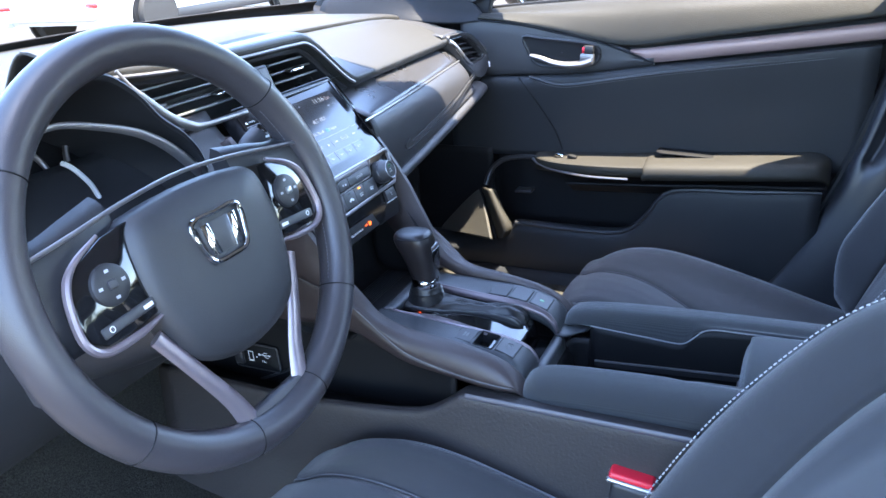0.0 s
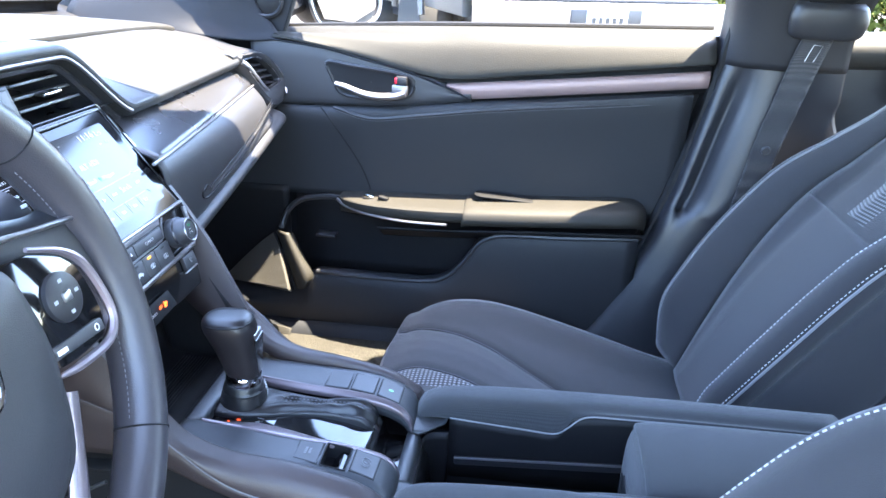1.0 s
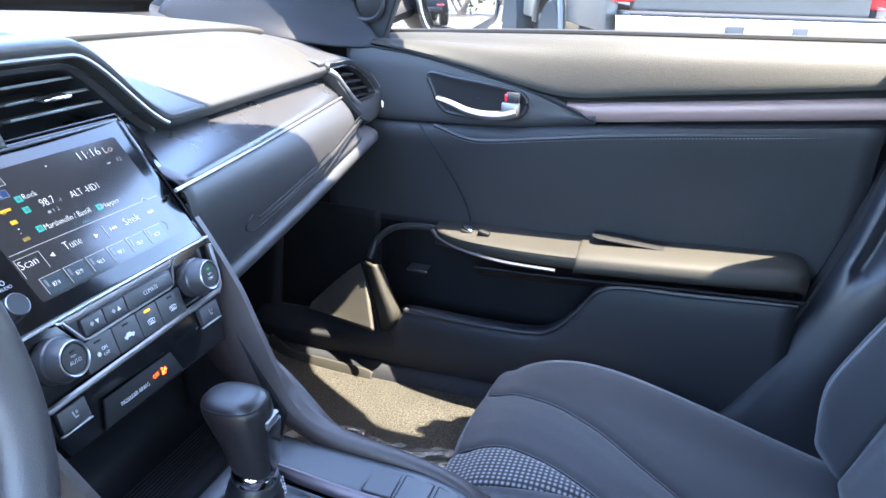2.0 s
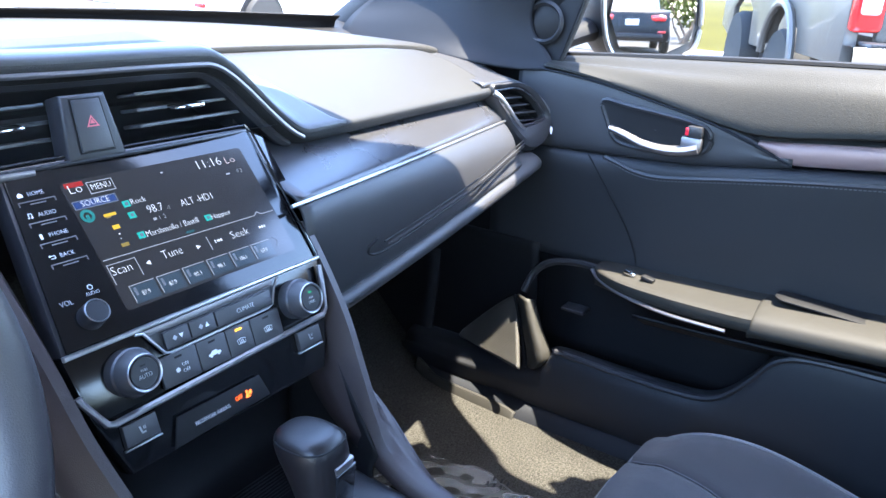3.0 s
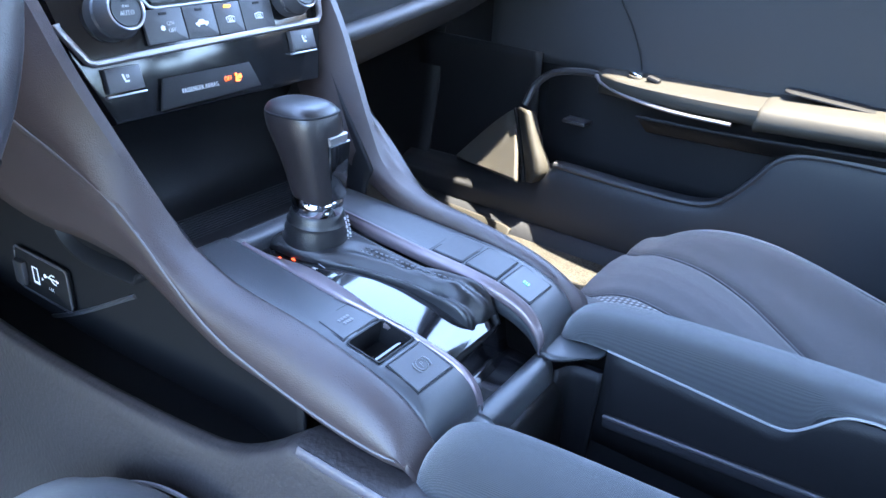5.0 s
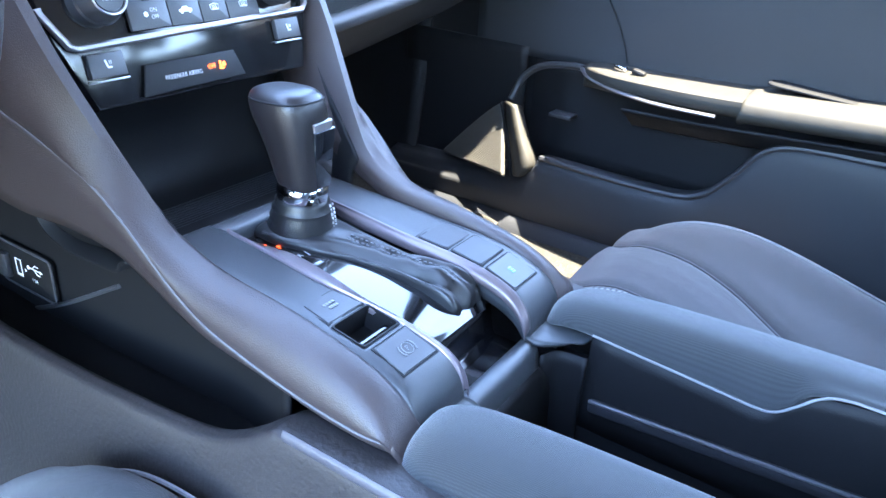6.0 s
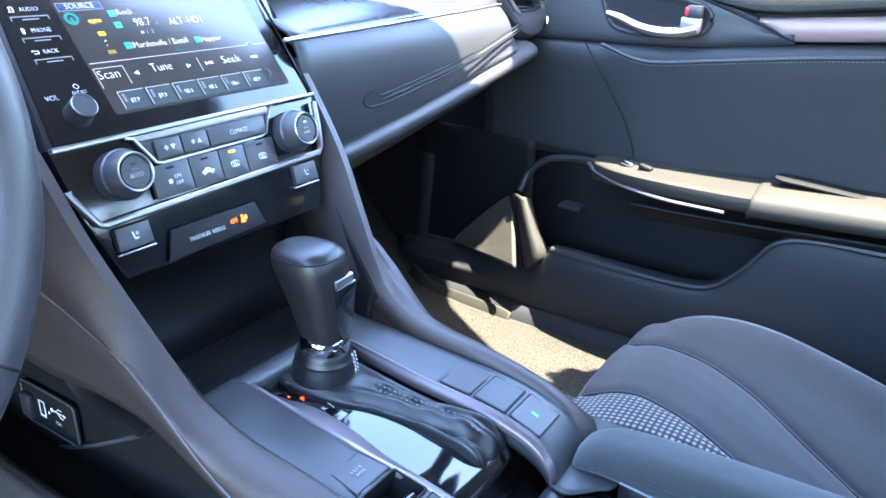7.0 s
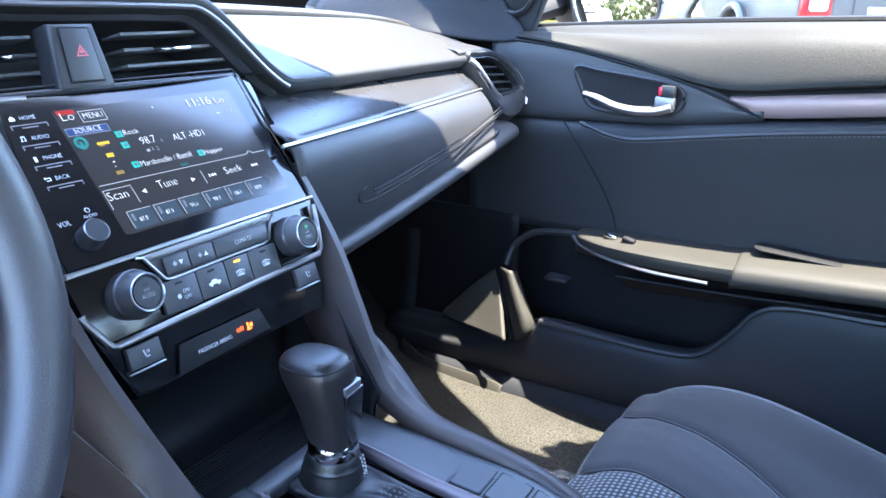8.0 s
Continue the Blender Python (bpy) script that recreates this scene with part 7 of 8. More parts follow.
# ---- seats ----
def build_seat(name, label, cx, yf, recline, inboard, bite_y, mesh=True):
    """A front seat: cushion, backrest, bolsters and seams. inboard: +1 or -1, the side of the console."""
    d = thing(name, label, "car seat", "front seats", at=(cx, bite_y, 0.26))
    inv = Matrix.Translation((-cx, -bite_y, -0.26))

    def p(nm, bm, mat, lab="", **k):
        bmesh.ops.transform(bm, matrix=inv, verts=bm.verts)
        return part(nm, bm, mat, d, lab, **k)

    lift = -0.011 if mesh else 0.036
    hw, L = 0.218, yf - bite_y + 0.04
    front = spline([(0.0, 0.30), (-0.004, 0.37), (0.016, 0.384), (0.050, 0.402), (0.10, 0.412), (0.155, 0.411), (0.22, 0.398), (0.33, 0.368), (0.44, 0.335), (L, 0.31)], 200)
    fl = np.concatenate([[0], np.cumsum(np.linalg.norm(np.diff(front, axis=0), axis=1))])
    fl /= fl[-1]

    def S(u, v):
        a, z = np.interp(v, fl, front[:, 0]), np.interp(v, fl, front[:, 1])
        k = smooth01((v - 0.10) / 0.2)
        au = abs(u)
        z += 0.006 * k * smooth01((au - 0.45) / 0.35) - 0.004 * (1 - au ** 2) * k
        x = hw * min(au, 1.0)
        if au > 0.86:
            e = (au - 0.86) / 0.14
            z -= 0.022 * min(e, 1) ** 2
        if au > 1:
            z -= (au - 1) * 0.42
            x += 0.018 * math.sin(min(1, (au - 1) * 3) * math.pi)
        a += 0.025 * au ** 4
        return Vector((cx + math.copysign(x, u), yf - a, z + lift))

    def N(F, u, v):
        e = 0.004
        n = (F(u + e, v) - F(u - e, v)).cross(F(u, v + e) - F(u, v - e))
        return n.normalized() if n.length else Vector((0, 0, 1))

    def panel(nm, F, u0, u1, v0, v1, mat, lab="", nu=24, nv=40, sgn=1, puff=0.004):
        rows = []
        for i in range(nv):
            t = i / (nv - 1)
            v = lerp(v0, v1, t)
            a, b = (u0(t), u1(t)) if callable(u0) else (u0, u1)
            r = []
            for j in range(nu):
                s = j / (nu - 1)
                u = lerp(a, b, s)
                wid = abs(b - a) * hw
                e = min(s, 1 - s) * wid
                dip = -0.005 * math.exp(-(e / 0.006) ** 2) + puff * min(1, e / 0.05)
                r.append(F(u, v) + N(F, u, v) * (sgn * dip))
            rows.append(r)
        p(nm, net(rows), mat, lab, thick=0.003)

    # which way is up for the normal of S
    sg = 1 if N(S, 0, 0.5).z > 0 else -1

    def u_out(v):
        return float(np.interp(v, (0, 0.12, 0.20, 0.31, 0.42, 0.52, 0.62, 1), (0.60, 0.56, 0.50, 0.38, 0.22, 0.04, -0.12, -0.14))) if mesh else lerp(0.60, 0.56, v)

    def u_in(v):
        return float(np.interp(v, (0, 0.10, 0.17, 0.24, 0.34, 0.46, 0.62, 1), (-0.24, -0.17, -0.12, -0.13, -0.25, -0.42, -0.42, -0.42))) if mesh else -lerp(0.60, 0.56, v)

    def u_low(v):
        return min(u_in(v) - 0.004, float(np.interp(v, (0, 0.15, 0.30, 0.46, 1), (-0.60, -0.52, -0.50, -0.42, -0.42)))) if mesh else u_in(v)

    panel("cushion_centre", S, u_in, u_out, 0.0, 1.0, SEATMID, "grey cloth cushion centre", sgn=sg)
    if mesh:
        panel("cushion_mesh", S, lambda t: u_low(t * 0.46), lambda t: u_in(t * 0.46), 0.0, 0.46, MESHCLOTH, "silver-dotted mesh cloth insert", 16, 40, sg, 0.002)
    for s in (-1, 1):
        panel("cushion_bolster", S, (lambda t: -1.0) if s < 0 else u_out, u_low if s < 0 else (lambda t: 1.0), 0.0, 1.0, SEAT, "black cloth bolster", 18, 40, sg)
        line = (lambda v: u_in(v)) if s < 0 else u_out
        p("cushion_seam", sweep([S(line(v), v) + Vector((0, 0, -0.0005)) for v in np.linspace(0.04, 0.95, 30)], 0.0009, 5, 60), DARKTHREAD)
        panel("cushion_side", S, lambda t, s=s: s * 1.0, lambda t, s=s: s * 1.36, 0.0, 1.0, SEAT, "", 10, 30, sg, 0.002)
        edge = [S(s * (0.90 if mesh else 0.985), v) + Vector((s * 0.002, 0, 0.0035)) for v in np.linspace(0.10, 0.98, 14)]
        p("piping", sweep(edge, 0.0017, 6, 60), PIPING)
        p("edge_stitching", stitches([q + Vector((-s * 0.009, 0, 0.0035)) for q in edge], 0.003, 0.0022, 0.0005), PIPING)
    # backrest
    up = Vector((0, -math.sin(radians(recline)), math.cos(radians(recline))))
    fw = Vector((0, math.cos(radians(recline)), math.sin(radians(recline))))
    base = Vector((cx, bite_y, 0.355))
    H = 0.60

    def B(u, v):
        h = H * v
        au = abs(u)
        w = lerp(0.195, 0.222, smooth01(v * 2.5)) - 0.050 * smooth01((v - 0.62) / 0.38)
        bol = 0.062 * smooth01((au - 0.42) / 0.42) * smooth01((v + 0.1) / 0.25) * (1 - 0.75 * smooth01((v - 0.55) / 0.4))
        f = 0.012 + 0.018 * math.sin(math.pi * min(1, v * 1.4)) + bol
        x = w * min(au, 1)
        if au > 0.86:
            f -= 0.03 * min(1, (au - 0.86) / 0.14) ** 2
        if au > 1:
            f -= (au - 1) * 0.36
            x += 0.016 * math.sin(min(1, (au - 1) * 2.5) * math.pi)
        if v > 0.92:
            f -= 0.09 * ((v - 0.92) / 0.08) ** 2
        return base + Vector((math.copysign(x, u), 0, 0)) + up * h + fw * f

    bg = 1 if N(B, 0, 0.5).dot(fw) > 0 else -1
    cen = (lambda t: lerp(0.50, 0.60, smooth01(t * 1.5)))
    panel("back_centre_lower", B, lambda t: -cen(t * 0.6), lambda t: cen(t * 0.6), 0.0, 0.60, SEATMID, "grey cloth backrest centre", sgn=bg)
    panel("back_centre_upper", B, lambda t: -cen(0.6 + t * 0.4), lambda t: cen(0.6 + t * 0.4), 0.60, 1.0, SEAT, "", sgn=bg)
    panel("back_mesh", B, lambda t: -0.22 + 0 * t, lambda t: 0.22 + 0 * t, 0.62, 0.90, MESHBACK, "silver-dotted mesh cloth insert", sgn=bg, puff=0.010)
    for s in (-1, 1):
        panel("back_bolster", B, lambda t, s=s: s * cen(t), lambda t, s=s: s * 1.0, 0.0, 1.0, SEAT, "black cloth back bolster", 18, 50, bg)
        panel("back_side", B, lambda t, s=s: s * 1.0, lambda t, s=s: s * 1.34, 0.0, 1.0, SEAT, "", 10, 40, bg, 0.002)
        edge = [B(s * (0.97 if s == inboard else 0.80), v) + fw * 0.006 for v in np.linspace(0.02, 0.96, 16)]
        p("back_piping", sweep(edge, 0.0019, 6, 60), PIPING)
        if s == inboard or not mesh:
            p("back_stitching", stitches([B(s * ((0.96 if mesh else 0.86) if s == inboard else 0.90), v) + fw * 0.0075 for v in np.linspace(0.03, 0.95, 16)], 0.0034, 0.0026, 0.0008), THREAD)
        if s == inboard and mesh:
            p("back_stitching", stitches([B(s * 0.82, v) + fw * 0.0075 for v in np.linspace(0.03, 0.95, 16)], 0.0034, 0.0026, 0.0008), THREAD)
    p("back_shell", patch([[base + Vector((x * w, 0, 0)) + up * (H * v) - fw * (0.055 - 0.02 * abs(x) ** 2) for x in (-1, -0.5, 0, 0.5, 1)] for v, w in ((-0.05, 0.2), (0.3, 0.235), (0.6, 0.235), (0.97, 0.18))], 16, 16), HARD, thick=0.006)
    # headrest on two posts
    hc = base + up * (H + 0.12) + fw * 0.015
    rows = []
    for y, k in ((-0.045, 0.75), (-0.03, 0.95), (0.0, 1.0), (0.035, 0.92), (0.048, 0.6)):
        rows.append([hc + Vector((x * k, 0, 0)) + up * (z * k) + fw * y for x, z in rounded(0.24, 0.16, 0.055, 8)])
    p("headrest", net([[tuple(q) for q in r] for r in rows], closed_v=True, caps=True), SEAT)
    for s in (-1, 1):
        p("headrest_post", sweep([base + Vector((s * 0.06, 0, 0)) + up * (H - 0.03), base + Vector((s * 0.06, 0, 0)) + up * (H + 0.07)], 0.006, 10), CHROME)
    # frame and rails under the cushion
    p("seat_frame", box(0.38, L - 0.14, 0.05, pose(cx, yf - L / 2 - 0.02, 0.278), 0.015), DARK)
    for s in (-1, 1):
        p("seat_rail", box(0.03, L + 0.02, 0.05, pose(cx + s * 0.16, yf - L / 2 - 0.02, 0.274), 0.005), HARD)
    return d


MESHBACK = cloth("mesh_cloth_back", (0.016, 0.016, 0.018), (0.30, 0.30, 0.31), 75, 0.8, ("X", "Z"))
MESHCLOTH = cloth("mesh_cloth", (0.018, 0.018, 0.020), (0.34, 0.34, 0.35), 46, 0.8)
build_seat("passenger_seat", "black and grey cloth passenger seat with pale stitching", 0.408, -0.165, 32, -1, -0.665)
build_seat("driver_seat", "black cloth driver seat with pale stitching on its bolster", -0.372, -0.015, 33, 1, -0.468, False)

# seat belt on the centre pillar
bl = thing("seat_belt", "grey-black seat belt hanging from the centre pillar", "seat belt", at=(0.65, -0.80, 0.93))
wb = []
for x, ya, yb, z in ((0.652, -0.806, -0.856, 0.935), (0.668, -0.793, -0.842, 0.868), (0.672, -0.779, -0.826, 0.80), (0.672, -0.762, -0.808, 0.725), (0.670, -0.746, -0.790, 0.631), (0.664, -0.722, -0.766, 0.48), (0.660, -0.70, -0.744, 0.31)):
    wb.append([(x - 0.65, lerp(ya, yb, t) + 0.80, z - 0.93 + 0.002 * math.sin(t * 3)) for t in (0, 0.33, 0.66, 1)])
part("webbing", patch(wb, 40, 10), BELT, bl, "ribbed grey webbing", thick=0.0016)
gl = []
for z, k, x in ((-0.022, 0.80, 0.0), (-0.016, 0.98, -0.004), (0.004, 1.06, -0.008), (0.022, 1.0, -0.008), (0.030, 0.90, -0.002)):
    gl.append([(0.006 + x + px, -0.030 + py * k, z) for px, py in spline([(0.022, -0.050), (0.0, -0.056), (-0.016, -0.040), (-0.020, 0.0), (-0.016, 0.040), (0.0, 0.052), (0.022, 0.046)], 30)])
part("guide_loop", patch(gl, 24, 30), HARD, bl, "rounded belt guide", thick=0.006)
part("guide_cover", box(0.045, 0.088, 0.085, pose(0.004, -0.034, 0.072, 0, -10), 0.02, 4), HARD, bl)
part("belt_button", lathe([(0.0085, 0), (0.0080, 0.003), (0.006, 0.0045), (0.001, 0.0040)], 24, frame_on((0.0185, 0.018, -0.215), (0, -1, 0.1), (-0.1, 0.1, 1))), BUTTON, bl, "round grey stop button")
part("belt_label", sweep([(0.012, y, z) for y, z in ((-0.012, -0.062), (-0.022, -0.035), (-0.036, -0.036), (-0.026, -0.062))], 0.0007, 5), PRINT, bl)

buckle = thing("belt_buckle", "black belt buckle with a red release key", "belt buckle", at=(-0.150, -0.417, 0.457))
part("body", box(0.034, 0.060, 0.075, pose(0, -0.004, -0.036, 6), 0.007, 3), HARD, buckle)
part("stem", box(0.018, 0.03, 0.14, pose(0, -0.02, -0.11, 10), 0.005), HARD, buckle)
part("key_frame", box(0.030, 0.056, 0.006, pose(0, 0, 0.001, 6), 0.003, 3), SATIN, buckle)
part("release_key", box(0.024, 0.050, 0.014, pose(0, 0.001, 0.003, 6), 0.004, 3), RED, buckle, "bright red release key")


# ---- outside: parked vehicles, verge, trees ----
def wheel_parts(parent, x, y, r, w, name="wheel", turn=0):
    t = part("wheel", lathe([(r * 0.62, -w / 2), (r * 0.93, -w / 2), (r, -w * 0.32), (r, w * 0.32), (r * 0.93, w / 2), (r * 0.62, w / 2)], 32, pose(x, y, r, 90)), TYRE, parent)
    part("rim", lathe([(r * 0.62, -w * 0.44), (r * 0.58, -w * 0.30), (r * 0.18, -w * 0.20), (0.001, -w * 0.24)], 28, pose(x, y, r, 90, 0, 180 if y > 0 else 0)), SATIN, t)
    for k in range(6):
        a = k * math.tau / 6
        part("spoke", box(r * 0.50, 0.03, 0.03, pose(x + r * 0.36 * math.cos(a), y + (w * 0.40 if y > 0 else -w * 0.40), r + r * 0.36 * math.sin(a), 0, -math.degrees(a)), 0.006), SATIN, t)
    return t


def build_pickup():
    """A pickup that stands with its tail towards the car. x runs forwards from its tail, y to its left."""
    d = thing("pickup_truck", "dusty grey pickup truck with a chrome rear bumper", "pickup truck")
    d.matrix_world = pose(4.28, 0.10, 0, 0, 0, 25) @ pose(0, -0.92, 0)

    def p(n, bm, mat, label="", parent=None):
        return part(n, bm, mat, parent or d, label)

    for s in (-1, 1):
        side = [(0.06, 0.60), (0.90, 0.60), (0.94, 0.73), (1.08, 0.86), (1.30, 0.90), (1.52, 0.86), (1.66, 0.73), (1.70, 0.60), (1.74, 0.60), (1.74, 1.36), (0.06, 1.36)]
        p("bed_side", prism(side, 0.08, frame_on((0, s * 0.92 + (0.0 if s < 0 else -0.08) + (0.08 if s < 0 else 0.08) * (1 if s < 0 else 1), 0), (1, 0, 0), (0, 0, 1)), 0.02), GREYPAINT)
        p("arch_lip", sweep([(1.30 + 0.40 * math.cos(a), s * 0.94, 0.50 + 0.40 * math.sin(a)) for a in np.linspace(0.1, math.pi - 0.1, 24)], 0.028, 8), GREYPAINT)
        p("arch_liner", box(0.82, 0.30, 0.50, pose(1.30, s * 0.52, 0.74), 0.05), DARK)
        p("bed_front", box(0.40, 0.06, 0.76, pose(1.92, s * 0.72, 0.98), 0.02), GREYPAINT)
        p("tail_lamp", box(0.10, 0.16, 0.40, pose(0.05, s * 0.83, 0.985), 0.03, 3), LAMPRED, "red tail lamp")
        p("reverse_lamp", box(0.09, 0.10, 0.16, pose(0.025, s * 0.83, 0.955), 0.02, 3), LAMPCLEAR)
        wheel_parts(d, 1.30, s * 0.80, 0.37, 0.26)
        wheel_parts(d, 3.50, s * 0.64, 0.39, 0.26)
        p("cab_side", prism([(2.08, 0.50), (3.05, 0.50), (3.1, 0.80), (3.5, 0.97), (3.9, 0.8), (3.95, 0.50), (4.4, 0.6), (4.4, 1.15), (3.25, 1.28), (2.8, 1.80), (2.2, 1.82), (2.08, 1.3)], 0.06, frame_on((0, s * 0.70 + 0.03, 0), (1, 0, 0), (0, 0, 1)), 0.02), GREYPAINT)
        p("side_window", prism([(2.2, 1.30), (3.15, 1.30), (2.78, 1.72), (2.28, 1.74)], 0.07, frame_on((0, s * 0.71 + 0.035, 0), (1, 0, 0), (0, 0, 1))), DARKGLASS)
    p("bed_floor", box(2.0, 1.42, 0.08, pose(1.05, 0, 0.72), 0.01), HARD)
    gate = p("tailgate", box(0.09, 1.54, 0.62, pose(0.05, 0, 1.04), 0.03, 3), GREYPAINT, "grey tailgate")
    part("gate_panel", box(0.02, 1.30, 0.34, pose(0.0, 0, 1.02), 0.03, 3), GREYPAINT, gate)
    part("gate_handle", box(0.03, 0.26, 0.09, pose(-0.005, 0, 1.22), 0.02), HARD, gate)
    part("gate_emblem", box(0.012, 0.36, 0.05, pose(-0.006, 0.40, 0.88), 0.004), SATIN, gate, "pale lettering bar")
    bump = p("rear_bumper", patch([[(x, y, z) for x, z in ((0.05, 0.72), (-0.14, 0.72), (-0.17, 0.69), (-0.16, 0.52), (-0.12, 0.48), (0.05, 0.48))] for y in (-0.93, -0.6, -0.27, 0.27, 0.6, 0.93)], 30, 16), CHROME, "chrome rear bumper")
    part("step_pad", box(0.20, 1.70, 0.02, pose(-0.06, 0, 0.73), 0.008), HARD, bump)
    part("bumper_recess", box(0.05, 0.52, 0.16, pose(-0.155, 0, 0.60), 0.01), HARD, bump)
    pl = part("plate", box(0.012, 0.30, 0.15, pose(-0.184, 0, 0.61), 0.004), PLATE, bump, "pale number plate")
    for k in range(5):
        part("plate_bar", box(0.004, 0.028, 0.06, pose(-0.192, -0.10 + 0.05 * k, 0.60)), HARD, pl)
    p("chassis", box(3.9, 1.2, 0.22, pose(2.25, 0, 0.46), 0.03), HARD)
    p("cab_back", box(0.06, 1.40, 1.1, pose(2.10, 0, 1.15), 0.03), GREYPAINT)
    p("rear_window", box(0.02, 1.35, 0.38, pose(2.06, 0, 1.52), 0.02), DARKGLASS)
    p("cab_roof", box(0.7, 1.36, 0.06, pose(2.5, 0, 1.82), 0.03), GREYPAINT)
    p("bonnet", box(1.2, 1.40, 0.10, pose(3.85, 0, 1.18), 0.04), GREYPAINT)
    p("windscreen", prism([(-0.66, 0), (0.66, 0), (0.6, 0.76), (-0.6, 0.76)], 0.01, frame_on((3.25, 0, 1.28), (0, 1, 0), (-0.55, 0, 0.52))), DARKGLASS)
    return d


def build_sedan(name, label, paint, m):
    """A saloon car. x runs forwards from its tail, y to its left."""
    d = thing(name, label, "car")
    d.matrix_world = m

    def p(n, bm, mat, lab="", parent=None):
        return part(n, bm, mat, parent or d, lab)

    body = []
    for y, k in ((-0.87, 0.02), (-0.91, 0.40), (-0.90, 0.90), (-0.86, 1.0), (-0.45, 1.02), (0, 1.03), (0.45, 1.02), (0.86, 1.0), (0.90, 0.90), (0.91, 0.40), (0.87, 0.02)):
        e = 0.16 * (abs(y) / 0.9) ** 4
        body.append([(x, y, 0.28 + (z - 0.28) * k) for x, z in ((0.10 + e, 0.30), (0.0 + e, 0.50), (0.02 + e, 0.80), (0.12 + e, 1.00), (0.55, 1.03), (1.2, 0.99), (2.6, 0.97), (3.2, 0.96), (3.9, 0.88), (4.4 - e, 0.74), (4.55 - e, 0.50), (4.45 - e, 0.28))])
    p("body", patch(body, 50, 60), paint)
    cab = []
    for y, k in ((-0.80, 0.0), (-0.74, 0.55), (-0.60, 0.97), (0, 1.0), (0.60, 0.97), (0.74, 0.55), (0.80, 0.0)):
        cab.append([(lerp(1.9, x, 0.4 + 0.6 * k), y, 0.94 + (z - 0.94) * k) for x, z in ((0.55, 0.95), (0.95, 1.22), (1.35, 1.40), (1.9, 1.44), (2.4, 1.38), (2.9, 1.14), (3.3, 0.94))])
    p("cabin", patch(cab, 30, 30), DARKGLASS, "dark cabin glass")
    p("roof_skin", patch([[(x, y, z - 0.05 * (y / 0.6) ** 2 + 0.012) for y in (-0.6, -0.3, 0, 0.3, 0.6)] for x, z in ((1.10, 1.32), (1.4, 1.42), (1.9, 1.45), (2.35, 1.40))], 12, 12), paint)
    for s in (-1, 1):
        for x in (0.85, 3.65):
            p("wheel_arch", lathe([(0.375, -0.02), (0.375, 0.02), (0.315, 0.02)], 28, pose(x, s * 0.905, 0.33, 90)), DARK)
            wheel_parts(d, x, s * 0.885, 0.32, 0.20)
        p("tail_lamp", box(0.12, 0.36, 0.13, pose(0.06, s * 0.62, 0.84, 0, 0, s * 12), 0.03, 3), LAMPRED, "red tail lamp")
        p("head_lamp", box(0.20, 0.36, 0.12, pose(4.36, s * 0.62, 0.66, 0, 0, -s * 20), 0.03, 3), LAMPCLEAR)
        p("reflector", box(0.05, 0.22, 0.05, pose(0.06, s * 0.70, 0.52, 0, 0, s * 14), 0.01), LAMPRED, "red bumper reflector")
        p("sill", box(2.3, 0.06, 0.14, pose(2.25, s * 0.86, 0.30), 0.02), HARD)
    pl = p("plate", box(0.012, 0.32, 0.14, pose(-0.012, 0, 0.74), 0.004), PLATE)
    p("rear_bumper", box(0.10, 1.5, 0.14, pose(0.03, 0, 0.42), 0.04, 3), paint)
    return d


build_pickup()
build_sedan("white_car", "parked white saloon car in glaring sun", WHITEPAINT, pose(5.55, 7.7, 0, 0, 0, 2))
build_sedan("white_car", "parked white saloon car seen past the bonnet", WHITEPAINT, pose(-1.75, 6.1, 0, 0, 0, 2))
build_sedan("black_car", "black saloon car parked on the lot behind", BLACKPAINT, pose(3.35, -17.8, 0, 0, 0, -86))
build_sedan("tan_car", "dusty tan saloon car parked beyond the verge", TANPAINT, pose(34, 10.5, 0, 0, 0, 100))


def blob_cloud(bm, rng_, centre, r, n, size, flat=0.8):
    """Small leaf cards in clumps."""
    for _ in range(n):
        v = Vector((rng_.gauss(0, 1), rng_.gauss(0, 1), rng_.gauss(0, flat)))
        v = v.normalized() * r * rng_.uniform(0.45, 1.05)
        c = Vector(centre) + v
        a = Vector((rng_.uniform(-1, 1), rng_.uniform(-1, 1), rng_.uniform(-1, 1))).normalized() * size * rng_.uniform(0.6, 1.3)
        b = a.cross(Vector((rng_.uniform(-1, 1), rng_.uniform(-1, 1), rng_.uniform(-1, 1)))).normalized() * size * 0.5
        bm.faces.new([bm.verts.new(q) for q in (c - a, c + b, c + a, c - b)])


def build_bush(m, seed, label):
    rg = random.Random(seed)
    d = thing("bush", label, "bush")
    d.matrix_world = m
    bm = bmesh.new()
    for k in range(16):
        blob_cloud(bm, rg, (rg.uniform(-0.9, 0.9), rg.uniform(-0.9, 0.9), rg.uniform(0.35, 1.3)), rg.uniform(0.3, 0.55), 130, 0.06)
    part("foliage", bm, LEAF, d)
    for k in range(5):
        part("stem", sweep([(0.05 * k - 0.1, 0.04 * k - 0.1, 0), (rg.uniform(-0.3, 0.3), rg.uniform(-0.3, 0.3), 0.5), (rg.uniform(-0.7, 0.7), rg.uniform(-0.7, 0.7), 1.0)], lambda t: 0.03 * (1 - 0.7 * t), 6, 8), BARK, d)
    return d


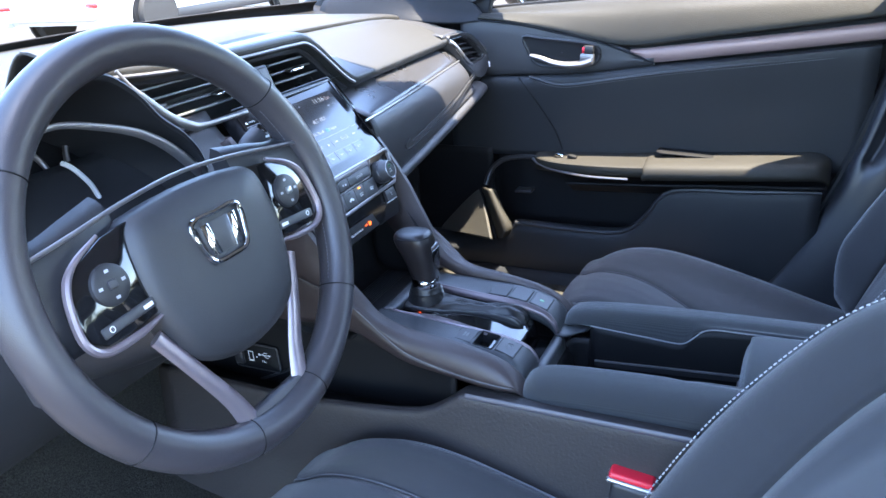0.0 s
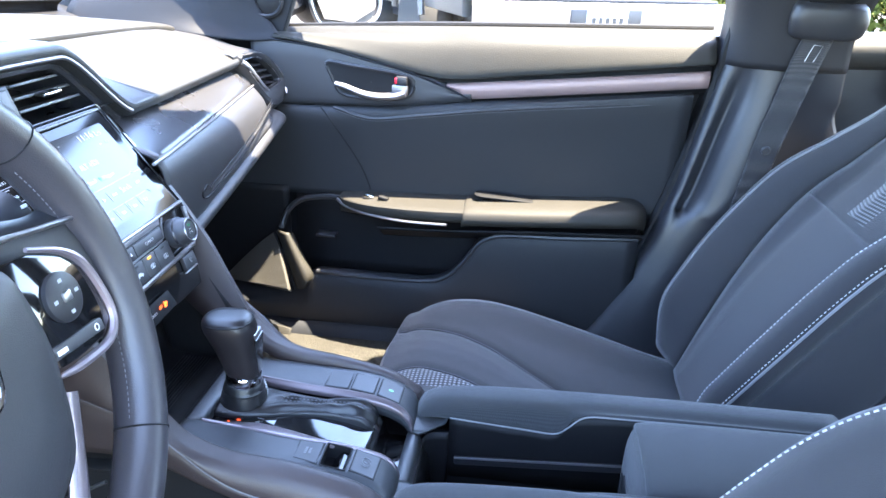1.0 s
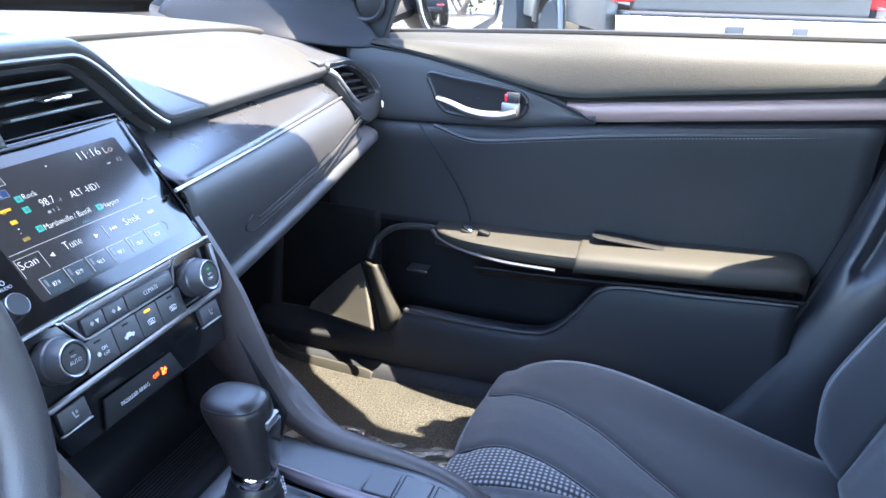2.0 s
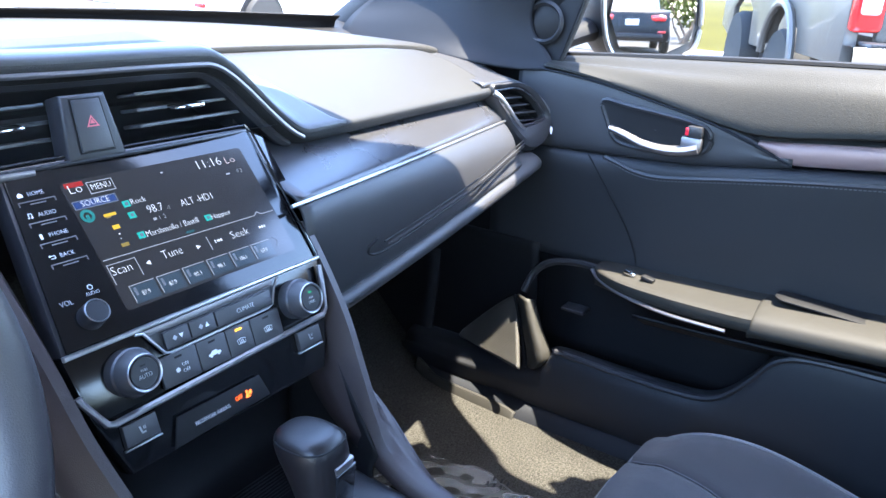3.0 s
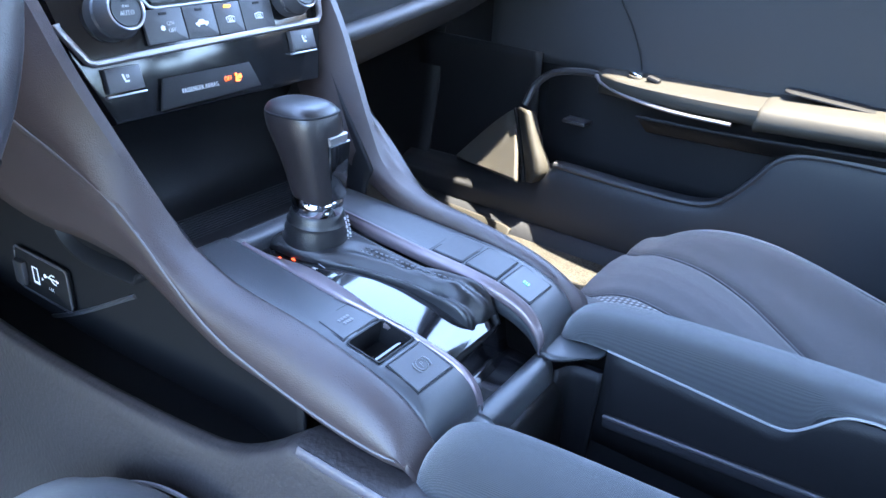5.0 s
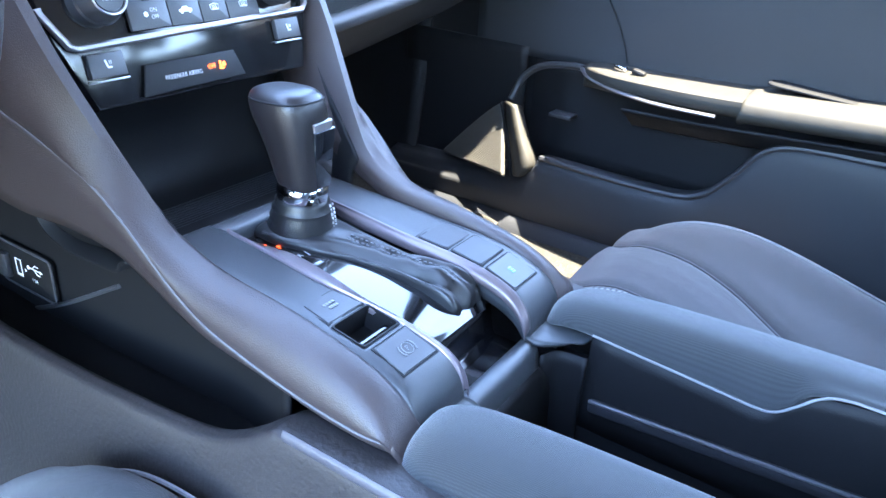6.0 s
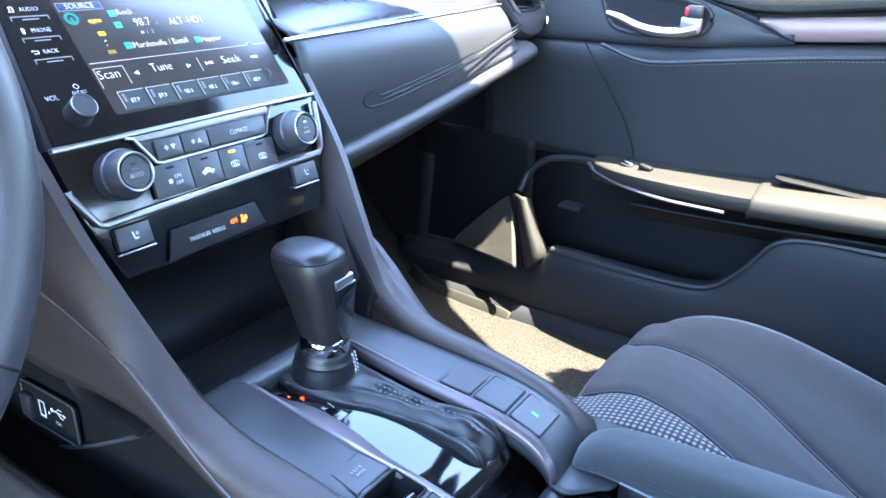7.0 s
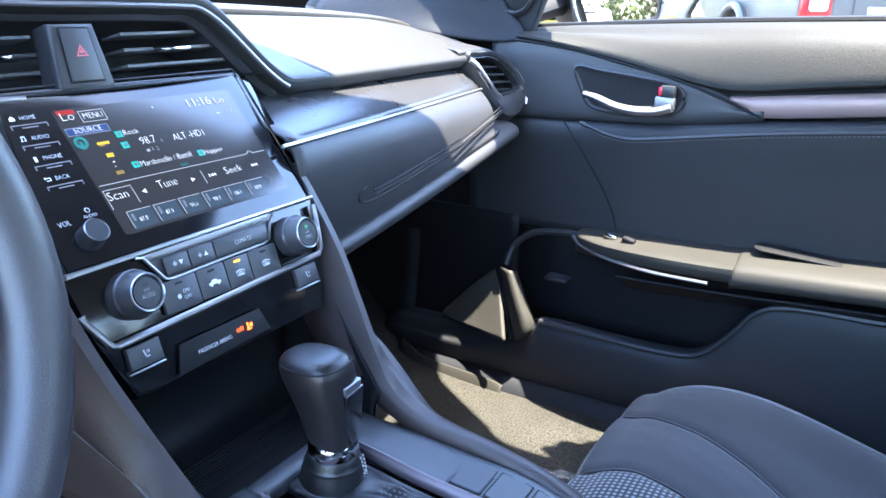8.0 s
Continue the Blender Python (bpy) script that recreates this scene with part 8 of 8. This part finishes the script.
def build_tree(m, seed, label):
    rg = random.Random(seed)
    d = thing("tree", label, "tree")
    d.matrix_world = m
    part("trunk", sweep([(0, 0, 0), (0.05, 0.02, 1.2), (0.0, 0.1, 2.6), (0.1, 0.1, 4.2)], lambda t: 0.17 * (1 - 0.75 * t), 8, 12), BARK, d)
    bm = bmesh.new()
    for k in range(22):
        a = rg.uniform(0, math.tau)
        rr = rg.uniform(0.2, 1.8)
        z = rg.uniform(2.2, 5.2)
        c = (rr * math.cos(a), rr * math.sin(a), z)
        if k < 9:
            part("limb", sweep([(0.03, 0.05, rg.uniform(1.5, 3.0)), (c[0] * 0.5, c[1] * 0.5, z - 0.5), c], lambda t: 0.06 * (1 - 0.8 * t), 6, 8), BARK, d)
        blob_cloud(bm, rg, c, rg.uniform(0.45, 0.85), 150, 0.10)
    part("crown", bm, LEAF, d)
    return d


for k, (x, y) in enumerate(((9.6, -3.4), (10.4, -5.2), (9.2, -6.8), (11.5, -2.2), (10.2, -4.2))):
    build_bush(pose(x, y, 0, 0, 0, 40 * k) @ Matrix.Diagonal((1.2, 1.2, 1.1, 1)), 20 + k, "sunlit yellow-green bush beside the lot")
for k, (x, y) in enumerate(((1.0, -25.5), (3.4, -27.0), (6.2, -25.8), (8.6, -26.5))):
    build_bush(pose(x, y, 0, 0, 0, 55 * k) @ Matrix.Diagonal((1.7, 1.5, 1.9 + 0.2 * (k % 2), 1)), 60 + k, "tall leafy shrub behind the parked cars")
for k, (x, y) in enumerate(((1.2, -30), (6.5, -33), (40, 22), (48, 8), (46, 18), (5, 30))):
    build_tree(pose(x, y, 0, 0, 0, 70 * k) @ Matrix.Diagonal((1.4, 1.4, 1.4, 1)), 40 + k, "leafy green tree at the edge of the lot")

# grass verge beyond the pickup
rg = random.Random(9)
verge = bmesh.new()
for _ in range(24000):
    x, y = rg.uniform(11, 40), rg.uniform(0.8, 24)
    h = rg.uniform(0.006, 0.018)
    a = rg.uniform(0, math.tau)
    dx, dy = 0.035 * math.cos(a), 0.035 * math.sin(a)
    verge.faces.new([verge.verts.new(q) for q in ((x - dx, y - dy, 0.06), (x + dx, y + dy, 0.06), (x + rg.uniform(-0.05, 0.05), y + rg.uniform(-0.05, 0.05), 0.06 + h))])
tagged(part("grass", verge, GRASSM), "dry sunlit grass of a verge", "grass", kind="stuff")
tagged(part("verge", prism([(10.8, 0.3), (60, 0.3), (60, 40), (10.8, 26)], 0.07, pose(0, 0, 0.002), 0.02), GRASSM), "low grassy verge beside the lot", "verge", kind="structure")
tagged(part("kerb", prism([(10.64, 0.15), (10.8, 0.15), (10.8, 17.1), (10.64, 17.1)], 0.13, pose(0, 0, 0.001), 0.02), STUCCO), "pale concrete kerb of the verge", "kerb", kind="structure")
wallb = thing("building", "pale low building beyond the parked cars", "building", at=(-2, 34, 0))
part("wall", box(40, 6, 4.5, pose(0, 0, 2.25), 0.05), STUCCO, wallb)
part("roof", box(41, 7, 0.3, pose(0, 0, 4.65), 0.05), SATIN, wallb)
for k in range(9):
    part("window", box(2.4, 0.1, 1.6, pose(-16 + 4 * k, -3.04, 1.8), 0.02), DARKGLASS, wallb)
